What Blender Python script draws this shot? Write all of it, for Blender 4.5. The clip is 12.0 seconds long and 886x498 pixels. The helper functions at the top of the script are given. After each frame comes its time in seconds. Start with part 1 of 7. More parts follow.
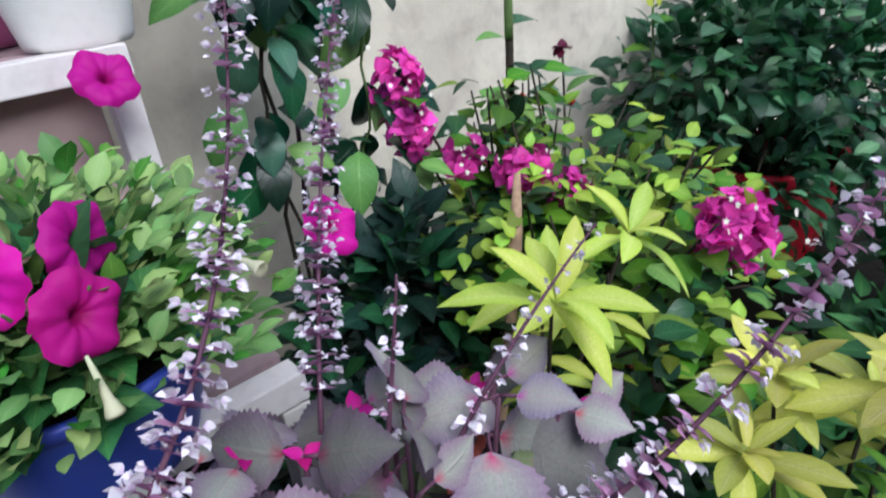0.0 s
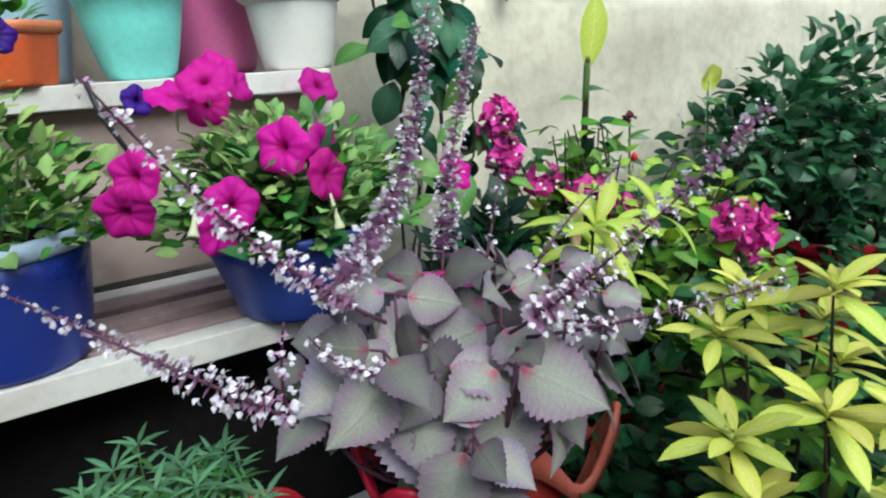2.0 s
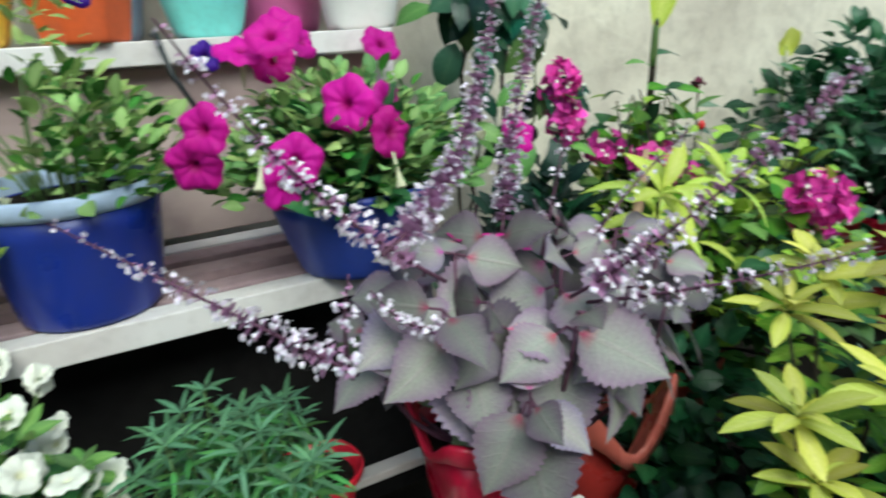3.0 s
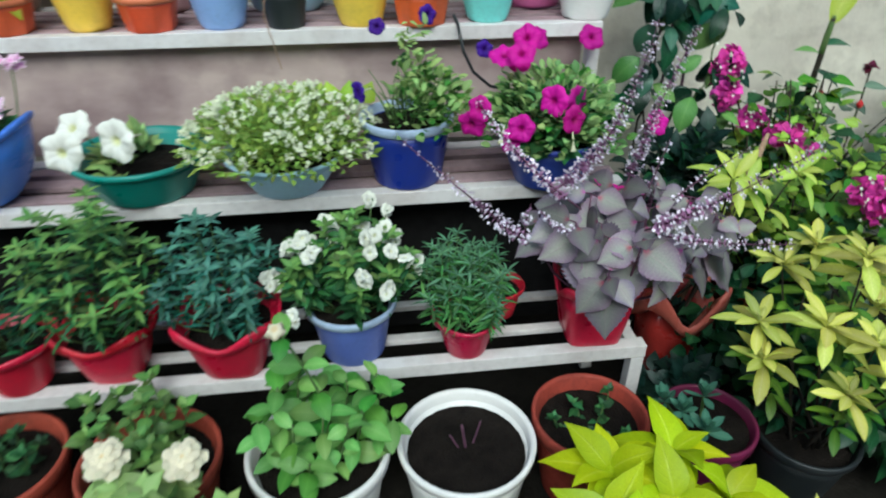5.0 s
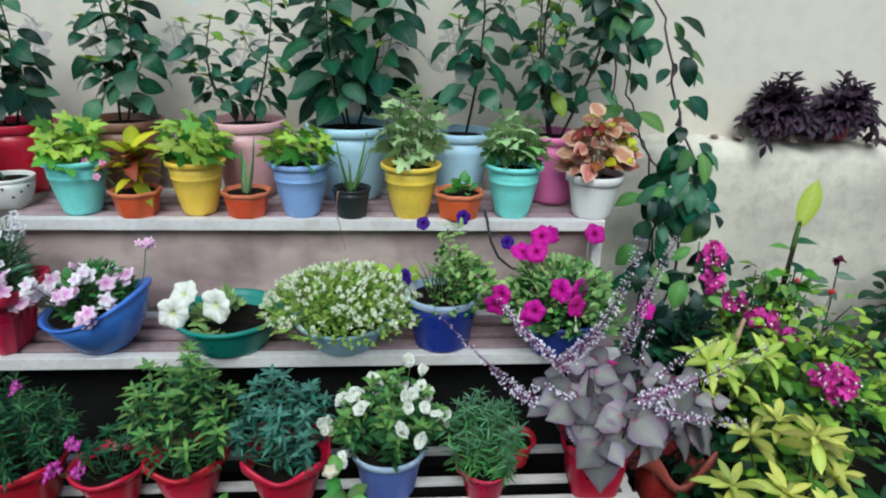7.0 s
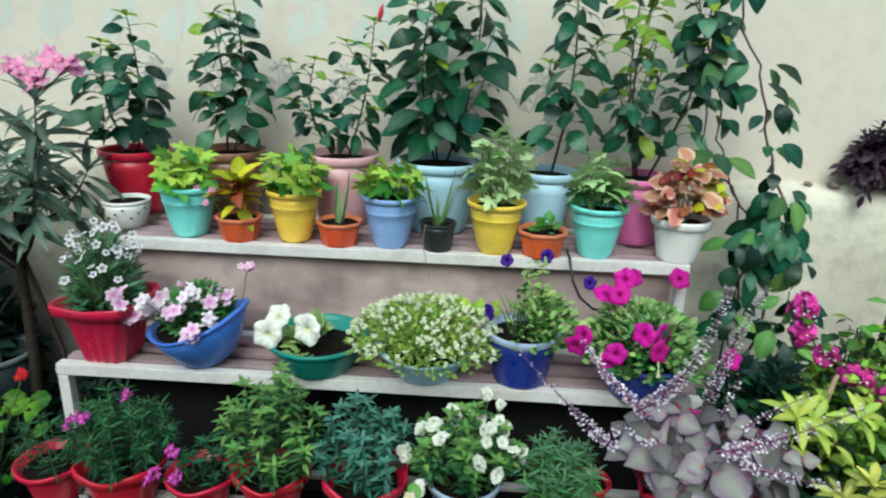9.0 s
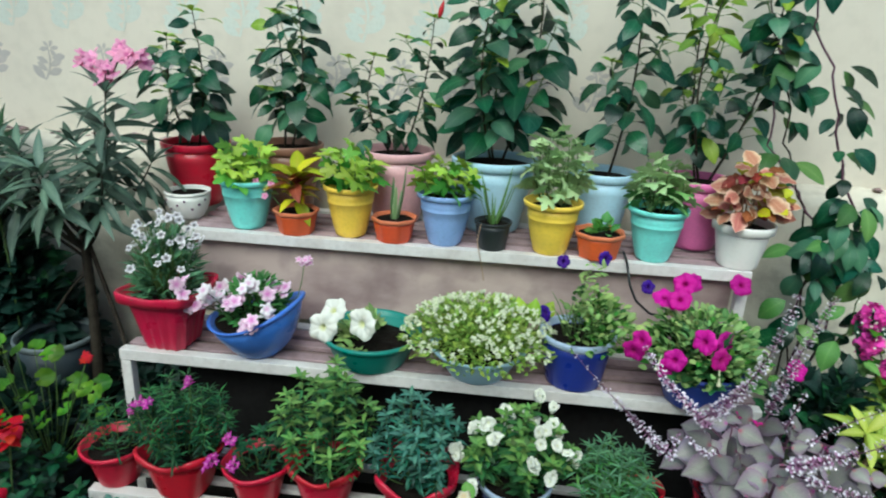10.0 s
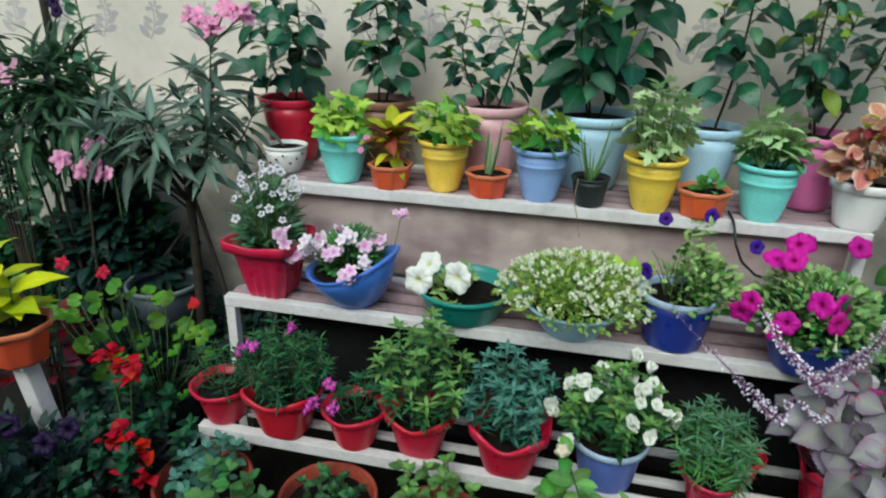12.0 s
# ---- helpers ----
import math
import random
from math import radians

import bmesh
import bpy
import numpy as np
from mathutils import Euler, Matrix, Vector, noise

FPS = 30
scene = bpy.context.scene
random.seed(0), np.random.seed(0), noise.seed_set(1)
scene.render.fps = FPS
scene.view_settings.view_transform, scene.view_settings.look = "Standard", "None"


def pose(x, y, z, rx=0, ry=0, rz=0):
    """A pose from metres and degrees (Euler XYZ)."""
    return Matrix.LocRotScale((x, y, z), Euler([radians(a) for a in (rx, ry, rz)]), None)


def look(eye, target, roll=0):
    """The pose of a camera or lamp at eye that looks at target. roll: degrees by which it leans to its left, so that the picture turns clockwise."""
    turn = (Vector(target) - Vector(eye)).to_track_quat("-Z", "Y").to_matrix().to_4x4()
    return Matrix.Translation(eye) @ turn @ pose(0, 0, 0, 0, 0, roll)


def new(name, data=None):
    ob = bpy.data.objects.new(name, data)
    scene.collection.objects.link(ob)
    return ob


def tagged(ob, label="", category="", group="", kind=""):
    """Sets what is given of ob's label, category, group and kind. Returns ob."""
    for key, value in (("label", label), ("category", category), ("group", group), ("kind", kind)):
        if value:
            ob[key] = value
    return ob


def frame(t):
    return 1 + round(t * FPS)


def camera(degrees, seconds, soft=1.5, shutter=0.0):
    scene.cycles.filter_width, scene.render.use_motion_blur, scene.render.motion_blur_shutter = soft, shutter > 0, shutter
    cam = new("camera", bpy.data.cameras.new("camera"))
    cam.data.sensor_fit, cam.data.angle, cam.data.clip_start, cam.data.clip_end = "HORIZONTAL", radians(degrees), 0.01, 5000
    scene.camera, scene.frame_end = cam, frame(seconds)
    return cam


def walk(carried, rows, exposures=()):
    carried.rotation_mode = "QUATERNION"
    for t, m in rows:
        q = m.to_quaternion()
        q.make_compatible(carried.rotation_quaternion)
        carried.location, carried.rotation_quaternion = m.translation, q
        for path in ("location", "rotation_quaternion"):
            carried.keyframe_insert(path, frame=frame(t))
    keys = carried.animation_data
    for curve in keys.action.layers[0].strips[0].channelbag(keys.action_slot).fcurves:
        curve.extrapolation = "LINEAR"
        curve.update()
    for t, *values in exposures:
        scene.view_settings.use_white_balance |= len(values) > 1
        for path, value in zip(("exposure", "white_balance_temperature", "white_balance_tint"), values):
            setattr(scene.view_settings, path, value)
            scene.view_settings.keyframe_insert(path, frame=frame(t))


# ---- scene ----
cam = camera(69.9, 12.0, 2.0, 0.5)
PATH = [
    (0, (-0.106, -0.664, 0.867), (0.955, 0.774, -0.031), -6.5),
    (0.5, (-0.127, -0.692, 0.865), (0.983, 0.773, 0.077), -5.5),
    (1, (-0.216, -0.805, 0.83), (0.818, 0.743, 0.1), -4.6),
    (1.5, (-0.284, -0.869, 0.832), (0.76, 0.717, 0.204), -3.1),
    (2, (-0.309, -0.907, 0.81), (0.649, 0.748, 0.224), -3.3),
    (2.5, (-0.311, -0.903, 0.807), (0.596, 0.77, 0.191), -3.2),
    (3, (-0.317, -0.901, 0.801), (0.482, 0.806, 0.132), -3.1),
    (3.2, (-0.329, -0.907, 0.822), (0.333, 0.879, 0.213), -3.5),
    (4.8, (-0.449, -1.315, 1.1), (-0.188, 0.377, 0.066), -0.3),
    (5, (-0.422, -1.389, 1.118), (-0.278, 0.299, 0.055), 0.1),
    (5.5, (-0.433, -1.471, 1.218), (-0.322, 0.285, 0.267), 2.0),
    (6, (-0.455, -1.513, 1.282), (-0.307, 0.28, 0.409), 3.4),
    (6.5, (-0.445, -1.573, 1.31), (-0.352, 0.267, 0.532), 2.2),
    (8.3, (-0.439, -1.635, 1.351), (-0.452, 0.261, 0.713), 1.9),
    (8.5, (-0.441, -1.642, 1.35), (-0.508, 0.255, 0.719), 1.7),
    (9, (-0.481, -1.642, 1.358), (-0.638, 0.251, 0.731), 2.1),
    (9.5, (-0.51, -1.638, 1.361), (-0.735, 0.245, 0.727), 2.6),
    (10, (-0.531, -1.642, 1.363), (-0.801, 0.232, 0.717), 2.6),
    (10.5, (-0.567, -1.656, 1.361), (-0.951, 0.198, 0.718), 2.6),
    (11, (-0.592, -1.668, 1.349), (-1.088, 0.151, 0.682), 2.3),
    (11.5, (-0.594, -1.668, 1.339), (-1.107, 0.139, 0.65), 2.2),
    (12, (-0.593, -1.657, 1.328), (-1.067, 0.135, 0.577), 1.4),
]
walk(cam, [(t, look(eye, target, roll)) for t, eye, target, roll in PATH], [(0.0, 0.34, 5550, 9), (0.5, 0.28, 5600, 4), (1.5, 0.36, 5800, -6), (3.0, 0.36, 5850, -7), (5.0, 0.13, 5600, -5), (6.5, -0.03, 5500, -2), (8.5, 0.18, 5750, -8), (11.0, 0.03, 5700, -9), (12.0, -0.03, 5750, -5)])

# ---- world, sun, exposure ----
world = bpy.data.worlds.new("world")
scene.world = world
world.use_nodes = True
wn = world.node_tree.nodes
sky = wn.new("ShaderNodeTexSky")
sky.sky_type = "NISHITA"
sky.sun_disc = False
sky.sun_elevation, sky.sun_rotation = radians(48), radians(184)
sky.air_density, sky.dust_density = 1.0, 3.0
world.node_tree.links.new(sky.outputs[0], wn["Background"].inputs[0])
wn["Background"].inputs[1].default_value = 0.15
sun_data = bpy.data.lights.new("sun", "SUN")
sun_data.energy, sun_data.angle, sun_data.color = 2.3, radians(38), (1.0, 0.96, 0.88)
sun = new("sun", sun_data)
sun.matrix_world = look((-0.2, -2.6, 3.0), (0, 0, 0))


# ---- materials ----
def shader(name, rough=0.5, spec=0.5, metal=0.0):
    m = bpy.data.materials.new(name)
    m.use_nodes = True
    b = m.node_tree.nodes["Principled BSDF"]
    b.inputs["Roughness"].default_value = rough
    b.inputs["Specular IOR Level"].default_value = spec
    b.inputs["Metallic"].default_value = metal
    return m, m.node_tree, b


def mixed(nt, fac, a, b, blend="MIX"):
    n = nt.nodes.new("ShaderNodeMix")
    n.data_type, n.blend_type = "RGBA", blend
    for socket, value in ((n.inputs[0], fac), (n.inputs[6], a), (n.inputs[7], b)):
        if isinstance(value, bpy.types.NodeSocket):
            nt.links.new(value, socket)
        elif isinstance(value, float):
            socket.default_value = value
        else:
            socket.default_value = (*value, 1)
    return n.outputs[2]


def noise_out(nt, scale, detail=3.0, coord="Object", stretch=None):
    tc = nt.nodes.new("ShaderNodeTexCoord")
    n = nt.nodes.new("ShaderNodeTexNoise")
    n.inputs["Scale"].default_value, n.inputs["Detail"].default_value = scale, detail
    src = tc.outputs[coord]
    if stretch:
        mp = nt.nodes.new("ShaderNodeMapping")
        mp.inputs["Scale"].default_value = stretch
        nt.links.new(src, mp.inputs[0])
        src = mp.outputs[0]
    nt.links.new(src, n.inputs["Vector"])
    return n.outputs["Fac"]


def ramp(nt, fac, lo, hi, a=0.0, b=1.0):
    n = nt.nodes.new("ShaderNodeMapRange")
    n.inputs[1].default_value, n.inputs[2].default_value = lo, hi
    n.inputs[3].default_value, n.inputs[4].default_value = a, b
    nt.links.new(fac, n.inputs[0])
    return n.outputs[0]


def bumped(nt, b, height, strength, distance):
    n = nt.nodes.new("ShaderNodeBump")
    n.inputs["Strength"].default_value, n.inputs["Distance"].default_value = strength, distance
    nt.links.new(height, n.inputs["Height"])
    nt.links.new(n.outputs[0], b.inputs["Normal"])


def varied(nt, colour, amount, island, hue=0.02, depth=1.0):
    """Changes brightness and hue a little from piece to piece."""
    if island:
        rnd = nt.nodes.new("ShaderNodeNewGeometry").outputs["Random Per Island"]
    else:
        rnd = nt.nodes.new("ShaderNodeObjectInfo").outputs["Random"]
    hsv = nt.nodes.new("ShaderNodeHueSaturation")
    nt.links.new(colour, hsv.inputs["Color"])
    hsv.inputs["Saturation"].default_value = depth
    nt.links.new(ramp(nt, rnd, 0, 1, 1 - amount, 1 + amount), hsv.inputs["Value"])
    scr = nt.nodes.new("ShaderNodeMath")
    scr.operation = "FRACT"
    mul = nt.nodes.new("ShaderNodeMath")
    mul.operation, mul.inputs[1].default_value = "MULTIPLY", 17.3
    nt.links.new(rnd, mul.inputs[0])
    nt.links.new(mul.outputs[0], scr.inputs[0])
    nt.links.new(ramp(nt, scr.outputs[0], 0, 1, 0.5 - hue, 0.5 + hue), hsv.inputs["Hue"])
    return hsv.outputs[0]


def leaf_mat(name, edge, mid, vein, rough=0.45, island=False, vary=0.3, translucent=0.25, hue=0.02, veins=0.35, spread=0.5, base=None):
    """A leaf: colour runs from the midrib to the edge, pale veins, blotches, light shining through."""
    m, nt, b = shader(name, rough, 0.4)
    uv = nt.nodes.new("ShaderNodeTexCoord")
    sep = nt.nodes.new("ShaderNodeSeparateXYZ")
    nt.links.new(uv.outputs["UV"], sep.inputs[0])
    off = nt.nodes.new("ShaderNodeMath")
    off.operation, off.inputs[1].default_value = "SUBTRACT", 0.5
    nt.links.new(sep.outputs[0], off.inputs[0])
    side = nt.nodes.new("ShaderNodeMath")
    side.operation = "ABSOLUTE"
    nt.links.new(off.outputs[0], side.inputs[0])
    col = mixed(nt, ramp(nt, side.outputs[0], 0.5 - spread, 0.5), mid, edge)
    # veins slant away from the midrib
    slant = nt.nodes.new("ShaderNodeMath")
    slant.operation, slant.inputs[1].default_value = "MULTIPLY_ADD", -0.5
    nt.links.new(side.outputs[0], slant.inputs[0])
    nt.links.new(sep.outputs[1], slant.inputs[2])
    wave = nt.nodes.new("ShaderNodeMath")
    wave.operation, wave.inputs[1].default_value = "MULTIPLY", 44.0
    nt.links.new(slant.outputs[0], wave.inputs[0])
    sine = nt.nodes.new("ShaderNodeMath")
    sine.operation = "SINE"
    nt.links.new(wave.outputs[0], sine.inputs[0])
    ribs = ramp(nt, sine.outputs[0], 0.75, 1.0)
    rib = ramp(nt, side.outputs[0], 0.045, 0.015)
    both = nt.nodes.new("ShaderNodeMath")
    both.operation, both.use_clamp = "MULTIPLY_ADD", True
    both.inputs[1].default_value = 0.5
    nt.links.new(ribs, both.inputs[0])
    nt.links.new(rib, both.inputs[2])
    soft = nt.nodes.new("ShaderNodeMath")
    soft.operation, soft.inputs[1].default_value = "MULTIPLY", veins
    nt.links.new(both.outputs[0], soft.inputs[0])
    col = mixed(nt, soft.outputs[0], col, vein)
    if base:
        near = nt.nodes.new("ShaderNodeMath")
        near.operation = "MULTIPLY"
        nt.links.new(ramp(nt, sep.outputs[1], 0.20, 0.04, 0.0, 0.8), near.inputs[0])
        nt.links.new(ramp(nt, side.outputs[0], 0.26, 0.06), near.inputs[1])
        col = mixed(nt, near.outputs[0], col, base)
    blot = noise_out(nt, 35.0, 2.0)
    col = mixed(nt, ramp(nt, blot, 0.35, 0.75, 0.0, 0.30), col, tuple(c * 0.6 for c in edge))
    col = varied(nt, col, vary, island, hue, 1.22)
    nt.links.new(col, b.inputs["Base Color"])
    grain = noise_out(nt, 190.0, 2.0)
    nt.links.new(ramp(nt, grain, 0.3, 0.7, rough - 0.1, rough + 0.15), b.inputs["Roughness"])
    bumped(nt, b, both.outputs[0], 0.35, 0.0015)
    if translucent:
        tr = nt.nodes.new("ShaderNodeBsdfTranslucent")
        nt.links.new(col, tr.inputs[0])
        mx = nt.nodes.new("ShaderNodeMixShader")
        mx.inputs[0].default_value = translucent
        nt.links.new(b.outputs[0], mx.inputs[1])
        nt.links.new(tr.outputs[0], mx.inputs[2])
        nt.links.new(mx.outputs[0], nt.nodes["Material Output"].inputs[0])
    return m


def petal_mat(name, outer, throat, island=False, reach=0.45, vary=0.15, streak=None, translucent=0.3):
    """A petal: the throat's colour in the middle (v = 0), the outer colour at the edge (v = 1)."""
    m, nt, b = shader(name, 0.55, 0.25)
    uv = nt.nodes.new("ShaderNodeTexCoord")
    sep = nt.nodes.new("ShaderNodeSeparateXYZ")
    nt.links.new(uv.outputs["UV"], sep.inputs[0])
    col = mixed(nt, ramp(nt, sep.outputs[1], 0.12, reach), throat, outer)
    if streak:
        ray = nt.nodes.new("ShaderNodeMath")
        ray.operation, ray.inputs[1].default_value = "MULTIPLY", 62.83
        nt.links.new(sep.outputs[0], ray.inputs[0])
        s = nt.nodes.new("ShaderNodeMath")
        s.operation = "SINE"
        nt.links.new(ray.outputs[0], s.inputs[0])
        col = mixed(nt, ramp(nt, s.outputs[0], 0.0, 1.0), col, streak)
    blot = noise_out(nt, 60.0, 2.0)
    col = mixed(nt, ramp(nt, blot, 0.3, 0.8, 0.0, 0.3), col, tuple(c * 0.7 for c in outer))
    col = varied(nt, col, vary, island, 0.01)
    nt.links.new(col, b.inputs["Base Color"])
    bumped(nt, b, noise_out(nt, 240.0, 2.0), 0.2, 0.0006)
    tr = nt.nodes.new("ShaderNodeBsdfTranslucent")
    nt.links.new(col, tr.inputs[0])
    mx = nt.nodes.new("ShaderNodeMixShader")
    mx.inputs[0].default_value = translucent
    nt.links.new(b.outputs[0], mx.inputs[1])
    nt.links.new(tr.outputs[0], mx.inputs[2])
    nt.links.new(mx.outputs[0], nt.nodes["Material Output"].inputs[0])
    return m


def plain_mat(name, col, dirt, rough=0.4, spec=0.5, coarse=9.0, fine=90.0, amount=0.5, bump=0.15, depth=0.001, vary=0.06, streak=None):
    """Paint, plastic, plaster or wood with stains of two sizes and a fine relief."""
    m, nt, b = shader(name, rough, spec)
    a = noise_out(nt, coarse, 5.0, stretch=streak)
    c = noise_out(nt, fine, 3.0)
    out = mixed(nt, ramp(nt, a, 0.42, 0.72, 0.0, amount), col, dirt)
    out = mixed(nt, ramp(nt, c, 0.45, 0.8, 0.0, amount * 0.6), out, tuple(x * 0.7 for x in dirt))
    out = varied(nt, out, vary, False, 0.004)
    nt.links.new(out, b.inputs["Base Color"])
    nt.links.new(ramp(nt, a, 0.3, 0.7, max(0.05, rough - 0.1), min(1.0, rough + 0.2)), b.inputs["Roughness"])
    bumped(nt, b, c, bump, depth)
    return m


def plastic(name, col, rough=0.38):
    return plain_mat(name, col, tuple(0.62 * c + 0.03 for c in col), rough, 0.5, 14.0, 120.0, 0.4, 0.06, 0.0006)


SOIL = plain_mat("soil", (0.013, 0.010, 0.008), (0.005, 0.004, 0.0035), 0.95, 0.1, 30.0, 160.0, 0.8, 0.9, 0.006)
STEM_GREEN = plain_mat("stem_green", (0.10, 0.17, 0.05), (0.06, 0.08, 0.03), 0.6, 0.3, 30.0, 200.0)
STEM_DARK = plain_mat("stem_dark", (0.05, 0.04, 0.03), (0.02, 0.018, 0.014), 0.8, 0.2, 40.0, 250.0, 0.7, 0.6, 0.002)
STEM_PURPLE = plain_mat("stem_purple", (0.11, 0.045, 0.08), (0.05, 0.022, 0.036), 0.6, 0.3, 40.0, 200.0)
STEM_TAN = plain_mat("stem_tan", (0.42, 0.28, 0.18), (0.16, 0.10, 0.07), 0.8, 0.2, 60.0, 220.0, 0.7, 0.5, 0.002)
TEAL = plastic("teal_plastic", (0.27, 0.80, 0.73))
ORANGE = plastic("orange_plastic", (0.66, 0.095, 0.025))
# Paler copy of the orange, with light caught by the rims painted in.
ORANGE_LIT_RIM = plastic("lit_rim_orange_plastic", (0.66, 0.20, 0.085), 0.42)
YELLOW = plastic("yellow_plastic", (0.92, 0.64, 0.08))
BLUE = plastic("mid_blue_plastic", (0.31, 0.46, 0.84))
PALE_BLUE = plastic("pale_blue_plastic", (0.47, 0.68, 0.84))
NAVY = plastic("navy_plastic", (0.012, 0.035, 0.26), 0.3)
BOWL_BLUE = plastic("bowl_blue_plastic", (0.065, 0.18, 0.62), 0.3)
INDIGO = plastic("indigo_plastic", (0.03, 0.06, 0.34), 0.35)
SEA_GREEN = plastic("sea_green_plastic", (0.022, 0.22, 0.175), 0.3)
BLACK = plastic("black_plastic", (0.014, 0.018, 0.02), 0.4)
WHITE_POT = plain_mat("white_plastic", (0.82, 0.80, 0.77), (0.78, 0.75, 0.71), 0.38, 0.5, 14.0, 120.0, 0.25, 0.06, 0.0006)
PINK = plastic("pink_plastic", (0.68, 0.16, 0.40))
PALE_PINK = plastic("pale_pink_plastic", (0.74, 0.42, 0.44))
RED = plastic("red_plastic", (0.56, 0.008, 0.040), 0.3)
CRIMSON = plastic("crimson_plastic", (0.50, 0.008, 0.06), 0.3)
BROWN = plastic("brown_plastic", (0.24, 0.11, 0.07))
GREY_POT = plastic("grey_plastic", (0.020, 0.028, 0.034), 0.5)
PURPLE_POT = plastic("dark_purple_plastic", (0.16, 0.012, 0.06), 0.35)
# Salmon colour holds the sky's reflection on a glossy red-brown lip.
SKY_LIT_RIM = plastic("glossy_sky_lit_plastic", (0.56, 0.13, 0.105), 0.22)
POT_BLUE = plastic("slate_blue_plastic", (0.115, 0.17, 0.50), 0.35)
RED_BROWN = plain_mat("red_brown_plastic", (0.40, 0.030, 0.028), (0.28, 0.035, 0.030), 0.25, 0.5, 12.0, 90.0, 0.6, 0.1, 0.001)
TERRACOTTA = plain_mat("terracotta", (0.33, 0.058, 0.036), (0.14, 0.034, 0.024), 0.6, 0.25, 14.0, 110.0, 0.6, 0.3, 0.0015)
PALE_RIM = plastic("pale_rim_plastic", (0.42, 0.52, 0.70))
STEEL = plain_mat("white_painted_steel", (0.72, 0.69, 0.68), (0.46, 0.40, 0.38), 0.45, 0.4, 11.0, 70.0, 0.45, 0.15, 0.001)
SLAT = plain_mat("worn_slat_paint", (0.40, 0.29, 0.31), (0.19, 0.13, 0.14), 0.6, 0.3, 8.0, 60.0, 0.6, 0.3, 0.001)
WALL_CREAM = plain_mat("cream_wall_paint", (0.68, 0.618, 0.525), (0.60, 0.535, 0.455), 0.85, 0.2, 1.7, 22.0, 0.35, 0.25, 0.002, 0.0)
PLASTER = plain_mat("stained_plaster", (0.68, 0.63, 0.53), (0.44, 0.385, 0.33), 0.92, 0.15, 3.2, 26.0, 0.70, 0.8, 0.006, 0.0, (1, 1, 1.6))
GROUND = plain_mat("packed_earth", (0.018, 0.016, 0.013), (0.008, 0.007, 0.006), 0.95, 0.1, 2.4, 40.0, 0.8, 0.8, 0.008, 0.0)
# Near-black board: the shade below the middle step is put into this colour.
SHADE_BOARD = plain_mat("shade_black_board", (0.016, 0.015, 0.015), (0.008, 0.007, 0.007), 0.9, 0.15, 5.0, 40.0, 0.7, 0.4, 0.002, 0.05)
RISER = plain_mat("stained_board", (0.47, 0.37, 0.34), (0.20, 0.13, 0.14), 0.85, 0.2, 3.4, 14.0, 0.9, 0.4, 0.002, 0.05, (1, 1, 2.2))
STENCIL_GREY = plain_mat("lilac_grey_stencil", (0.47, 0.43, 0.41), (0.57, 0.525, 0.47), 0.9, 0.15, 18.0, 90.0, 0.5, 0.1, 0.001, 0.05)
STENCIL_BLUE = plain_mat("pale_blue_stencil", (0.60, 0.635, 0.575), (0.66, 0.635, 0.55), 0.9, 0.15, 18.0, 90.0, 0.6, 0.1, 0.001, 0.05)

HIB_LEAF = leaf_mat("hibiscus_leaf", (0.014, 0.050, 0.030), (0.026, 0.080, 0.046), (0.08, 0.16, 0.10), 0.30, vary=0.75, hue=0.03)
# Paler leaf copy: sheen from the sky is put into the base colour.
HIB_PALE = leaf_mat("painted_sheen_leaf", (0.070, 0.150, 0.095), (0.105, 0.205, 0.130), (0.16, 0.26, 0.16), 0.36, vary=0.5, hue=0.03)
VINE_LEAF = leaf_mat("vine_leaf", (0.105, 0.205, 0.075), (0.155, 0.275, 0.105), (0.22, 0.34, 0.15), 0.4, vary=0.5)
HIB_BRIGHT = leaf_mat("young_hibiscus_leaf", (0.20, 0.30, 0.065), (0.28, 0.40, 0.10), (0.38, 0.46, 0.18), 0.42, vary=0.4)
MUM_LEAF = leaf_mat("lobed_leaf", (0.38, 0.54, 0.12), (0.50, 0.65, 0.20), (0.54, 0.66, 0.26), 0.5, vary=0.3, translucent=0.3)
MUM_DARK = leaf_mat("lobed_dark_leaf", (0.11, 0.26, 0.07), (0.17, 0.35, 0.10), (0.18, 0.36, 0.12), 0.5, vary=0.4)
MUM_MID = leaf_mat("lobed_mid_leaf", (0.16, 0.34, 0.13), (0.24, 0.43, 0.19), (0.28, 0.46, 0.22), 0.5, vary=0.35)
MUM_GREY = leaf_mat("lobed_grey_leaf", (0.43, 0.56, 0.30), (0.54, 0.67, 0.40), (0.56, 0.67, 0.42), 0.55, vary=0.3)
LIME_LEAF = leaf_mat("lime_leaf", (0.47, 0.58, 0.15), (0.60, 0.68, 0.25), (0.70, 0.76, 0.32), 0.45, vary=0.2, translucent=0.3)
DURANTA_OLD = leaf_mat("green_duranta_leaf", (0.10, 0.20, 0.045), (0.17, 0.29, 0.07), (0.28, 0.38, 0.14), 0.45, vary=0.5)
DURANTA_LEAF = leaf_mat("yellow_green_leaf", (0.52, 0.55, 0.155), (0.64, 0.65, 0.25), (0.74, 0.72, 0.40), 0.5, vary=0.5, translucent=0.25)
BOUG_LEAF = leaf_mat("bougainvillea_leaf", (0.072, 0.165, 0.035), (0.115, 0.225, 0.05), (0.22, 0.32, 0.09), 0.45, vary=0.5, translucent=0.3)
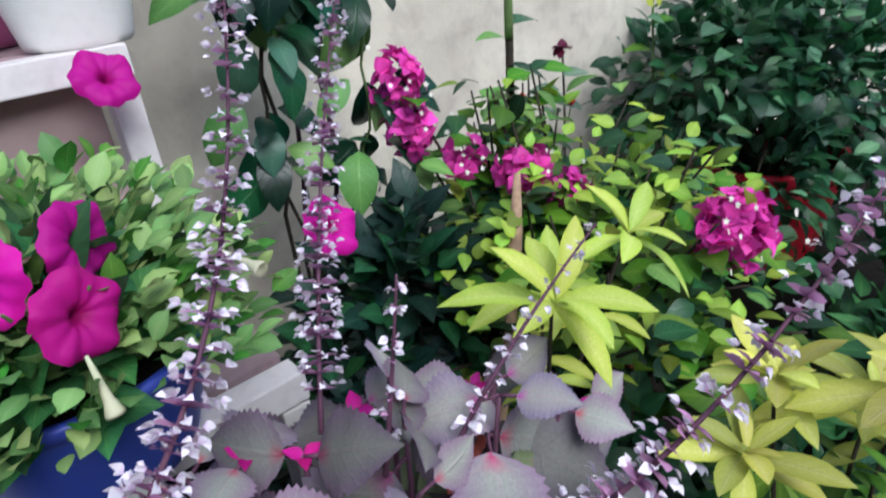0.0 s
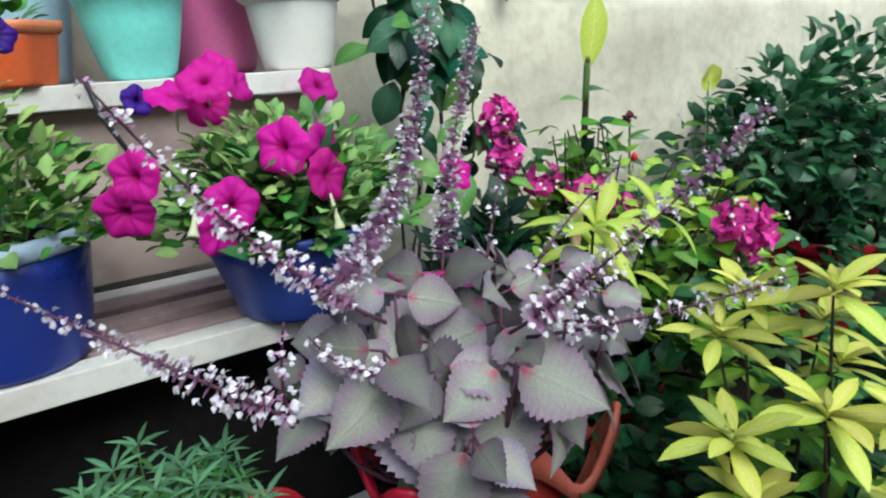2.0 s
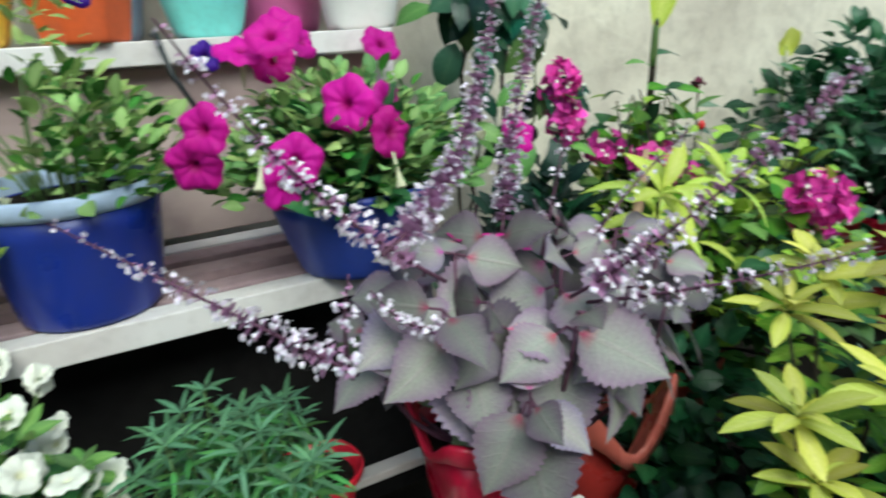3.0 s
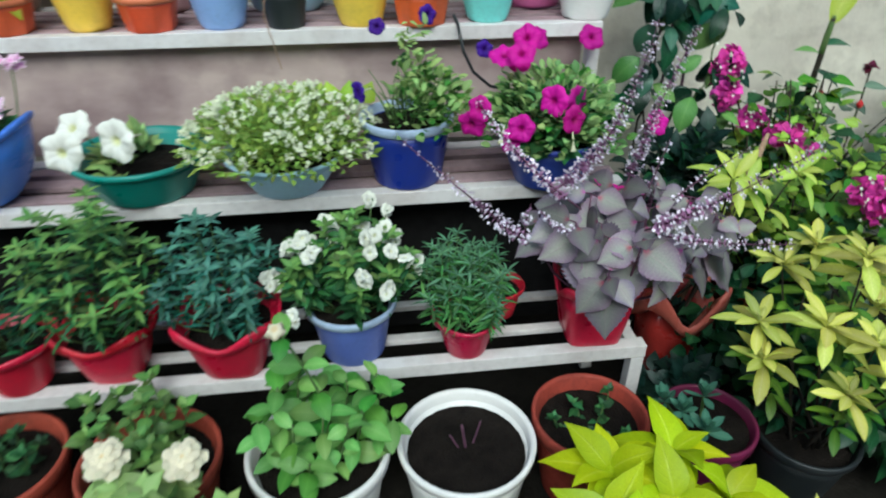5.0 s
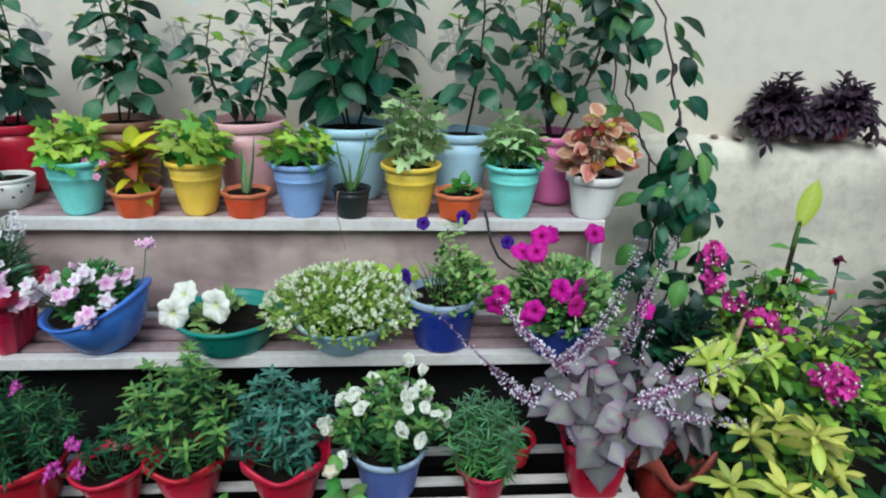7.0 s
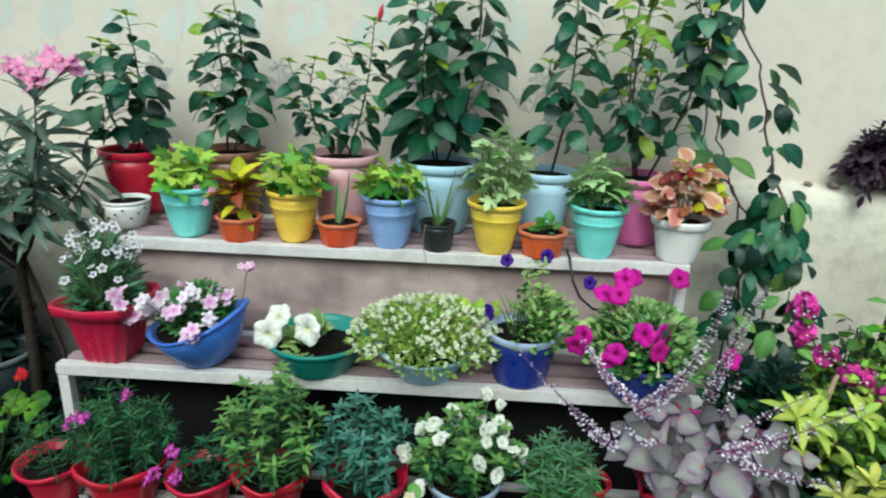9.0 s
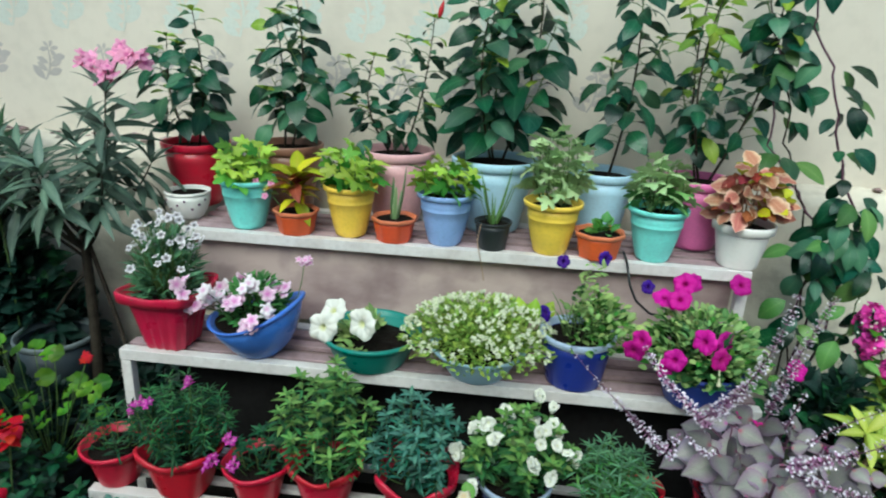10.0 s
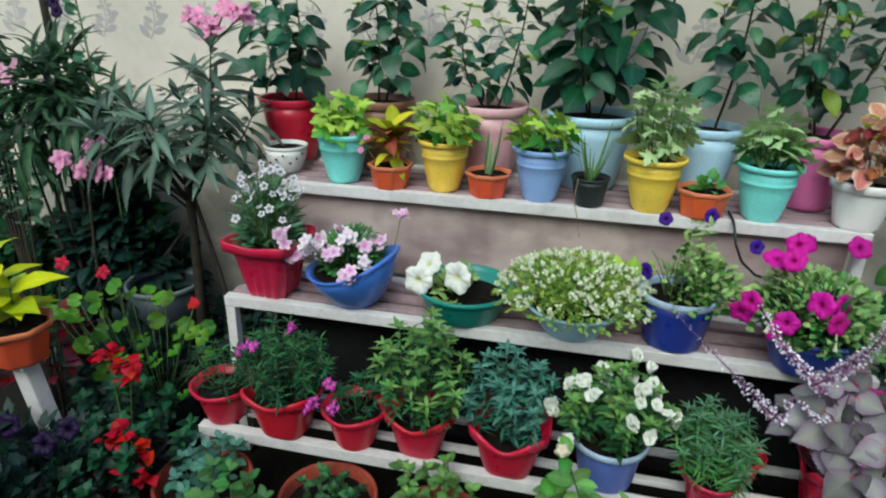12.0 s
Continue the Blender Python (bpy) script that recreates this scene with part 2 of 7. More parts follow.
COLEUS_LEAF = leaf_mat("grey_purple_leaf", (0.190, 0.145, 0.205), (0.272, 0.276, 0.246), (0.35, 0.29, 0.31), 0.6, vary=0.6, translucent=0.12, veins=0.3, spread=0.42, hue=0.06, base=(0.40, 0.06, 0.22))
# Darker greyish green copy that paints shade on some coleus leaves.
COLEUS_SHADE_GREEN = leaf_mat("shade_green_coleus_leaf", (0.13, 0.17, 0.095), (0.19, 0.24, 0.14), (0.30, 0.20, 0.25), 0.6, vary=0.25, translucent=0.15, base=(0.30, 0.08, 0.18))
PINK_LEAF = leaf_mat("pink_new_leaf", (0.42, 0.03, 0.20), (0.55, 0.05, 0.30), (0.6, 0.2, 0.4), 0.5, vary=0.2)
CROTON_LEAF = leaf_mat("yellow_maroon_leaf", (0.20, 0.05, 0.035), (0.55, 0.52, 0.08), (0.66, 0.60, 0.16), 0.4, vary=0.5, spread=0.4, hue=0.035)
COPPER_LEAF = leaf_mat("copper_pink_leaf", (0.70, 0.54, 0.42), (0.44, 0.205, 0.165), (0.58, 0.39, 0.31), 0.45, vary=0.35, spread=0.3, hue=0.02)
GOLD_LEAF = leaf_mat("gold_green_leaf", (0.46, 0.50, 0.09), (0.56, 0.55, 0.12), (0.6, 0.5, 0.2), 0.45, vary=0.35)
PURPLE_LEAF = leaf_mat("dark_purple_leaf", (0.018, 0.012, 0.020), (0.048, 0.026, 0.044), (0.12, 0.05, 0.09), 0.5, vary=0.5, island=True)
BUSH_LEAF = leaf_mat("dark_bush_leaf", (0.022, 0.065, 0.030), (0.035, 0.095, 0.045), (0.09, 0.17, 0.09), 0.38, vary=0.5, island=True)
OLEANDER_LEAF = leaf_mat("oleander_leaf", (0.085, 0.130, 0.100), (0.145, 0.20, 0.155), (0.20, 0.26, 0.2), 0.42, vary=0.7)
OLEANDER_DARK = leaf_mat("dark_oleander_leaf", (0.038, 0.080, 0.042), (0.060, 0.12, 0.062), (0.1, 0.17, 0.09), 0.42, vary=0.5, island=True)
OLEANDER_MID = leaf_mat("mid_oleander_leaf", (0.075, 0.135, 0.085), (0.115, 0.185, 0.12), (0.16, 0.23, 0.15), 0.42, vary=0.5, island=True)
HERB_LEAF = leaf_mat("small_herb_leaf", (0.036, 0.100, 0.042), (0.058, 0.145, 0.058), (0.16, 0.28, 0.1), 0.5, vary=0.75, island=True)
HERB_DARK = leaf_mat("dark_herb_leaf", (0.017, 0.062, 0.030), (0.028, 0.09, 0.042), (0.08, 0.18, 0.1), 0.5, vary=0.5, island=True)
HERB_BLUE = leaf_mat("blue_green_leaf", (0.034, 0.105, 0.075), (0.055, 0.145, 0.105), (0.1, 0.2, 0.15), 0.5, vary=0.75, island=True)
HERB_PALE = leaf_mat("pale_petunia_leaf", (0.30, 0.42, 0.17), (0.40, 0.52, 0.25), (0.36, 0.44, 0.2), 0.55, vary=0.4, island=True)
PETUNIA_LEAF = leaf_mat("sticky_petunia_leaf", (0.20, 0.34, 0.14), (0.28, 0.43, 0.19), (0.36, 0.48, 0.24), 0.5, vary=0.5, island=True)
HERB_FRESH = leaf_mat("fresh_herb_leaf", (0.085, 0.200, 0.072), (0.125, 0.26, 0.10), (0.2, 0.34, 0.15), 0.5, vary=0.6, island=True)
HERB_MID = leaf_mat("mid_herb_leaf", (0.070, 0.165, 0.045), (0.11, 0.23, 0.065), (0.2, 0.32, 0.12), 0.5, vary=0.6, island=True)
HERB_YELLOW = leaf_mat("yellow_herb_leaf", (0.125, 0.225, 0.080), (0.185, 0.30, 0.11), (0.30, 0.42, 0.16), 0.5, vary=0.5, island=True)
HERB_MIST = leaf_mat("misty_blue_leaf", (0.085, 0.185, 0.145), (0.125, 0.245, 0.19), (0.2, 0.32, 0.26), 0.5, vary=0.5, island=True)
SPRAY_LEAF = leaf_mat("yellowish_small_leaf", (0.25, 0.37, 0.085), (0.34, 0.46, 0.13), (0.42, 0.50, 0.2), 0.5, vary=0.5, island=True)
MINT_LEAF = leaf_mat("mint_leaf", (0.10, 0.20, 0.11), (0.15, 0.27, 0.16), (0.25, 0.36, 0.24), 0.5, vary=0.45, island=True)
ALYSSUM_LEAF = leaf_mat("alyssum_leaf", (0.25, 0.36, 0.11), (0.34, 0.45, 0.15), (0.42, 0.5, 0.2), 0.55, vary=0.4, island=True)
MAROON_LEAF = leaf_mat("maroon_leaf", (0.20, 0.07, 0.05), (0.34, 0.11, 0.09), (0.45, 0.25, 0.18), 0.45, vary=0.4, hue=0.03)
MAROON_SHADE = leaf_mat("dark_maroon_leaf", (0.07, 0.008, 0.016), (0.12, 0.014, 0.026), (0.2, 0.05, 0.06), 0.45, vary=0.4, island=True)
# Near-black green: shade over bedding and undergrowth is painted into the leaf.
SHADE_LEAF = leaf_mat("shade_tinted_leaf", (0.010, 0.026, 0.020), (0.016, 0.040, 0.030), (0.04, 0.08, 0.06), 0.45, vary=0.4, island=True)
ALOE_PALE = leaf_mat("pale_toothed_aloe", (0.46, 0.54, 0.36), (0.22, 0.34, 0.17), (0.30, 0.42, 0.24), 0.45, vary=0.25, spread=0.3)
ALOE_LEAF = leaf_mat("aloe_leaf", (0.16, 0.28, 0.11), (0.21, 0.34, 0.14), (0.25, 0.38, 0.18), 0.4, vary=0.3, veins=0.05)
ROUND_LEAF = leaf_mat("geranium_leaf", (0.16, 0.30, 0.06), (0.09, 0.21, 0.05), (0.2, 0.36, 0.1), 0.5, vary=0.4)
GOLD_LIME = leaf_mat("golden_lime_leaf", (0.50, 0.60, 0.06), (0.62, 0.70, 0.13), (0.74, 0.78, 0.26), 0.42, vary=0.25, translucent=0.3)
BUCKET_GREY = plastic("bluish_grey_plastic", (0.024, 0.036, 0.045), 0.45)
BUCKET_RIM = plastic("pale_worn_plastic", (0.15, 0.18, 0.19), 0.5)
BLUSH_PETAL = petal_mat("blush_petal", (0.86, 0.50, 0.62), (0.70, 0.20, 0.42), island=True, vary=0.25)
BROAD_LEAF = leaf_mat("broad_green_leaf", (0.19, 0.35, 0.12), (0.27, 0.44, 0.17), (0.32, 0.48, 0.22), 0.45, vary=0.4)

MAGENTA = petal_mat("magenta_petal", (0.64, 0.008, 0.36), (0.36, 0.0, 0.14), reach=0.36, vary=0.25, translucent=0.4)
BOUG_BRACT = petal_mat("bougainvillea_bract", (0.80, 0.07, 0.47), (0.62, 0.03, 0.34), island=True, vary=0.3)
WHITE_PETAL = petal_mat("white_petal", (0.86, 0.85, 0.78), (0.70, 0.72, 0.36), reach=0.3)
WHITE_SMALL = petal_mat("white_small_petal", (0.86, 0.85, 0.78), (0.72, 0.74, 0.52), island=True)
ALYSSUM_PETAL = petal_mat("greenish_white_petal", (0.74, 0.77, 0.58), (0.60, 0.66, 0.34), island=True)
CREAM_WHITE = petal_mat("milk_white_petal", (0.86, 0.86, 0.76), (0.76, 0.76, 0.50), island=True, reach=0.3)
CREAM_PETAL = petal_mat("cream_petal", (0.86, 0.80, 0.60), (0.82, 0.66, 0.34), island=True)
PHLOX_PETAL = petal_mat("pink_white_petal", (0.84, 0.62, 0.75), (0.62, 0.18, 0.48), island=True, reach=0.75, vary=0.25)
PHLOX_PALE = petal_mat("near_white_petal", (0.87, 0.80, 0.83), (0.74, 0.42, 0.62), island=True, reach=0.6, vary=0.15)
LILAC_PETAL = petal_mat("lilac_white_floret", (0.90, 0.85, 0.93), (0.72, 0.56, 0.76), island=True, vary=0.3)
CALYX = petal_mat("mauve_calyx", (0.52, 0.28, 0.47), (0.30, 0.11, 0.26), island=True, vary=0.4)
VIOLET = petal_mat("violet_petal", (0.05, 0.009, 0.27), (0.02, 0.0, 0.10), reach=0.5)
DEEP_VIOLET = petal_mat("deep_violet_petal", (0.018, 0.004, 0.045), (0.01, 0.0, 0.02), reach=0.5)
SNAP_PETAL = petal_mat("purple_pink_petal", (0.60, 0.05, 0.44), (0.75, 0.35, 0.6), island=True)
RED_PETAL = petal_mat("scarlet_petal", (0.54, 0.004, 0.012), (0.4, 0.0, 0.0), island=True)
OLEANDER_PETAL = petal_mat("oleander_petal", (0.80, 0.36, 0.54), (0.60, 0.10, 0.34), island=True, vary=0.25)
DIANTHUS_PETAL = petal_mat("white_dark_petal", (0.86, 0.82, 0.86), (0.03, 0.01, 0.025), island=True, reach=0.80)


# ---- shapes ----
def mesh_of(name, verts, faces, uvs=None, smooth=True, mats=()):
    """A mesh from arrays; uvs: one pair for each vertex."""
    me = bpy.data.meshes.new(name)
    me.from_pydata([tuple(v) for v in verts], [], faces)
    if uvs is not None:
        layer = me.uv_layers.new(name="UVMap")
        idx = np.empty(len(me.loops), dtype=np.int32)
        me.loops.foreach_get("vertex_index", idx)
        layer.data.foreach_set("uv", np.asarray(uvs, dtype=np.float32)[idx].ravel())
    if smooth:
        me.polygons.foreach_set("use_smooth", [True] * len(me.polygons))
    for m in mats:
        me.materials.append(m)
    me.update()
    return me


def thing(name, x, y, z, label, category, group="", turn=0.0, kind=""):
    ob = new(name)
    ob.matrix_world = pose(x, y, z, 0, 0, turn)
    ob.empty_display_size = 0.02
    return tagged(ob, label, category, group, kind)


def part(name, me, material, parent, label="", m=None, kind=""):
    """One mesh object under a thing or under a part."""
    ob = new(name, me)
    if material is not None and not me.materials:
        me.materials.append(material)
    ob.parent = parent
    if m is not None:
        ob.matrix_basis = m
    return tagged(ob, label, kind=kind)


def leaf_shape(n, width, fold=0.2, droop=0.25, cup=0.0, wave=0.0):
    """A leaf one unit long along +y, up is +z: rows of edge, midrib, edge. width: half the width for v from 0 to 1."""
    verts, uvs, faces = [], [], []
    for i in range(n + 1):
        v = i / n
        w = width(v)
        z = -droop * v * v + cup * math.sin(math.pi * v)
        y = v * (1 - 0.18 * droop * v)
        for s in (-1, 0, 1):
            verts.append((s * w, y, z + abs(s) * w * fold + s * s * wave * w * math.sin(17.0 * v + 1.3 * s)))
            uvs.append((0.5 + 0.5 * s, v))
    for i in range(n):
        a = 3 * i
        faces += [(a, a + 1, a + 4, a + 3), (a + 1, a + 2, a + 5, a + 4)]
    return np.array(verts), faces, np.array(uvs)


def ovate(w, peak=0.38):
    def f(v):
        u = v / peak * 0.5 if v < peak else 0.5 + (v - peak) / (1 - peak) * 0.5
        return max(0.004, w * math.sin(math.pi * u) ** (0.7 if v < peak else 1.15))
    return f


def elliptic(w, peak=0.47):
    def f(v):
        u = v / peak * 0.5 if v < peak else 0.5 + (v - peak) / (1 - peak) * 0.5
        return max(0.004, w * math.sin(math.pi * u) ** (0.72 if v < 0.8 else 0.8))
    return f


def toothed(w, teeth, depth, peak=0.36):
    base = ovate(w, peak)

    def f(v):
        return max(0.004, base(v) * (1 - depth * (round(v * teeth) % 2)))
    return f


L_OVATE = leaf_shape(6, ovate(0.31), 0.16, 0.30)
L_BROAD = leaf_shape(6, ovate(0.40), 0.12, 0.28)
L_LANCE = leaf_shape(5, ovate(0.092, 0.45), 0.25, 0.40)
L_SPEAR = leaf_shape(6, ovate(0.20, 0.5), 0.22, 0.35)
L_COLEUS = leaf_shape(26, toothed(0.45, 26, 0.12, 0.34), 0.05, 0.20, 0.04, 0.05)
L_ELLIPSE = leaf_shape(9, elliptic(0.25, 0.50), 0.10, 0.30, 0.05, 0.05)
L_DROOP = leaf_shape(9, elliptic(0.31, 0.47), 0.06, 0.38, 0.08, 0.06)
L_COPPER = leaf_shape(14, lambda v: elliptic(0.34, 0.42)(v) * (1 - 0.09 * (round(v * 14) % 2)), 0.16, 0.22, -0.04, 0.16)
L_OVAL = leaf_shape(4, elliptic(0.30, 0.5), 0.15, 0.3)
L_SMALL = leaf_shape(3, ovate(0.24), 0.2, 0.25)
L_SHOOT = leaf_shape(3, ovate(0.13, 0.45), 0.2, 0.4)
L_TIP = leaf_shape(4, ovate(0.17, 0.42), 0.2, 0.45)
L_SUCCULENT = leaf_shape(5, elliptic(0.22, 0.62), 0.35, -0.2)
L_NARROW = leaf_shape(3, ovate(0.085, 0.4), 0.25, 0.45)
L_POINTED = leaf_shape(8, ovate(0.27, 0.42), 0.16, 0.45, 0.0, 0.05)
L_BRACT = leaf_shape(4, ovate(0.42, 0.45), 0.12, 0.2, 0.12)


def round_leaf(seg=14):
    """A geranium leaf: a scalloped disc with a notch at the stalk."""
    verts, uvs, faces = [(0, 0.05, 0.0)], [(0.5, 0.1)], []
    for ring, r in ((1, 0.28), (2, 0.52)):
        for i in range(seg + 1):
            a = math.radians(-75 + 330 * i / seg)
            k = r * (1 + (0.05 if i % 2 else -0.05) * (ring - 1))
            verts.append((k * math.cos(a), 0.3 + k * math.sin(a), 0.10 * ring * (0.6 + 0.3 * math.sin(3 * a))))
            uvs.append((i / seg, ring / 2))
    for i in range(seg):
        faces.append((0, 1 + i, 2 + i))
        a, b = 1 + i, 2 + seg + i
        faces.append((a, b, b + 1, a + 1))
    return np.array(verts), faces, np.array(uvs)


L_ROUND = round_leaf()


def palm_leaf(depth=0.55, seg=6):
    """A lobed leaf one unit long with five pointed lobes."""
    lobes = ((-118, 0.40), (-58, 0.50), (0, 0.62), (58, 0.50), (118, 0.40))
    edge = [(-165, 0.20)]
    for k, (a, r) in enumerate(lobes):
        edge += [(a - 22, r * 0.66), (a - 13, r * 0.80), (a, r), (a + 13, r * 0.80), (a + 22, r * 0.66)]
        if k < 4:
            edge.append((a + 29.5, (1 - depth) * 0.5 * (r + lobes[k + 1][1])))
    edge.append((165, 0.20))
    verts, uvs, faces = [(0, 0.36, 0.0), (0, 0, -0.02)], [(0.5, 0.4), (0.5, 0.0)], []
    for a, r in edge:
        x, y = r * math.sin(math.radians(a)), 0.36 + r * math.cos(math.radians(a))
        verts.append((x, y, 0.20 * abs(x) - 0.34 * y * y - 0.5 * x * x + 0.03 * math.sin(a)))
        uvs.append((0.5 + x, max(0.0, y)))
    n = len(edge)
    faces = [(0, 2 + i + 1, 2 + i) for i in range(n - 1)] + [(0, 2, 1), (0, 1, 1 + n)]
    return np.array(verts), faces, np.array(uvs)


L_PALM = palm_leaf()


def blossom(lobes, notch, rings=((0.0, -0.35), (0.25, -0.10), (0.7, 0.05), (1.0, 0.0)), seg=4, ruffle=0.05, sharp=1.0):
    """A flower of joined petals, radius 1, facing +z: uv v is 0 in the throat and 1 at the edge."""
    n = lobes * seg
    verts, uvs, faces = [], [], []
    for r, z in rings:
        for i in range(n):
            a = 2 * math.pi * i / n
            c = math.cos(lobes * a)
            k = r * (1 - notch * (0.5 - 0.5 * c) ** sharp * r)
            verts.append((k * math.cos(a), k * math.sin(a), z + ruffle * r * math.sin(2 * lobes * a + 1.0) - 0.08 * r * r * (1 - c)))
            uvs.append((i / n, r))
    for k in range(len(rings) - 1):
        for i in range(n):
            j = (i + 1) % n
            faces.append((k * n + i, k * n + j, (k + 1) * n + j, (k + 1) * n + i))
    return np.array(verts), faces, np.array(uvs)


F_PETUNIA = blossom(5, 0.13, ((0.03, -0.50), (0.13, -0.20), (0.32, -0.02), (0.70, 0.07), (0.90, 0.05), (1.0, -0.06)), 8, 0.06, 2.2)
F_FIVE = blossom(5, 0.55, ((0.02, -0.1), (0.45, 0.03), (1.0, 0.0)), 4, 0.02)
F_ROUND = blossom(5, 0.34, ((0.02, -0.12), (0.5, 0.06), (1.0, 0.0)), 6, 0.05, 2.0)
F_TINY = blossom(4, 0.5, ((0.02, -0.15), (1.0, 0.0)), 2, 0.0)


def aim(pos, ahead, up=(0, 0, 1), size=1.0, twist=0.0):
    """A pose with +y along ahead and +z as near up as may be."""
    d = Vector(ahead).normalized()
    u = Vector(up)
    s = d.cross(u)
    if s.length < 1e-4:
        s = d.cross(Vector((1, 0.2, 0)))
    s.normalize()
    n = s.cross(d)
    m = Matrix((s, d, n)).transposed().to_4x4()
    if twist:
        m = m @ Matrix.Rotation(twist, 4, "Y")
    return Matrix.Translation(pos) @ m @ Matrix.Scale(size, 4)


def facing(pos, normal, size=1.0, spin=0.0):
    """A pose with +z along normal."""
    q = Vector(normal).normalized().to_track_quat("Z", "Y").to_matrix().to_4x4()
    return Matrix.Translation(pos) @ q @ Matrix.Rotation(spin, 4, "Z") @ Matrix.Scale(size, 4)


def joined(shape, poses):
    """Arrays of many copies of a shape."""
    verts, faces, uvs = shape
    n = len(verts)
    vs = np.empty((len(poses) * n, 3))
    fs = []
    for k, m in enumerate(poses):
        a = np.array(m)
        vs[k * n : (k + 1) * n] = verts @ a[:3, :3].T + a[:3, 3]
        o = k * n
        fs += [tuple(i + o for i in f) for f in faces]
    return vs, fs, np.tile(uvs, (len(poses), 1))


def stuff(name, shape, poses, material, parent, label=""):
    if not poses:
        return None
    v, f, u = joined(shape, poses)
    return part(name, mesh_of(name, v, f, u), material, parent, label, kind="stuff")


SHARED = {}


def piece(name, key, shape, material, parent, m, label=""):
    """One leaf or flower as an object of its own on a shared mesh."""
    k = (key, material.name)
    if k not in SHARED:
        SHARED[k] = mesh_of(key, *shape, mats=(material,))
    return part(name, SHARED[k], None, parent, label, m)


def tube_arrays(points, radii, sides=6):
    pts = [Vector(p) for p in points]
    verts, faces = [], []
    for i, p in enumerate(pts):
        d = (pts[min(i + 1, len(pts) - 1)] - pts[max(i - 1, 0)]).normalized()
        a = d.cross(Vector((0.3, 0.9, 0.1)))
        a.normalize()
        b = d.cross(a)
        r = radii[i] if isinstance(radii, (list, tuple)) else radii
        for k in range(sides):
            t = 2 * math.pi * k / sides
            verts.append(p + r * (math.cos(t) * a + math.sin(t) * b))
    for i in range(len(pts) - 1):
        for k in range(sides):
            j = (k + 1) % sides
            faces.append((i * sides + k, i * sides + j, (i + 1) * sides + j, (i + 1) * sides + k))
    faces.append(tuple(range(sides))[::-1])
    faces.append(tuple((len(pts) - 1) * sides + k for k in range(sides)))
    return verts, faces


def tubes(name, lines, material, parent, label="", sides=5, kind=""):
    """One mesh of several thin stalks: lines of (points, radii)."""
    vs, fs = [], []
    for pts, rad in lines:
        v, f = tube_arrays(pts, rad, sides)
        o = len(vs)
        vs += [tuple(p) for p in v]
        fs += [tuple(i + o for i in q) for q in f]
    return part(name, mesh_of(name, vs, fs), material, parent, label, kind=kind)


def bend(a, b, sag=(0, 0, 0), n=6):
    """Points on a bowed line from a to b."""
    a, b, s = Vector(a), Vector(b), Vector(sag)
    return [a.lerp(b, i / n) + s * math.sin(math.pi * i / n) for i in range(n + 1)]


def along(pts, t):
    f = min(max(t, 0), 0.9999) * (len(pts) - 1)
    i = int(f)
    return pts[i].lerp(pts[i + 1], f - i), (pts[i + 1] - pts[i]).normalized()


def box(bm, x0, y0, z0, x1, y1, z1, bevel=0.0):
    r = bmesh.ops.create_cube(bm, size=1.0)
    bmesh.ops.scale(bm, vec=(x1 - x0, y1 - y0, z1 - z0), verts=r["verts"])
    bmesh.ops.translate(bm, vec=((x0 + x1) / 2, (y0 + y1) / 2, (z0 + z1) / 2), verts=r["verts"])
    if bevel:
        es = list({e for v in r["verts"] for e in v.link_edges})
        bmesh.ops.bevel(bm, geom=es, offset=bevel, segments=2, affect="EDGES", profile=0.6)


def boxed(name, boxes, bevel=0.0):
    bm = bmesh.new()
    for b in boxes:
        box(bm, *b, bevel=bevel)
    me = bpy.data.meshes.new(name)
    bm.to_mesh(me)
    bm.free()
    return me


# ---- pots ----
def outline(style, a):
    c, s = abs(math.cos(a)), abs(math.sin(a))
    if style == "square":
        return 0.92 / (c**6 + s**6) ** (1 / 6)
    if style == "rounded":
        return 0.95 / (c**3.4 + s**3.4) ** (1 / 3.4)
    if style == "octagon":
        k = math.pi / 4
        return 0.96 / math.cos((a + k / 2) % k - k / 2)
    return 1.0


def lathe(name, profile, style="round", seg=40, raise_corner=0.0, side_lift=0.0, flutes=0, flute_depth=0.0, closed=True):
    """A turned or moulded shape from (radius, height) pairs, from the bottom outside to the inside."""
    verts, faces = [], []
    top = max(z for _, z in profile)
    for r, z in profile:
        up = max(0.0, z / top - 0.45) / 0.55
        for i in range(seg):
            a = 2 * math.pi * i / seg
            k = r * outline(style, a)
            if flutes:
                k *= 1 - flute_depth * (1 - up) * (0.5 + 0.5 * math.cos(flutes * a))
            dz = raise_corner * up * up * (0.5 - 0.5 * math.cos(4 * a)) + side_lift * up * math.cos(a) + abs(side_lift) * 0.35 * up * math.cos(2 * a)
            verts.append((k * math.cos(a), k * math.sin(a), z + dz))
    n = len(profile)
    for k in range(n - 1):
        for i in range(seg):
            j = (i + 1) % seg
            faces.append((k * seg + i, k * seg + j, (k + 1) * seg + j, (k + 1) * seg + i))
    if closed:
        faces.append(tuple(range(seg))[::-1])
        faces.append(tuple((n - 1) * seg + i for i in range(seg)))
    return mesh_of(name, verts, faces)


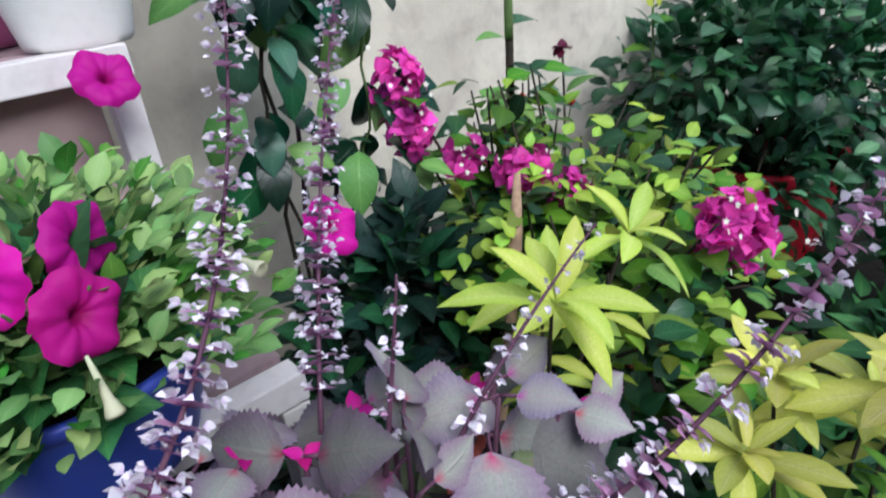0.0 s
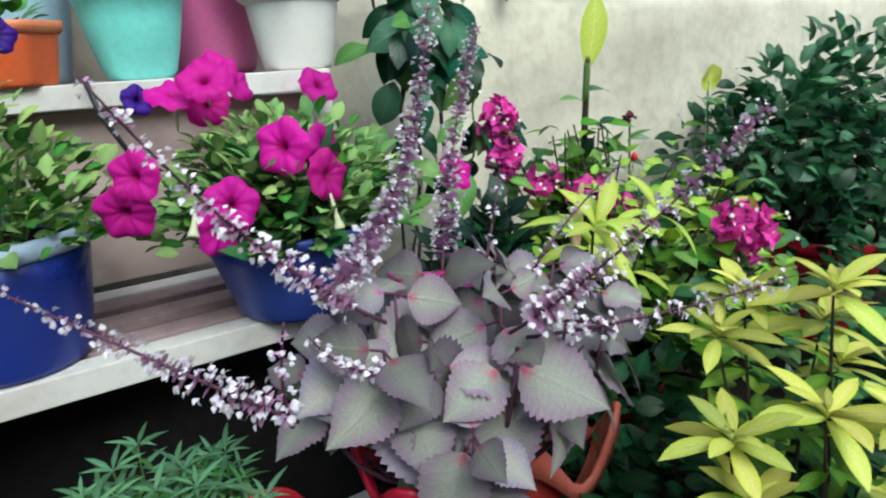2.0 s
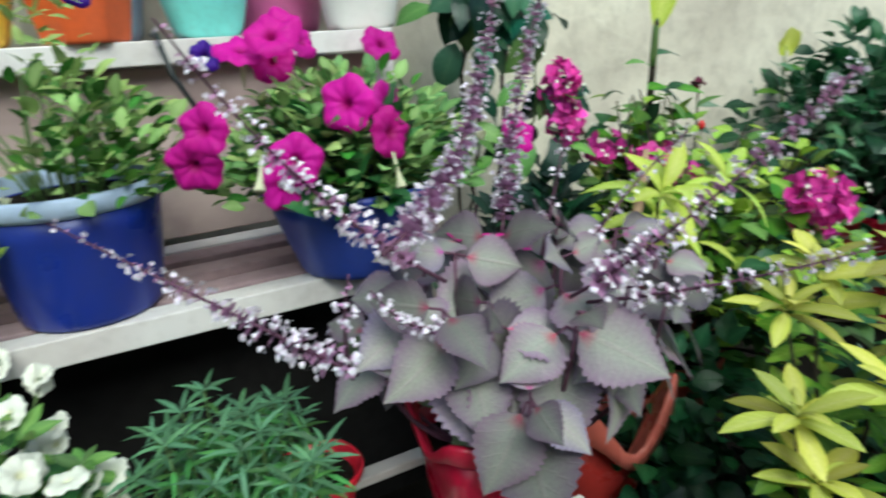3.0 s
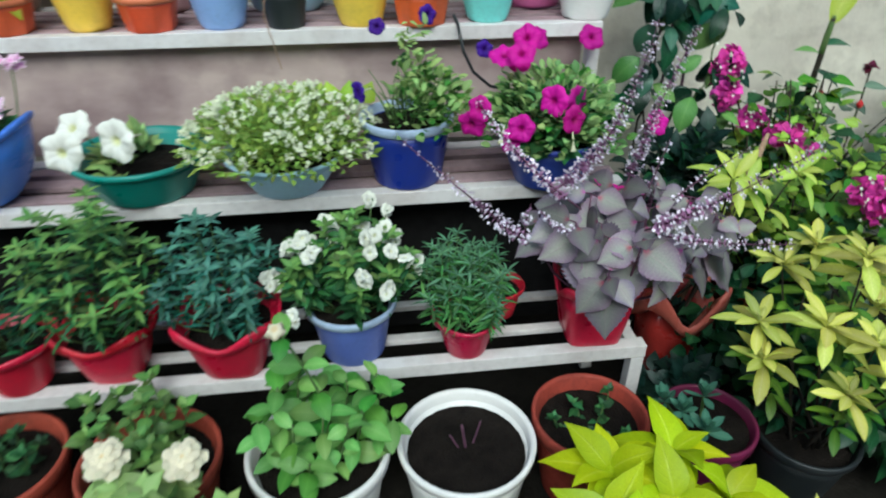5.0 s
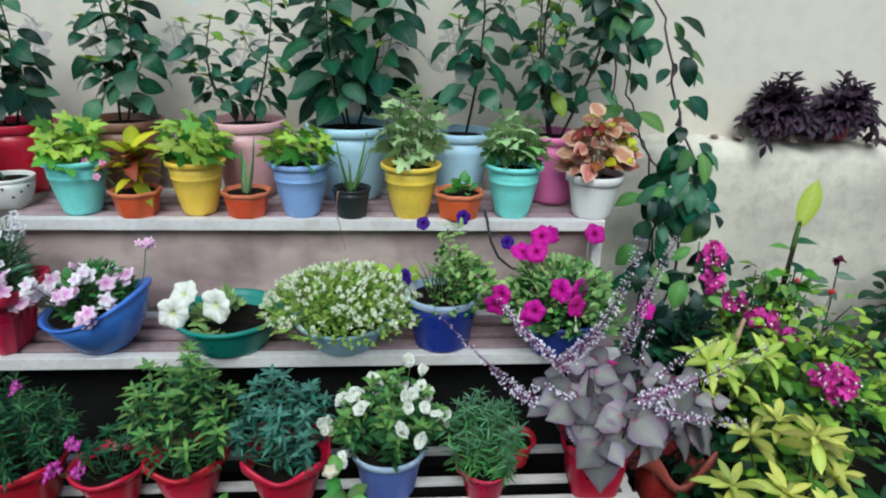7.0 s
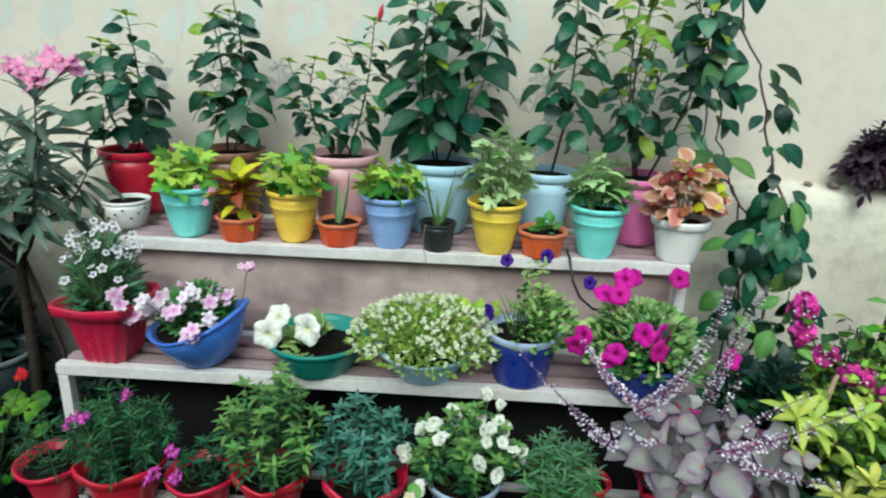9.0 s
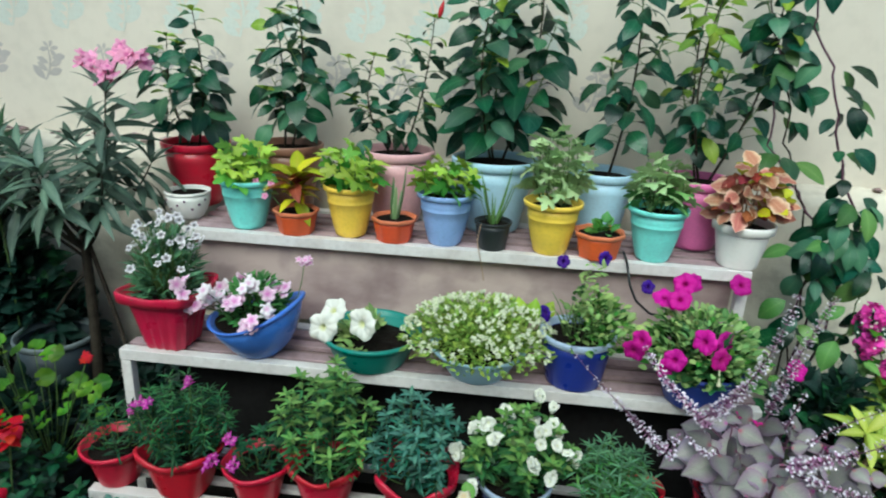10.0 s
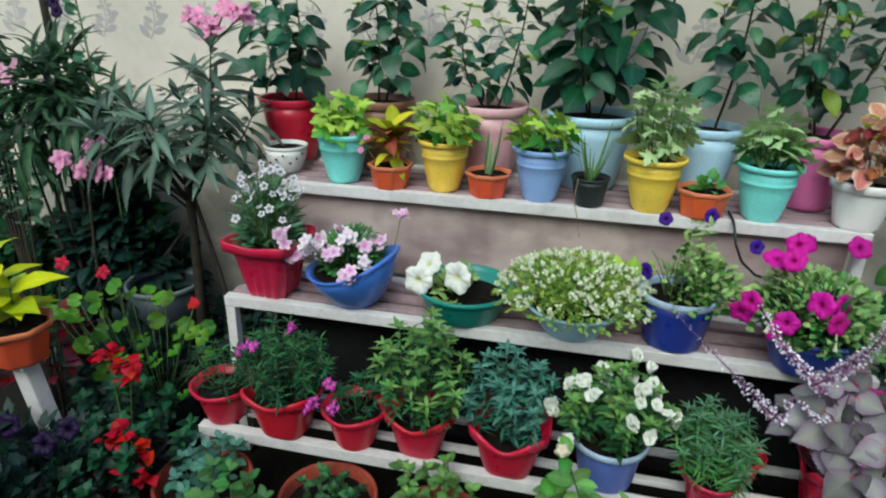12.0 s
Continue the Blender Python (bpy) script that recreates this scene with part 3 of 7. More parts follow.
def soil_mesh(r, z, style, rng):
    verts, faces, seg = [(0, 0, z + 0.006)], [], 22
    for ring in (0.35, 0.7, 1.0):
        for i in range(seg):
            a = 2 * math.pi * i / seg
            k = r * ring * outline(style, a)
            verts.append((k * math.cos(a), k * math.sin(a), z + rng.uniform(-0.004, 0.006) * (ring < 1)))
    for i in range(seg):
        j = (i + 1) % seg
        faces.append((0, 1 + i, 1 + j))
        for k in (0, 1):
            p, q = 1 + k * seg, 1 + (k + 1) * seg
            faces.append((p + i, q + i, q + j, p + j))
    return mesh_of("soil", verts, faces)


def pot(parent, d, h, material, style="round", foot=0.68, rim=0.14, rim_mat=None, raise_corner=0.0, side_lift=0.0, flutes=0, fill=0.86, flare=1.0, belly=0.0, seg=40, ring=False):
    """A flower pot of top width d and height h: body, rim band and soil. Returns the height of the soil."""
    r = d / 2 / max(1.0, flare)
    z1 = h * (1 - rim)
    t = max(0.0025, 0.025 * d)

    def wall(z):
        v = z / h
        return r * (foot + (0.95 - foot) * v ** 0.9 + belly * math.sin(math.pi * min(1, v)))
    prof = [(wall(0) * 0.93, 0.0), (wall(0), h * 0.02)]
    prof += [(wall(h * v), h * v) for v in (0.06, 0.12, 0.3, 0.5)]
    if ring:
        prof += [(wall(h * v) + e * d, h * v) for v, e in ((0.66, 0.0), (0.672, 0.009), (0.695, 0.010), (0.71, 0.001), (0.76, 0.0))]
    else:
        prof.append((wall(h * 0.7), h * 0.7))
    prof.append((wall(z1), z1))
    prof += [(wall(z1) - t, z1), (wall(h * 0.5) - t, h * 0.5), (wall(h * 0.4) - 2 * t, h * 0.4)]
    body = part("pot", lathe("pot", prof, style, seg, raise_corner * 0.5, side_lift * 0.95, flutes, 0.09), material, parent)
    lip = wall(z1)
    o = r * flare
    band = [(lip - t, z1 - 0.002), (lip + 0.001, z1 - 0.002), (o * 0.985, z1 + 0.15 * (h - z1)), (o, h * 0.985), (o - t * 0.4, h), (o - t * 1.3, h), (o - t * 1.8, h * 0.97), (lip - t, z1)]
    part("rim", lathe("rim", band, style, seg, raise_corner, side_lift, closed=False), rim_mat or material, body)
    rng = random.Random(int(d * 1e5 + h * 1e4))
    zs = h * fill - abs(side_lift) * 0.3
    part("soil", soil_mesh(wall(min(zs, z1)) - t * 1.2, zs, style, rng), SOIL, parent)
    return zs


# ---- setting ----
def sheet():
    n, half = 60, 150.0
    xs = [half * math.copysign(abs(2 * i / n - 1) ** 3, 2 * i / n - 1) for i in range(n + 1)]
    verts = [(x, y, 0.012 * noise.noise(Vector((x * 1.3, y * 1.3, 0))) - 0.012) for y in xs for x in xs]
    faces = [(j * (n + 1) + i, j * (n + 1) + i + 1, (j + 1) * (n + 1) + i + 1, (j + 1) * (n + 1) + i) for j in range(n) for i in range(n)]
    me = mesh_of("ground", verts, faces)
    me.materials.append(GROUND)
    return tagged(new("ground", me), "dark packed earth ground under the flower pots", "ground", kind="structure")


sheet()
WALL_Y, BASE_Y, LEDGE_Z = 0.47, 0.365, 0.965
wall = new("wall_north", boxed("wall_north", [(-7.0, WALL_Y, LEDGE_Z - 0.060, 6.0, 0.666, 3.3)]))
wall.data.materials.append(WALL_CREAM)
tagged(wall, "cream painted house wall with stencilled sprigs", "wall", kind="structure")


def rough_block(name, x0, x1, y0, y1, z0, z1, material, amount):
    """A plastered block whose front and top are uneven."""
    nx, nz, ny = 420, 14, 3
    verts, faces = [], []
    path = [(y0, z0 + (z1 - z0) * k / nz) for k in range(nz + 1)] + [(y0 + (y1 - y0) * k / ny, z1) for k in range(1, ny + 1)]
    m = len(path)
    for i in range(nx + 1):
        x = x0 + (x1 - x0) * i / nx
        for k, (y, z) in enumerate(path):
            w = noise.noise(Vector((x * 4.0, y * 4.0 + 7, z * 5.0))) + 0.5 * noise.noise(Vector((x * 13.0, y * 9.0, z * 15.0)))
            edge = 0.012 if k == nz else 0.0
            ragged = 0.030 * noise.noise(Vector((x * 7.0, 3.0, 0.0))) + 0.016 * noise.noise(Vector((x * 23.0, 9.0, 0.0)))
            verts.append((x, y + amount * w + edge, z + (0.5 * amount * w + (ragged - 0.016 if k == nz else 0.4 * ragged - 0.006 if nz < k < m - 1 else 0.0)) * (k >= nz) - edge))
    for i in range(nx):
        for k in range(m - 1):
            faces.append((i * m + k, (i + 1) * m + k, (i + 1) * m + k + 1, i * m + k + 1))
    o = len(verts)
    verts += [(x0, y1, z0), (x1, y1, z0)]
    faces += [tuple(range(m - 1, -1, -1)) + (o,), tuple(nx * m + k for k in range(m)) + (o + 1,)]
    faces.append((0, o, o + 1, nx * m))
    faces.append((o, m - 1, nx * m + m - 1, o + 1))
    me = mesh_of(name, verts, faces)
    me.materials.append(material)
    return new(name, me)


# Added wall behind the camera, never in view; it dims light on the lower steps.
south = new("wall_south", boxed("wall_south", [(-9.0, -4.30, -0.02, 9.0, -4.05, 2.9)]))
south.data.materials.append(PLASTER)
tagged(south, "plain plastered wall added out of view to block front light", "wall", kind="structure")
base = rough_block("wall_base", -7.0, 6.0, BASE_Y, 0.67, -0.02, LEDGE_Z, PLASTER, 0.010)
tagged(base, "stained grey plaster wall base with a ledge", "wall", kind="structure")

rng = random.Random(5)
chips = []
for k in range(90):
    x = rng.uniform(-2.9, -1.55) if k < 60 else rng.uniform(0.45, 1.4)
    size = rng.uniform(0.006, 0.022)
    chips.append(Matrix.Translation((x, rng.uniform(BASE_Y + 0.03, WALL_Y - 0.01), LEDGE_Z - 0.003)) @ Matrix.Rotation(rng.uniform(0, 6), 4, "Z") @ Matrix.Diagonal((size * rng.uniform(1, 2.2), size, 0.8 * size, 1)))
chip = (np.array([(1, 0, 0), (0.3, 0.9, 0.1), (-0.8, 0.5, 0), (-0.7, -0.6, 0.1), (0.4, -0.8, 0), (0.2, 0.1, 0.8), (-0.4, -0.1, 0.6)]), [(0, 1, 5), (1, 2, 6, 5), (2, 3, 6), (3, 4, 5, 6), (4, 0, 5), (4, 3, 2, 1, 0)], np.zeros((7, 2)))
stuff("plaster_crumbs", chip, chips, RISER, base)


def sprig(pairs, size, seed):
    """A stencilled leafy sprig, flat in x and z: a bowed stem with separate leaves in pairs."""
    rng = random.Random(seed)
    leaf = leaf_shape(6, elliptic(0.23, 0.58), 0, 0)
    stem = leaf_shape(8, lambda v: 0.022, 0, 0)
    poses = []
    for k in range(pairs):
        u = 0.08 + 0.60 * k / pairs
        for side in (-1, 1):
            at = (side * 0.04 + 0.10 * math.sin(3.0 * u), 0, u + 0.07 * side)
            poses.append(aim(at, (side * rng.uniform(0.8, 1.15), 0, rng.uniform(0.25, 0.75)), (0, -1, 0), (0.40 - 0.04 * k) * rng.uniform(0.85, 1.15)))
    for k in range(5):
        a = 0.2 + 1.05 * (k - 2)
        poses.append(aim((0.068 + 0.03 * math.sin(a), 0, 0.76 + 0.02 * math.cos(a)), (math.sin(a), 0, math.cos(a)), (0, -1, 0), 0.21 * rng.uniform(0.85, 1.15)))
    poses = [Matrix.Translation((0, -0.0003 * k, 0)) @ m for k, m in enumerate(poses)]
    v, f, _ = joined(leaf, poses)
    w = np.array([(x + 0.10 * math.sin(3.0 * y), -0.0004 * (len(poses) + 1), 0.80 * y) for x, y, _ in stem[0]])
    o = len(v)
    return mesh_of("stencil_sprig", np.vstack((v, w)) * size, f + [tuple(i + o for i in q) for q in stem[1]], smooth=False)


grey_sprig, blue_sprig = sprig(3, 0.150, 1), sprig(4, 0.190, 2)
grey_sprig.materials.append(STENCIL_GREY)
blue_sprig.materials.append(STENCIL_BLUE)
for k in range(17):
    part("stencil_sprig", grey_sprig, None, wall, "", Matrix.Translation((-3.80 + 0.213 * k, WALL_Y - 0.0006, 1.140)) @ Matrix.Rotation(0.16 + 0.06 * math.sin(3.1 * k), 4, "Y"))
for row in range(3):
    for k in range(17):
        part("stencil_flower", blue_sprig, None, wall, "", Matrix.Translation((-3.90 + 0.213 * k + 0.106 * (row % 2), WALL_Y - 0.0006, 1.320 + 0.215 * row)))


# ---- the stepped plant stand ----
S1, S2, S3 = 0.80, 0.530, 0.266


def plant_stand():
    st = thing("plant_stand", -0.78, 0, 0, "white painted steel three-step plant stand against the wall", "plant stand", "", 2.4)
    ox = 0.78

    def bar(name, x0, y0, z0, x1, y1, z1, material=STEEL, label=""):
        part(name, boxed(name, [(x0 + ox, y0, z0, x1 + ox, y1, z1)], 0.002), material, st, label)
    # treads: a front rail and slats behind it
    for z, front, x0, x1, slats, xr in ((S1, -0.006, -1.53, 0.055, (0.036, 0.096, 0.156, 0.216, 0.276), 0.055), (S2, -0.248, -1.597, 0.050, (-0.205, -0.136, -0.076, -0.030), 0.05), (S3, -0.475, -1.568, 0.058, (-0.395, -0.282), 0.056)):
        bar("front_rail", x0, front, z - 0.030, x1, front + 0.030, z)
        for y in slats:
            wide = 0.036 if z > S3 else 0.022
            bar("slat", x0 + 0.004, y, z - 0.014, xr - 0.002, y + wide, z - 0.001, SLAT if z > S3 and y < slats[-1] else STEEL, "worn painted slat")
        back = slats[-1]
        for x in (x0, x1 - 0.03):
            bar("side_rail", x + 0.002, front + 0.031, z - 0.032, x + 0.028, back + 0.034, z - 0.0155)
            bar("leg", x + 0.001, front + 0.001, 0.0, x + 0.029, front + 0.029, z - 0.0325)
    for x in (-1.528, 0.024):
        bar("rear_leg", x, 0.305, 0.0, x + 0.028, 0.331, S1 - 0.038)
    bar("riser", -1.500, 0.026, S2 + 0.001, 0.022, 0.036, S1 - 0.034, RISER, "stained brown riser board")
    bar("deck", -1.556, -0.200, S2 - 0.030, 0.02, 0.022, S2 - 0.017, RISER)
    # The lower riser is coloured black to stand for shade between the steps.
    bar("riser", -1.52, -0.100, S3 - 0.20, 0.022, -0.088, S2 - 0.032, SHADE_BOARD, "lower riser board with the shade under the step painted in")


plant_stand()


# ---- plants ----
def dome(rng, n, r, h, z0, size, lift=0.45, jitter=0.35, core=0.35, spread=1.0):
    """Poses of leaves that fill a dome of radius r and height h and point outwards."""
    out = []
    for _ in range(n):
        a = rng.uniform(0, 2 * math.pi)
        e = math.asin(rng.uniform(-0.1, 1))
        k = rng.uniform(core, 1.0) ** 0.6
        d = Vector((math.cos(a) * math.cos(e), math.sin(a) * math.cos(e), math.sin(e)))
        p = Vector((d.x * r * k, d.y * r * k, z0 + max(0.0, d.z) * h * k + 0.1 * h))
        v = Vector((d.x * spread, d.y * spread, d.z * 0.5 + lift)) + Vector([rng.uniform(-jitter, jitter) for _ in range(3)])
        up = Vector((rng.uniform(-0.4, 0.4), rng.uniform(-0.7, 0.2), 1))
        out.append(aim(p, v, up, size * rng.uniform(0.65, 1.2), rng.uniform(-0.5, 0.5)))
    return out


def stalks(rng, n, r, h, z0, thick=0.0016):
    lines = []
    for _ in range(n):
        a, k = rng.uniform(0, 2 * math.pi), rng.uniform(0.1, 0.9)
        tip = (r * k * math.cos(a), r * k * math.sin(a), z0 + h * rng.uniform(0.6, 1.05) * (1 - 0.3 * k))
        foot = (0.25 * r * math.cos(a), 0.25 * r * math.sin(a), z0 - 0.004)
        lines.append((bend(foot, tip, (0, 0, 0.1 * h), 4), [thick * f for f in (1.3, 1.1, 1, 0.8, 0.6)]))
    return lines


def mum(ob, z0, seed, r=0.085, h=0.11, n=34, size=0.062, young_mat=None, old_mat=None):
    """A chrysanthemum: a few upright shoots whose lobed leaves stand out in tiers and gather at the tips."""
    rng = random.Random(seed)
    shoots = max(5, n // 9)
    lines = []
    for s in range(shoots):
        a, q = 2.4 * s + 0.4, math.sqrt((s + 0.3) / shoots)
        tip = Vector((0.72 * r * q * math.cos(a), 0.72 * r * q * math.sin(a), z0 + h * (1.0 - 0.42 * q * q) * rng.uniform(0.88, 1.06)))
        pts = bend((0.22 * r * math.cos(a), 0.22 * r * math.sin(a), z0 - 0.004), tip, (0.1 * r * math.cos(a), 0.1 * r * math.sin(a), 0), 5)
        lines.append((pts, [0.0022, 0.0021, 0.0019, 0.0017, 0.0014, 0.001]))
        per = max(6, n // shoots)
        for i in range(per):
            t = 0.30 + 0.70 * (i + 0.6) / per
            p, d = along(pts, t)
            b = 2.4 * i + 1.3 * s + rng.uniform(-0.3, 0.3)
            rise = rng.uniform(-0.25, 0.25) + 0.75 * max(0.0, t - 0.55) * 2
            m = aim(p, (math.cos(b) + 0.5 * q * math.cos(a), math.sin(b) + 0.5 * q * math.sin(a) - 0.15, rise), (rng.uniform(-0.3, 0.3), -0.85, 0.9), size * (1.12 - 0.42 * t) * rng.uniform(0.8, 1.12), rng.uniform(-0.35, 0.35))
            fresh = t > 0.50 and rng.random() < 0.9
            piece("leaf", "lobed_leaf", L_PALM, (young_mat or MUM_LEAF) if fresh else (old_mat or MUM_DARK), ob, m)
    tubes("stem_work", lines, STEM_GREEN, ob, kind="stuff")


def hibiscus(ob, z0, seed, h=0.45, stems=3, gap=0.030, size=0.078, r=0.10, material=None, buds=0, bare=0.16):
    """Upright woody stems with glossy ovate leaves set spirally on stalks."""
    rng = random.Random(seed)
    lines = []
    for s in range(stems):
        a = 2 * math.pi * (s + rng.uniform(-0.2, 0.2)) / stems
        top = h * (1 - 0.22 * s * (stems > 1) / max(1, stems - 1) * rng.uniform(0.6, 1.4))
        tip = Vector((r * math.cos(a) * rng.uniform(0.5, 1.1), r * 0.7 * math.sin(a), z0 + top))
        sway = rng.uniform(-0.035, 0.035)
        pts = bend((0.015 * math.cos(a), 0.015 * math.sin(a), z0 - 0.004), tip, (0.3 * r * math.cos(a) + sway, 0.2 * r * math.sin(a), 0), 8)
        part("stem", mesh_of("stem", *tube_arrays(pts, [0.004 - 0.00032 * i for i in range(9)], 6)), STEM_DARK, ob)
        n = int(top / gap)
        spin = rng.uniform(0, 6.28)
        runs = [(pts, n, bare, 1.0)]
        for j in range(3):
            p, d = along(pts, 0.22 + 0.2 * j + rng.uniform(-0.05, 0.05))
            b = rng.uniform(0, 6.28)
            end = p + Vector((0.065 * math.cos(b), min(0.04, 0.06 * math.sin(b)), rng.uniform(0.05, 0.13) * h / 0.45))
            side = bend(p, end, (0.01 * math.cos(b), 0, 0), 5)
            lines.append((side, 0.0017))
            runs.append((side, 6, 0.25, 0.85))
        for run, count, start, scale in runs:
            for i in range(count):
                t = start + (1 - start) * max(0.0, (i + rng.uniform(-0.3, 0.3)) / count) ** 1.15
                p, d = along(run, t)
                spin += 2.4
                o = Vector((math.cos(spin), math.sin(spin), rng.uniform(0.1, 0.5)))
                if p.y + o.y * 0.1 > 0.19:
                    o.y *= 0.25
                stem_end = p + o.normalized() * rng.uniform(0.012, 0.060) * (1.15 - 0.7 * t)
                stem_end.z = max(stem_end.z, z0 + 0.05)
                lines.append(([p, p.lerp(stem_end, 0.5) + Vector((0, 0, 0.003)), stem_end], 0.0011))
                s_leaf = scale * size * (1.22 - 0.66 * t) * rng.uniform(0.7, 1.15)
                v = Vector((o.x, 0.8 * o.y - 0.20, rng.uniform(-1.15, 0.15) * (1.0 - t) + rng.uniform(-0.3, 0.3) * t))
                young = rng.random() < (0.9 if t > 0.8 else 0.5 if t > 0.5 else 0.1)
                # Some leaves, picked at random, take the paler copy with painted sheen.
                mat = material if material and young else (HIB_BRIGHT if t > 0.85 and rng.random() < 0.5 else HIB_PALE if rng.random() < 0.30 else HIB_LEAF)
                broad = rng.random() < 0.35
                piece("leaf", "broad_oval_leaf" if broad else "oval_leaf", L_DROOP if broad else L_ELLIPSE, mat, ob, aim(stem_end, v, (rng.uniform(-0.5, 0.5), rng.uniform(-0.9, -0.1), 0.9), s_leaf, rng.uniform(-0.5, 0.5)))
            tip_at = run[-1]
            for k in range(5):
                b = 1.26 * k
                piece("leaf", "spear_leaf", L_SPEAR, HIB_BRIGHT, ob, aim(tip_at, (math.cos(b), math.sin(b) - 0.2, 0.25 + 0.2 * k), (0, -0.4, 1), rng.uniform(0.028, 0.048) * scale))
        if s < buds:
            part("bud", lathe("bud", [(0.001, 0), (0.006, 0.008), (0.008, 0.022), (0.004, 0.042), (0.001, 0.05)], seg=10), BUD_RED, ob, "closed red bud", Matrix.Translation(tip + Vector((0.012, 0, 0))) @ Matrix.Rotation(0.25, 4, "Y"))
    tubes("stalk_work", lines, STEM_GREEN, ob, sides=4, kind="stuff")


BUD_RED = plain_mat("red_bud", (0.55, 0.02, 0.02), (0.3, 0.02, 0.02), 0.5, 0.3, 40.0, 160.0)


def rosette(ob, at, n, size, shape, key, material, rng, tilt=(0, 0, 1), lift=0.55, low=0.2):
    q = Vector(tilt).normalized().to_track_quat("Z", "Y")
    for k in range(n):
        a = 2.4 * k + rng.uniform(-0.3, 0.3)
        e = low + (lift - low) * k / n * 2.2
        v = q @ Vector((math.cos(a), math.sin(a), e))
        piece("leaf", key, shape, material, ob, aim(Vector(at) + q @ Vector((0, 0, 0.012 * k / n)), v, q @ Vector((0, 0, 1)), size * rng.uniform(0.75, 1.15) * (1 - 0.3 * k / n), rng.uniform(-0.25, 0.25)))


def clear_of(poses, flowers, gap=0.034):
    """The leaves that do not stand in front of or inside a flower."""
    spots = [(Vector(p), Vector(d).normalized()) for p, d in flowers]
    return [m for m in poses if all(min((m.translation - p).length, (m.translation - p - 0.03 * d).length) > gap for p, d in spots)]


def petunia_flowers(ob, flowers, material, size=0.034, tube_mat=None):
    """Trumpet flowers: (place, direction) pairs."""
    for k, (p, d) in enumerate(flowers):
        d = Vector(d) + Vector((0.45 * math.sin(k * 2.1), 0.3 * math.sin(k * 3.7), 0.35 * math.cos(k * 1.7)))
        f = piece("flower", "petunia_flower", F_PETUNIA, material, ob, facing(p, d, size * (0.9 + 0.2 * ((k * 7) % 5) / 5), k * 1.3))
        n = Vector(d).normalized()
        key = ("petunia_tube",)
        if key not in SHARED:
            SHARED[key] = lathe("flower_tube", [(0.035, -1.5), (0.06, -1.2), (0.10, -0.75), (0.20, -0.3), (0.19, -0.28)], seg=10, closed=False)
            SHARED[key].materials.append(tube_mat or PETUNIA_TUBE)
        part("flower_tube", SHARED[key], None, f)


PETUNIA_TUBE = plain_mat("pale_flower_tube", (0.52, 0.54, 0.34), (0.46, 0.32, 0.36), 0.6, 0.3, 20.0, 100.0)

front = "pots on the top step"
back = "tall plants behind the top step"
mid = "pots on the middle step"
low = "pots on the bottom step"
floor_pots = "pots on the ground"

# top step, small pots along the front
ob = thing("bowl_pot", -1.560, 0.075, S1, "small white footed bowl pot with bare soil and dark dots", "plant pot", front)
pot(ob, 0.135, 0.085, WHITE_POT, foot=0.55, rim=0.10, rim_mat=WHITE_POT, belly=0.12)
DOT = plastic("dark_dot", (0.10, 0.02, 0.09))
for k in range(9):
    a = math.radians(200 + 18 * k)
    part("dot", lathe("dot", [(0.0038, 0.0), (0.0038, 0.001), (0.002, 0.0014)], seg=8), DOT, ob, "", facing((0.0665 * math.cos(a), 0.0665 * math.sin(a), 0.052 + 0.012 * (k % 3 - 1)), (math.cos(a), math.sin(a), 0)))


def mum_pot(x, y, d, h, material, colour, seed, r, ph, n, young=None, old=None, size=0.078, words="young lobed green leaves"):
    ob = thing("potted_chrysanthemum", x, y, S1, f"{colour} plastic pot with {words}", "potted plant", front, seed * 37 % 360)
    mum(ob, pot(ob, d, h, material, foot=0.56, rim=0.10, belly=0.035, flare=1.05, ring=True), seed, r, ph, n, size, young, old)


mum_pot(-1.353, 0.042, 0.166, 0.146, TEAL, "turquoise", 11, 0.100, 0.120, 50)
mum_pot(-1.046, 0.050, 0.156, 0.148, YELLOW, "yellow", 12, 0.115, 0.130, 56)
mum_pot(-0.772, 0.052, 0.166, 0.148, BLUE, "blue", 13, 0.110, 0.115, 52)
mum_pot(-0.478, 0.056, 0.164, 0.146, YELLOW, "wide yellow", 14, 0.115, 0.230, 110, MUM_GREY, MUM_GREY, 0.066, "tall pale feathery leaves")
mum_pot(-0.199, 0.076, 0.162, 0.146, TEAL, "wide turquoise", 15, 0.095, 0.150, 72, MUM_GREY, MUM_MID, 0.074, "darker lobed leaves")


def square_pot(name, x, y, label, d=0.128, h=0.070):
    ob = thing(name, x, y, S1, label, "potted plant", front)
    z = pot(ob, d, h, ORANGE, "octagon", rim_mat=ORANGE_LIT_RIM, foot=0.74, rim=0.16, flare=1.02, seg=48)
    for k in range(4):
        a = math.pi / 4 + k * math.pi / 2
        part("foot", boxed("foot", [(-0.009, -0.005, 0, 0.009, 0.005, 0.010)], 0.002), ORANGE, ob, "", Matrix.Translation((0.036 * math.cos(a), 0.036 * math.sin(a), -0.0005)))
    return ob, z


ob, z = square_pot("potted_croton", -1.200, 0.025, "orange pot with yellow and maroon croton leaves")
rng = random.Random(21)
L_CROTON = leaf_shape(8, elliptic(0.20, 0.46), 0.18, 0.42, 0.03, 0.06)
rosette(ob, (0, 0, z + 0.032), 6, 0.085, L_CROTON, "croton_leaf", GOLD_LEAF, rng, (-0.1, -0.15, 1), 0.5, -0.35)
rosette(ob, (0.004, -0.004, z + 0.056), 10, 0.096, L_CROTON, "croton_leaf", CROTON_LEAF, rng, (0.05, -0.1, 1), 0.6, -0.1)
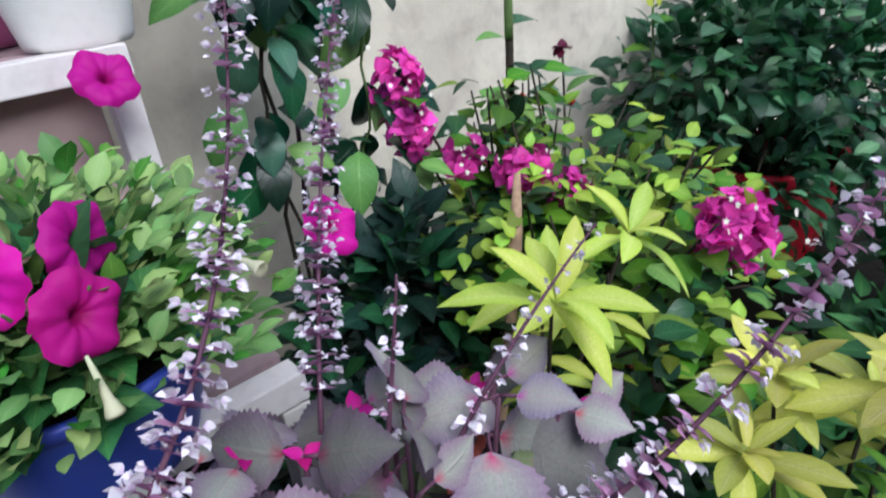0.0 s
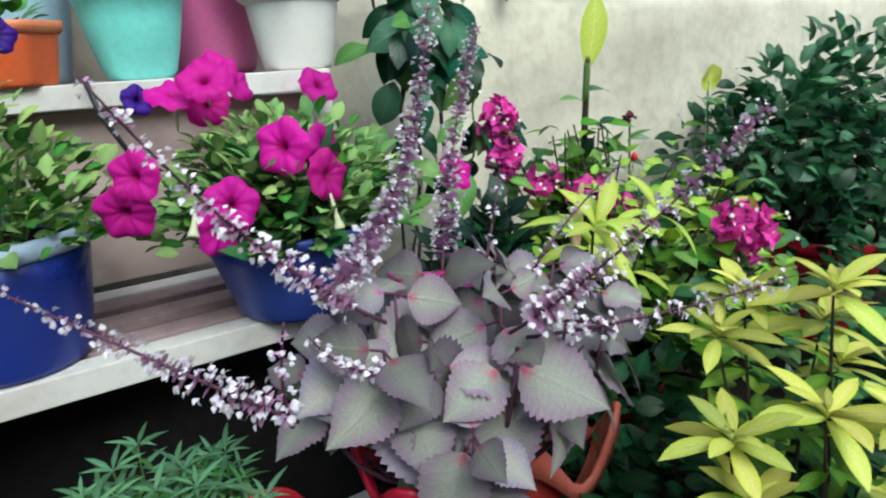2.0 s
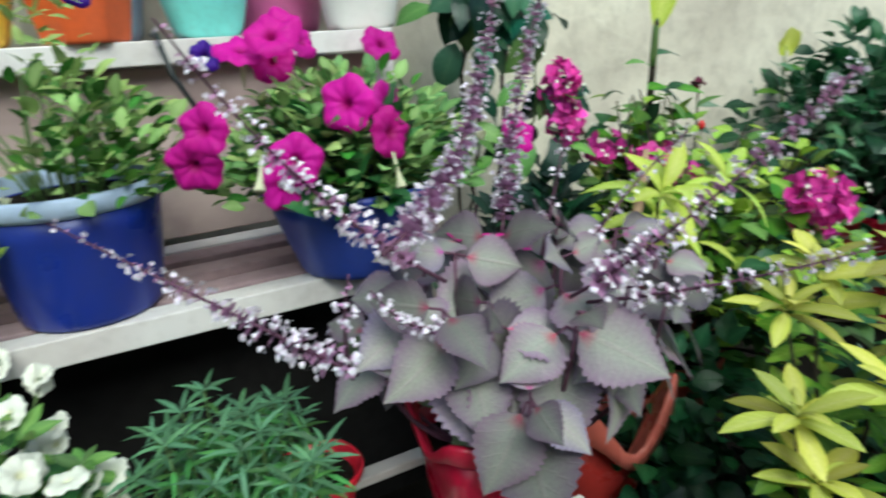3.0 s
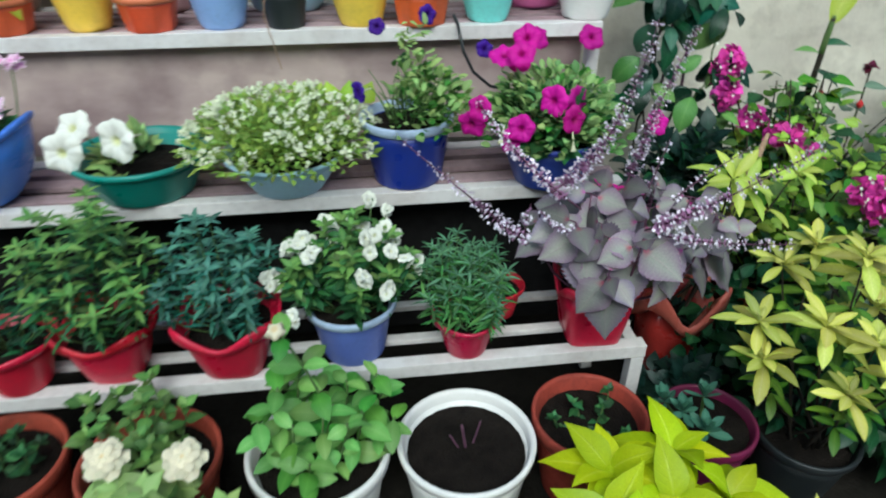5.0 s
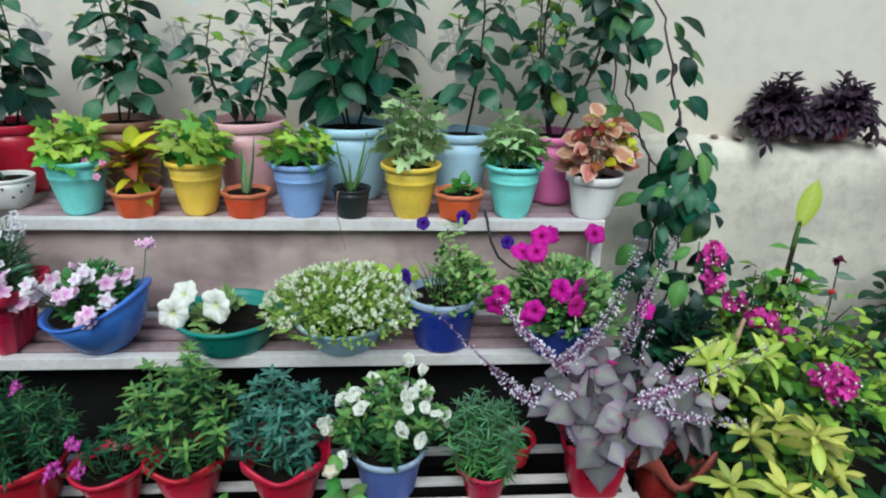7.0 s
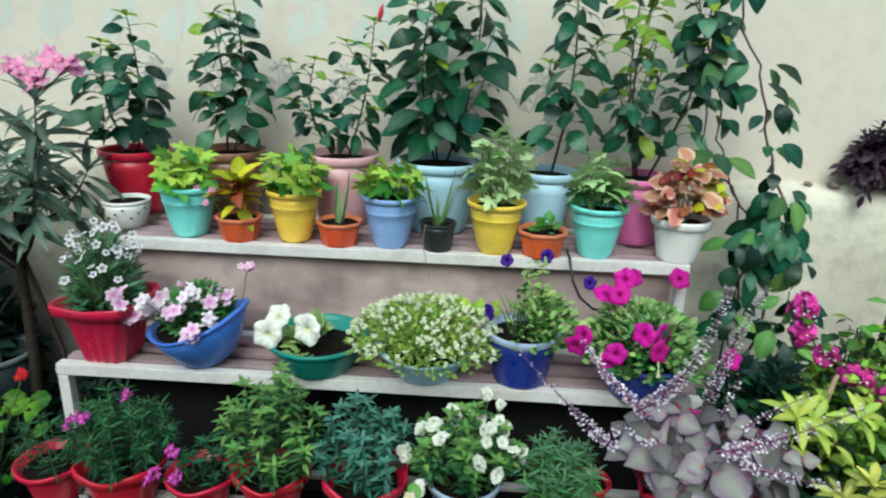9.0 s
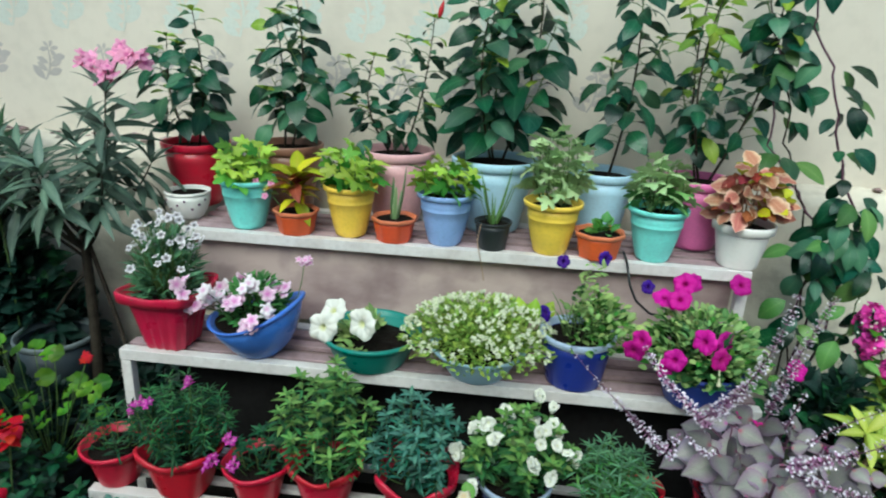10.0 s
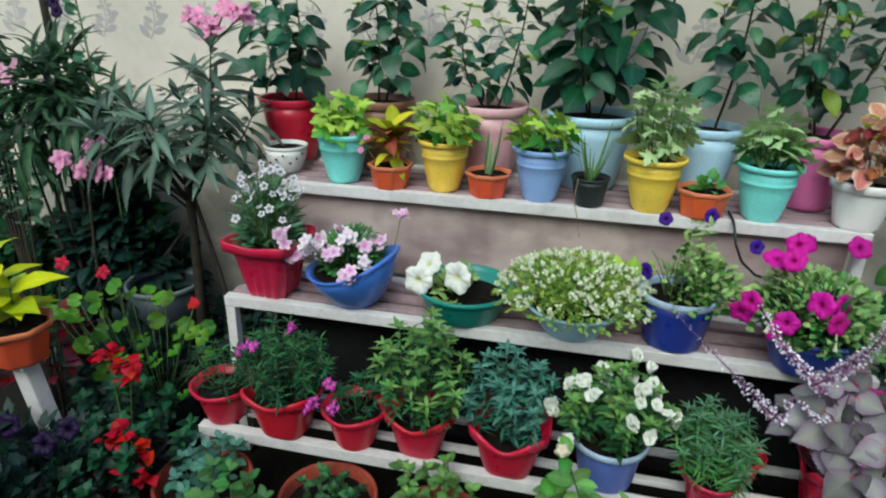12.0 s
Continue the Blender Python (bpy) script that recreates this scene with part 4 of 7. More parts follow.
rosette(ob, (0.0, -0.004, z + 0.080), 9, 0.098, L_CROTON, "croton_leaf", MAROON_LEAF, rng, (-0.15, -0.1, 1), 0.8, 0.1)
rosette(ob, (0.004, -0.006, z + 0.096), 6, 0.120, L_CROTON, "croton_leaf", GOLD_LEAF, rng, (0.1, -0.1, 1), 1.2, 0.50)
side = bend((-0.03, -0.01, z - 0.004), (-0.098, -0.012, z + 0.078), (-0.01, 0, 0.02), 5)
part("side_shoot", mesh_of("side_shoot", *tube_arrays(side, 0.0018, 5)), STEM_GREEN, ob)
for k in range(9):
    p, d = along(side, 0.45 + 0.55 * k / 8)
    piece("leaf", "small_pale_leaf", L_OVATE, MUM_GREY, ob, aim(p, (math.cos(2.4 * k), math.sin(2.4 * k) - 0.4, 0.3), (0, -0.5, 1), 0.028))
for p in ((-0.075, -0.04, 0.050), (-0.060, -0.03, 0.085), (-0.104, -0.03, 0.088)):
    piece("flower", "small_round_flower", F_ROUND, OLEANDER_PETAL, ob, facing((p[0], p[1], z + p[2]), (0, -1, 0.5), 0.011), "small pink flower")
    tubes("stalk", [(bend(along(side, 0.7)[0], (p[0], p[1] + 0.003, z + p[2])), 0.001)], STEM_GREEN, ob)
tubes("stem_work", [(bend((0, 0, z - 0.004), (0.01, 0, z + 0.07)), 0.004), (bend((0.01, 0, z - 0.004), (-0.01, -0.01, z + 0.09)), 0.003)], STEM_GREEN, ob, kind="stuff")

ob, z = square_pot("potted_aloe", -0.914, 0.035, "orange pot with a spiny upright aloe")
L_TOOTHED_ALOE = leaf_shape(18, lambda v: max(0.004, 0.10 * (1 - v) ** 0.55 * (1 - 0.22 * (round(v * 18) % 2))), 0.55, -0.12)
for k in range(8):
    a = 2.4 * k
    tall = (0.155, 0.120, 0.10, 0.085, 0.07, 0.06, 0.09, 0.05)[k]
    m = aim((0.010 * math.cos(a), 0.010 * math.sin(a), z - 0.004), (0.22 * math.cos(a) + 0.06, 0.22 * math.sin(a), 1.1), (-math.cos(a), -math.sin(a), 0.3), tall)
    piece("leaf", "toothed_aloe_leaf", L_TOOTHED_ALOE, ALOE_PALE, ob, m)
ob, z = square_pot("potted_seedling", -0.348, 0.050, "orange pot with a few low seedling leaves", 0.138, 0.074)
rng = random.Random(23)
for k, m in enumerate(dome(rng, 26, 0.034, 0.036, z, 0.028, 0.5)):
    piece("leaf", "ovate_leaf", L_BROAD, (MUM_DARK, MUM_MID, MUM_DARK)[k % 3], ob, Matrix.Translation((0.012, 0, 0)) @ m)

ob = thing("potted_aloe", -0.637, 0.042, S1, "small black nursery pot with thin aloe leaves", "potted plant", front)
z = pot(ob, 0.105, 0.080, BLACK, foot=0.72, rim=0.10)
rng = random.Random(24)
L_THIN_ALOE = leaf_shape(5, lambda v: max(0.003, 0.042 * (1 - v) ** 0.6), 0.55, -0.12)
for k in range(8):
    a = 2.4 * k
    piece("leaf", "thin_aloe_leaf", L_THIN_ALOE, ALOE_LEAF, ob, aim((0.010 * math.cos(a), 0.010 * math.sin(a), z - 0.004), (0.5 * math.cos(a), 0.5 * math.sin(a), 1.0), (-math.cos(a), -math.sin(a), 0.3), rng.uniform(0.08, 0.16)))
trail = [Vector(p) for p in ((0.0, -0.02, z - 0.002), (-0.030, -0.046, z + 0.010), (-0.036, -0.056, 0.030), (-0.022, -0.066, -0.02), (-0.010, -0.080, -0.070))]
part("trailing_stem", mesh_of("trailing_stem", *tube_arrays(trail, 0.0013, 5)), STEM_TAN, ob, "thin dry trailing stem")

ob = thing("potted_coleus", 0.026, 0.085, S1, "white plastic pot with copper and yellow coleus leaves", "potted plant", front)
z = pot(ob, 0.160, 0.122, WHITE_POT, foot=0.66, rim=0.2, flare=1.04)
rng = random.Random(25)
tubes("stem_work", stalks(rng, 8, 0.06, 0.13, z, 0.0024), STEM_TAN, ob, kind="stuff")
for k in range(96):
    a, q = 2.4 * k, math.sqrt((k + 0.5) / 96)
    p = Vector((0.006 + 0.064 * q * math.cos(a), 0.060 * q * math.sin(a), z + 0.020 + 0.190 * (1 - 0.75 * q * q) * rng.uniform(0.2, 1)))
    mat, s = ((COPPER_LEAF, 0.070), (GOLD_LEAF, 0.050), (COPPER_LEAF, 0.060), (MAROON_LEAF, 0.054), (COPPER_LEAF, 0.052))[k % 5]
    piece("leaf", "copper_leaf", L_COPPER, mat, ob, aim(p, (math.cos(a) + rng.uniform(-0.4, 0.4), math.sin(a) - 0.3 + rng.uniform(-0.4, 0.4), rng.uniform(-0.5, 0.6)), (rng.uniform(-0.6, 0.6), rng.uniform(-1.2, -0.2), 0.8), s * rng.uniform(0.8, 1.15), rng.uniform(-0.5, 0.5)))


# top step, tall hibiscus at the back
def hib_pot(x, y, d, h, material, colour, seed, ph, stems, r, buds=0, gap=0.030, leaf=None, size=0.078):
    ob = thing("potted_hibiscus", x, y, S1, f"{colour} pot with tall dark glossy hibiscus against the wall", "potted plant", back)
    z = pot(ob, 1.16 * d, h + 0.018, material, foot=0.62, rim=0.12, fill=0.90)
    hibiscus(ob, z, seed, ph, stems, gap, size, r, leaf, buds)


hib_pot(-1.615, 0.240, 0.185, 0.185, RED, "red", 31, 0.41, 2, 0.06, 0, 0.0150, None, 0.100)
hib_pot(-1.305, 0.240, 0.190, 0.200, BROWN, "brown", 32, 0.54, 2, 0.05, 1, 0.0185, None, 0.094)
hib_pot(-0.955, 0.240, 0.195, 0.205, PALE_PINK, "pale pink", 33, 0.40, 2, 0.10, 1, 0.0130, None, 0.074)
hib_pot(-0.657, 0.240, 0.225, 0.200, PALE_BLUE, "large pale blue", 34, 0.68, 3, 0.08, 0, 0.0190, None, 0.112)
hib_pot(-0.340, 0.240, 0.170, 0.185, PALE_BLUE, "pale blue", 35, 0.64, 1, 0.03, 0, 0.0150, None, 0.100)
hib_pot(-0.066, 0.235, 0.178, 0.185, PINK, "pink", 36, 0.66, 3, 0.10, 0, 0.0190, HIB_BRIGHT, 0.074)


# ---- middle step ----
ob = thing("potted_dianthus", -1.472, -0.205, S2, "crimson ribbed square pot with white and maroon dianthus", "potted plant", mid)
z = pot(ob, 0.228, 0.165, CRIMSON, "square", foot=0.62, rim=0.17, flutes=16, flare=1.13, seg=96, raise_corner=0.008)
rng = random.Random(41)
tubes("stem_work", stalks(rng, 40, 0.095, 0.23, z, 0.0012), STEM_GREEN, ob, kind="stuff")
stuff("foliage", L_NARROW, dome(rng, 520, 0.075, 0.16, z - 0.01, 0.050, 0.9, 0.4), MINT_LEAF, ob)
for k in range(46):
    a, q = 2.4 * k, math.sqrt((k + 0.5) / 46)
    c = Vector((0.100 * q * math.cos(a), 0.095 * q * math.sin(a), z + 0.205 + rng.uniform(-0.06, 0.035) - 0.06 * q))
    piece("flower", "dianthus_flower", F_ROUND, DIANTHUS_PETAL, ob, facing(c, (rng.uniform(-0.8, 0.8), rng.uniform(-1.2, 0.0), 0.7), rng.uniform(0.0095, 0.0145), rng.uniform(0, 6)))
    tubes("flower_stalk", [(bend((0.5 * c.x, 0.5 * c.y, z), c), 0.0009)], STEM_GREEN, ob)

ob = thing("potted_phlox", -1.228, -0.200, S2, "blue bowl with one raised side and pink-white phlox", "potted plant", mid)
z = pot(ob, 0.255, 0.122, BOWL_BLUE, foot=0.42, rim=0.07, side_lift=0.036, belly=0.10)
rng = random.Random(42)
tubes("stem_work", stalks(rng, 26, 0.11, 0.12, z, 0.0013), STEM_GREEN, ob, kind="stuff")
stuff("foliage", L_SMALL, dome(rng, 420, 0.082, 0.10, z + 0.006, 0.030, 0.5, 0.5), HERB_FRESH, ob)
for k in range(18):
    a, q = 2.4 * k + 0.7, math.sqrt((k + 0.5) / 18)
    c = Vector((-0.035 + 0.140 * q * math.cos(a), -0.03 + 0.11 * q * math.sin(a), z + 0.130 - 0.065 * q + rng.uniform(-0.04, 0.050)))
    tubes("flower_stalk", [(bend((0.3 * c.x, 0.3 * c.y, z), c), 0.0011)], STEM_GREEN, ob)
    stuff("flower_head", F_ROUND, [facing(c + Vector([rng.uniform(-0.019, 0.019) for _ in range(3)]), (rng.uniform(-0.6, 0.6), rng.uniform(-1.2, -0.1), 0.8), rng.uniform(0.0165, 0.0225), rng.uniform(0, 6)) for _ in range(4)], PHLOX_PALE if k % 2 == 0 else PHLOX_PETAL, ob)
c = Vector((0.135, 0.0, z + 0.175))
stuff("flower_head", F_FIVE, [facing(c + Vector([rng.uniform(-0.014, 0.014) for _ in range(3)]), (rng.uniform(-0.8, 0.8), -0.8, 0.8), 0.011, 1.0 * k) for k in range(8)], PHLOX_PETAL, ob)
tubes("stem", [(bend((0.08, 0, z), (0.135, 0, z + 0.17), (0.01, 0, 0)), 0.0014)], STEM_GREEN, ob)

ob = thing("potted_petunia", -0.922, -0.176, S2, "sea-green shallow basin with white petunias", "potted plant", mid)
z = pot(ob, 0.268, 0.088, SEA_GREEN, foot=0.66, rim=0.14, fill=0.62)
rng = random.Random(43)
stuff("foliage", L_SMALL, [m for m in dome(rng, 210, 0.085, 0.055, z, 0.036, 0.4, 0.5) if m.translation.x < 0.012], HERB_PALE, ob)
petunia_flowers(ob, [((-0.085, -0.06, z + 0.105), (-0.3, -0.8, 0.45)), ((-0.105, -0.085, z + 0.065), (-0.5, -0.9, 0.3)), ((-0.005, -0.085, z + 0.085), (0.1, -0.9, 0.45)), ((-0.11, -0.05, z + 0.045), (-0.9, -0.5, 0.2))], WHITE_PETAL, 0.041)
tubes("stem_work", [(bend((-0.03, 0, z - 0.003), (-0.08, -0.04, z + 0.08)), 0.0016), (bend((-0.02, 0, z - 0.003), (-0.005, -0.06, z + 0.07)), 0.0016), (bend((-0.03, 0, z - 0.003), (-0.09, -0.05, z + 0.05)), 0.0016)], STEM_GREEN, ob, kind="stuff")

ob = thing("potted_alyssum", -0.638, -0.180, S2, "pale blue bowl overflowing with tiny white alyssum", "potted plant", mid)
z = pot(ob, 0.25, 0.082, PALE_BLUE, foot=0.55, rim=0.10)
rng = random.Random(44)
stuff("foliage", L_SMALL, [m for m in dome(rng, 3000, 0.198, 0.105, z + 0.002, 0.021, 0.35, 0.6, 0.0) if m.translation.z > z + 0.020 or m.translation.y > -0.06], ALYSSUM_LEAF, ob)
heads = []
for _ in range(230):
    a, q = rng.uniform(0, 6.283), math.sqrt(rng.random())
    c = Vector((0.205 * q * math.cos(a), 0.19 * q * math.sin(a), z + 0.008 + 0.110 * math.sqrt(max(0, 1 - 0.95 * q * q)) - 0.015 * q ** 4 + rng.uniform(0.0, 0.016)))
    for _ in range(9):
        heads.append(facing(c + Vector([rng.uniform(-0.0055, 0.0055) for _ in range(3)]), (rng.uniform(-0.8, 0.8), rng.uniform(-1.2, 0.3), 0.8), rng.uniform(0.0036, 0.0052), rng.uniform(0, 6)))
stuff("blossom", F_TINY, heads, ALYSSUM_PETAL, ob, "tiny white flower heads")
for k in range(3):
    piece("leaf", "broad_leaf", L_BROAD, MUM_LEAF, ob, aim((0.10 + 0.03 * k, 0.06, z + 0.08), (0.3 * k - 0.2, -0.3, 1), (0, -1, 0.4), 0.05))

ob = thing("potted_petunia", -0.392, -0.160, S2, "navy blue pot with pale rim and violet petunias", "potted plant", mid)
z = pot(ob, 0.192, 0.140, NAVY, foot=0.72, rim=0.13, rim_mat=PALE_RIM)
rng = random.Random(45)
tubes("stem_work", stalks(rng, 22, 0.12, 0.13, z, 0.0014), STEM_GREEN, ob, kind="stuff")
leaves = [m for m in dome(rng, 1300, 0.135, 0.125, z - 0.002, 0.025, 0.5, 0.6, 0.1) if rng.random() < 0.26 + 6.0 * m.translation.x]
stuff("foliage", L_OVAL, leaves[::2], HERB_PALE, ob)
stuff("foliage", L_OVAL, leaves[1::2], HERB_MID, ob)
stuff("trailing_foliage", L_SMALL, [aim((0.02 + rng.uniform(-0.03, 0.03), -0.02 + rng.uniform(-0.03, 0.03), z + 0.05 + 0.15 * rng.random()), (rng.uniform(-1, 1), rng.uniform(-1, 0.4), rng.uniform(-0.2, 0.8)), (0, -0.3, 1), rng.uniform(0.015, 0.026)) for _ in range(80)], HERB_PALE, ob)
petunia_flowers(ob, [((-0.052, 0.06, z + 0.178), (-0.2, -0.9, 0.2)), ((0.048, 0.035, z + 0.203), (0.1, -0.9, 0.3)), ((-0.090, -0.085, z + 0.094), (-0.5, -0.9, 0.3)), ((0.164, 0.060, z + 0.130), (0.3, -0.9, 0.3))], VIOLET, 0.020)

ob = thing("potted_petunia", -0.100, -0.190, S2, "indigo bowl with bright magenta petunias on the middle step", "potted plant", mid)
z = pot(ob, 0.215, 0.105, INDIGO, foot=0.62, rim=0.12)
rng = random.Random(46)
tubes("stem_work", stalks(rng, 34, 0.15, 0.13, z, 0.0016), STEM_GREEN, ob, kind="stuff")
W = Vector((0.100, 0.190, -S2))
FLOWERS = [(Vector(p) + W, d) for p, d in (
    ((0.091, -0.262, 0.676), (0.3, -0.9, 0.2)), ((-0.087, -0.305, 0.701), (0.2, -0.9, 0.25)), ((-0.126, -0.285, 0.732), (-0.1, -0.8, 0.5)),
    ((-0.185, -0.300, 0.686), (-0.3, -0.9, 0.2)), ((-0.195, -0.290, 0.662), (-0.1, -0.8, -0.3)),
    ((-0.263, -0.290, 0.722), (-0.3, -0.8, 0.4)), ((-0.275, -0.280, 0.688), (-0.5, -0.9, 0.0)), ((-0.200, -0.172, 0.787), (-0.4, -0.6, 0.6)),
    ((-0.165, -0.150, 0.772), (0.1, -0.8, 0.3)), ((-0.148, -0.120, 0.806), (-0.2, -0.7, 0.6)), 
    ((-0.105, -0.060, 0.790), (0.3, -0.6, 0.6)), ((-0.175, -0.210, 0.800), (0.2, -0.8, 0.4)), ((0.018, -0.018, 0.780), (0.1, -0.8, 0.5)), ((-0.070, -0.256, 0.724), (0.4, -0.8, 0.5)))]
petunia_flowers(ob, FLOWERS, MAGENTA, 0.0285)
leaves = clear_of(dome(rng, 1350, 0.152, 0.125, z + 0.004, 0.0235, 0.5, 0.6, 0.1), FLOWERS, 0.030)
stuff("foliage", L_OVAL, leaves[::5] + leaves[2::5], HERB_PALE, ob)
stuff("foliage", L_OVAL, leaves[1::5] + leaves[3::5], PETUNIA_LEAF, ob)
stuff("foliage", L_OVAL, leaves[4::5], HERB_MID, ob)
# Darker green leaves inside the dome put its inner shade into colour.
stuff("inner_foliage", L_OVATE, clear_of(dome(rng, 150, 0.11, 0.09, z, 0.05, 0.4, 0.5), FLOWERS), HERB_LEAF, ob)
for k, (p, d) in enumerate((((-0.092, -0.330, 0.655), (0.05, -0.35, -1.0)), ((-0.225, -0.315, 0.668), (-0.3, -0.5, -0.9)), ((0.010, -0.300, 0.690), (0.3, -0.8, -0.2)))):
    f = part("faded_flower", lathe("faded_flower", [(0.0014, 0.0), (0.0022, 0.010), (0.0028, 0.024), (0.0042, 0.036), (0.0075, 0.046), (0.0070, 0.049), (0.0030, 0.043)], seg=10), PETUNIA_TUBE, ob, "pale closed flower", facing(Vector(p) + W - 0.03 * Vector(d), d, 0.75))
W = FLOWERS = None


# ---- bottom step ----
def red_pot(name, x, y, d, h, label, style="rounded", turn=0.0, material=None, corner=0.016, fill=0.84):
    ob = thing(name, x, y, S3, label, "potted plant", low, turn)
    return ob, pot(ob, d, h, material or RED, style, foot=0.62, rim=0.13, flare=1.10, raise_corner=corner, fill=fill)


def herb(ob, z, seed, r, h, n, material, size=0.034, shape=None, lift=0.7, tip_mat=None, bare=0.22):
    """A bushy herb: upright shoots of uneven height, leaves in pairs along them and a star of leaves at each tip."""
    rng = random.Random(seed)
    shoots = max(12, n // 36)
    per = max(5, n // shoots - 13)
    lines, inner, outer = [], [], []
    for s in range(shoots):
        a, q = 2.4 * s + rng.uniform(-0.5, 0.5), math.sqrt((s + 0.4) / shoots)
        top = h * (1.08 - 0.50 * q * q) * rng.uniform(0.72, 1.10)
        tip = Vector((r * q * math.cos(a) + rng.uniform(-0.012, 0.012), r * q * math.sin(a) + rng.uniform(-0.012, 0.012), z + top))
        pts = bend((0.32 * r * q * math.cos(a), 0.32 * r * q * math.sin(a), z - 0.004), tip, (0.16 * r * q * math.cos(a), 0.16 * r * q * math.sin(a), -0.01), 6)
        lines.append((pts, [0.0016, 0.0015, 0.0014, 0.0013, 0.0012, 0.001, 0.0008]))
        for k in range(per):
            t = bare + (0.97 - bare) * ((k // 2 + rng.uniform(0.1, 0.9)) / max(1, per / 2)) ** 0.6
            p, d = along(pts, t)
            b = math.pi * (k % 2) + 1.57 * (k // 2) + a + rng.uniform(-0.4, 0.4)
            v = Vector((math.cos(b), math.sin(b), lift * rng.uniform(-0.35, 0.9)))
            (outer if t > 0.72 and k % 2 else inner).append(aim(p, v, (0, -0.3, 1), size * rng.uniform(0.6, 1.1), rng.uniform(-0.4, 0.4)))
        d = (pts[-1] - pts[-2]).normalized()
        for k in range(6):
            b = 1.05 * k + a
            v = Vector((math.cos(b), math.sin(b) - 0.15, 0.25 + 0.35 * (k % 2))) + 0.35 * d
            outer.append(aim(tip, v, (0, -0.4, 1), size * rng.uniform(0.55, 0.95), rng.uniform(-0.3, 0.3)))
    tubes("shoot", lines, STEM_GREEN, ob, kind="stuff")
    # Where tip_mat is set, inner leaves are darker: the bush's inner shade is painted.
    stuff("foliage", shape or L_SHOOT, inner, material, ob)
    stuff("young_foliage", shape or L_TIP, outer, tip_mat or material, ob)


def snaps(ob, places, rng):
    for p in places:
        stuff("flower_head", F_FIVE, [facing(Vector(p) + Vector([rng.uniform(-0.012, 0.012) for _ in range(3)]), (rng.uniform(-1, 1), rng.uniform(-1, 0.2), 0.6), rng.uniform(0.009, 0.013), rng.uniform(0, 6)) for _ in range(6)], SNAP_PETAL, ob)
        tubes("stem", [(bend((p[0] * 0.3, p[1] * 0.3, 0.06), p), 0.0014)], STEM_GREEN, ob)


rng = random.Random(50)
ob, z = red_pot("potted_snapdragon", -1.500, -0.446, 0.168, 0.105, "small red round pot with thin snapdragon shoots", "round", 0, None, 0.004)
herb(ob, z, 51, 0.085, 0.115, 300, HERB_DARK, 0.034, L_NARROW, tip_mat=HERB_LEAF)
ob, z = red_pot("potted_snapdragon", -1.320, -0.446, 0.200, 0.122, "red square pot with bushy snapdragon and purple flowers", "rounded", 0, None, 0.020)
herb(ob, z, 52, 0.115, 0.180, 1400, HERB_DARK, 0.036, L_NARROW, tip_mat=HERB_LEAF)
snaps(ob, ((-0.085, -0.05, z + 0.145), (-0.045, -0.06, z + 0.165), (0.05, -0.02, z + 0.215)), rng)
ob, z = red_pot("potted_snapdragon", -1.132, -0.441, 0.168, 0.105, "red round pot with a few purple-pink snapdragons", "round", 0, None, 0.006)
herb(ob, z, 53, 0.065, 0.085, 170, HERB_DARK, 0.032)
snaps(ob, ((-0.08, -0.07, z + 0.055), (-0.09, -0.06, z + 0.035), (-0.02, -0.075, z + 0.060), (-0.05, -0.04, z + 0.095)), rng)
ob, z = red_pot("potted_marigold", -0.966, -0.416, 0.182, 0.105, "red rectangular pot with bushy yellow-green foliage", "rounded", 0, None, 0.026)
herb(ob, z, 54, 0.122, 0.245, 980, HERB_LEAF, 0.036, tip_mat=HERB_YELLOW, bare=0.30)
ob, z = red_pot("potted_rue", -0.744, -0.416, 0.202, 0.105, "red pot with wavy rim and blue-green foliage", "rounded", 0, None, 0.036)
herb(ob, z, 55, 0.108, 0.195, 900, HERB_BLUE, 0.034, tip_mat=HERB_MIST)
ob = thing("potted_impatiens", -0.516, -0.393, S3, "blue pot with pale rim full of white flowers", "potted plant", low)
z = pot(ob, 0.180, 0.124, POT_BLUE, foot=0.72, rim=0.14, rim_mat=PALE_RIM, flare=1.06)
herb(ob, z, 56, 0.118, 0.172, 1000, HERB_LEAF, 0.034, L_SPEAR, 0.5, HERB_YELLOW)
heads = [(0.050, 0.125, 0.272), (0.078, 0.115, 0.250), (-0.015, 0.04, 0.225), (-0.060, 0.03, 0.220)]
rng = random.Random(57)
for k in range(22):
    a, q = 2.4 * k, math.sqrt((k + 0.5) / 22)
    c = Vector((-0.012 + 0.14 * q * math.cos(a), -0.03 + 0.11 * q * math.sin(a), z + 0.185 - 0.100 * q * q + rng.uniform(-0.03, 0.03)))
    if k < 4:
        c = Vector(heads[k])
        tubes("flower_stalk", [(bend((0.3 * c.x, 0.3 * c.y, z), c), 0.0012)], STEM_GREEN, ob)
    elif rng.random() < 0.15:
        continue
    stuff("flower", F_PETUNIA, [facing(c + Vector([rng.uniform(-0.013, 0.013) for _ in range(3)]), (rng.uniform(-0.9, 0.9), rng.uniform(-1, 0.1), rng.uniform(0.1, 0.9)), rng.uniform(0.0115, 0.0165), rng.uniform(0, 6)) for _ in range(rng.choice((3, 3, 4, 5)))], CREAM_WHITE, ob)
ob, z = red_pot("potted_rosemary", -0.292, -0.412, 0.140, 0.088, "small pinkish red pot with dense narrow-leaved herb", "round", 0, CRIMSON, 0.004)
herb(ob, z, 58, 0.092, 0.165, 1350, HERB_FRESH, 0.036, L_NARROW, 0.8, MINT_LEAF, 0.05)
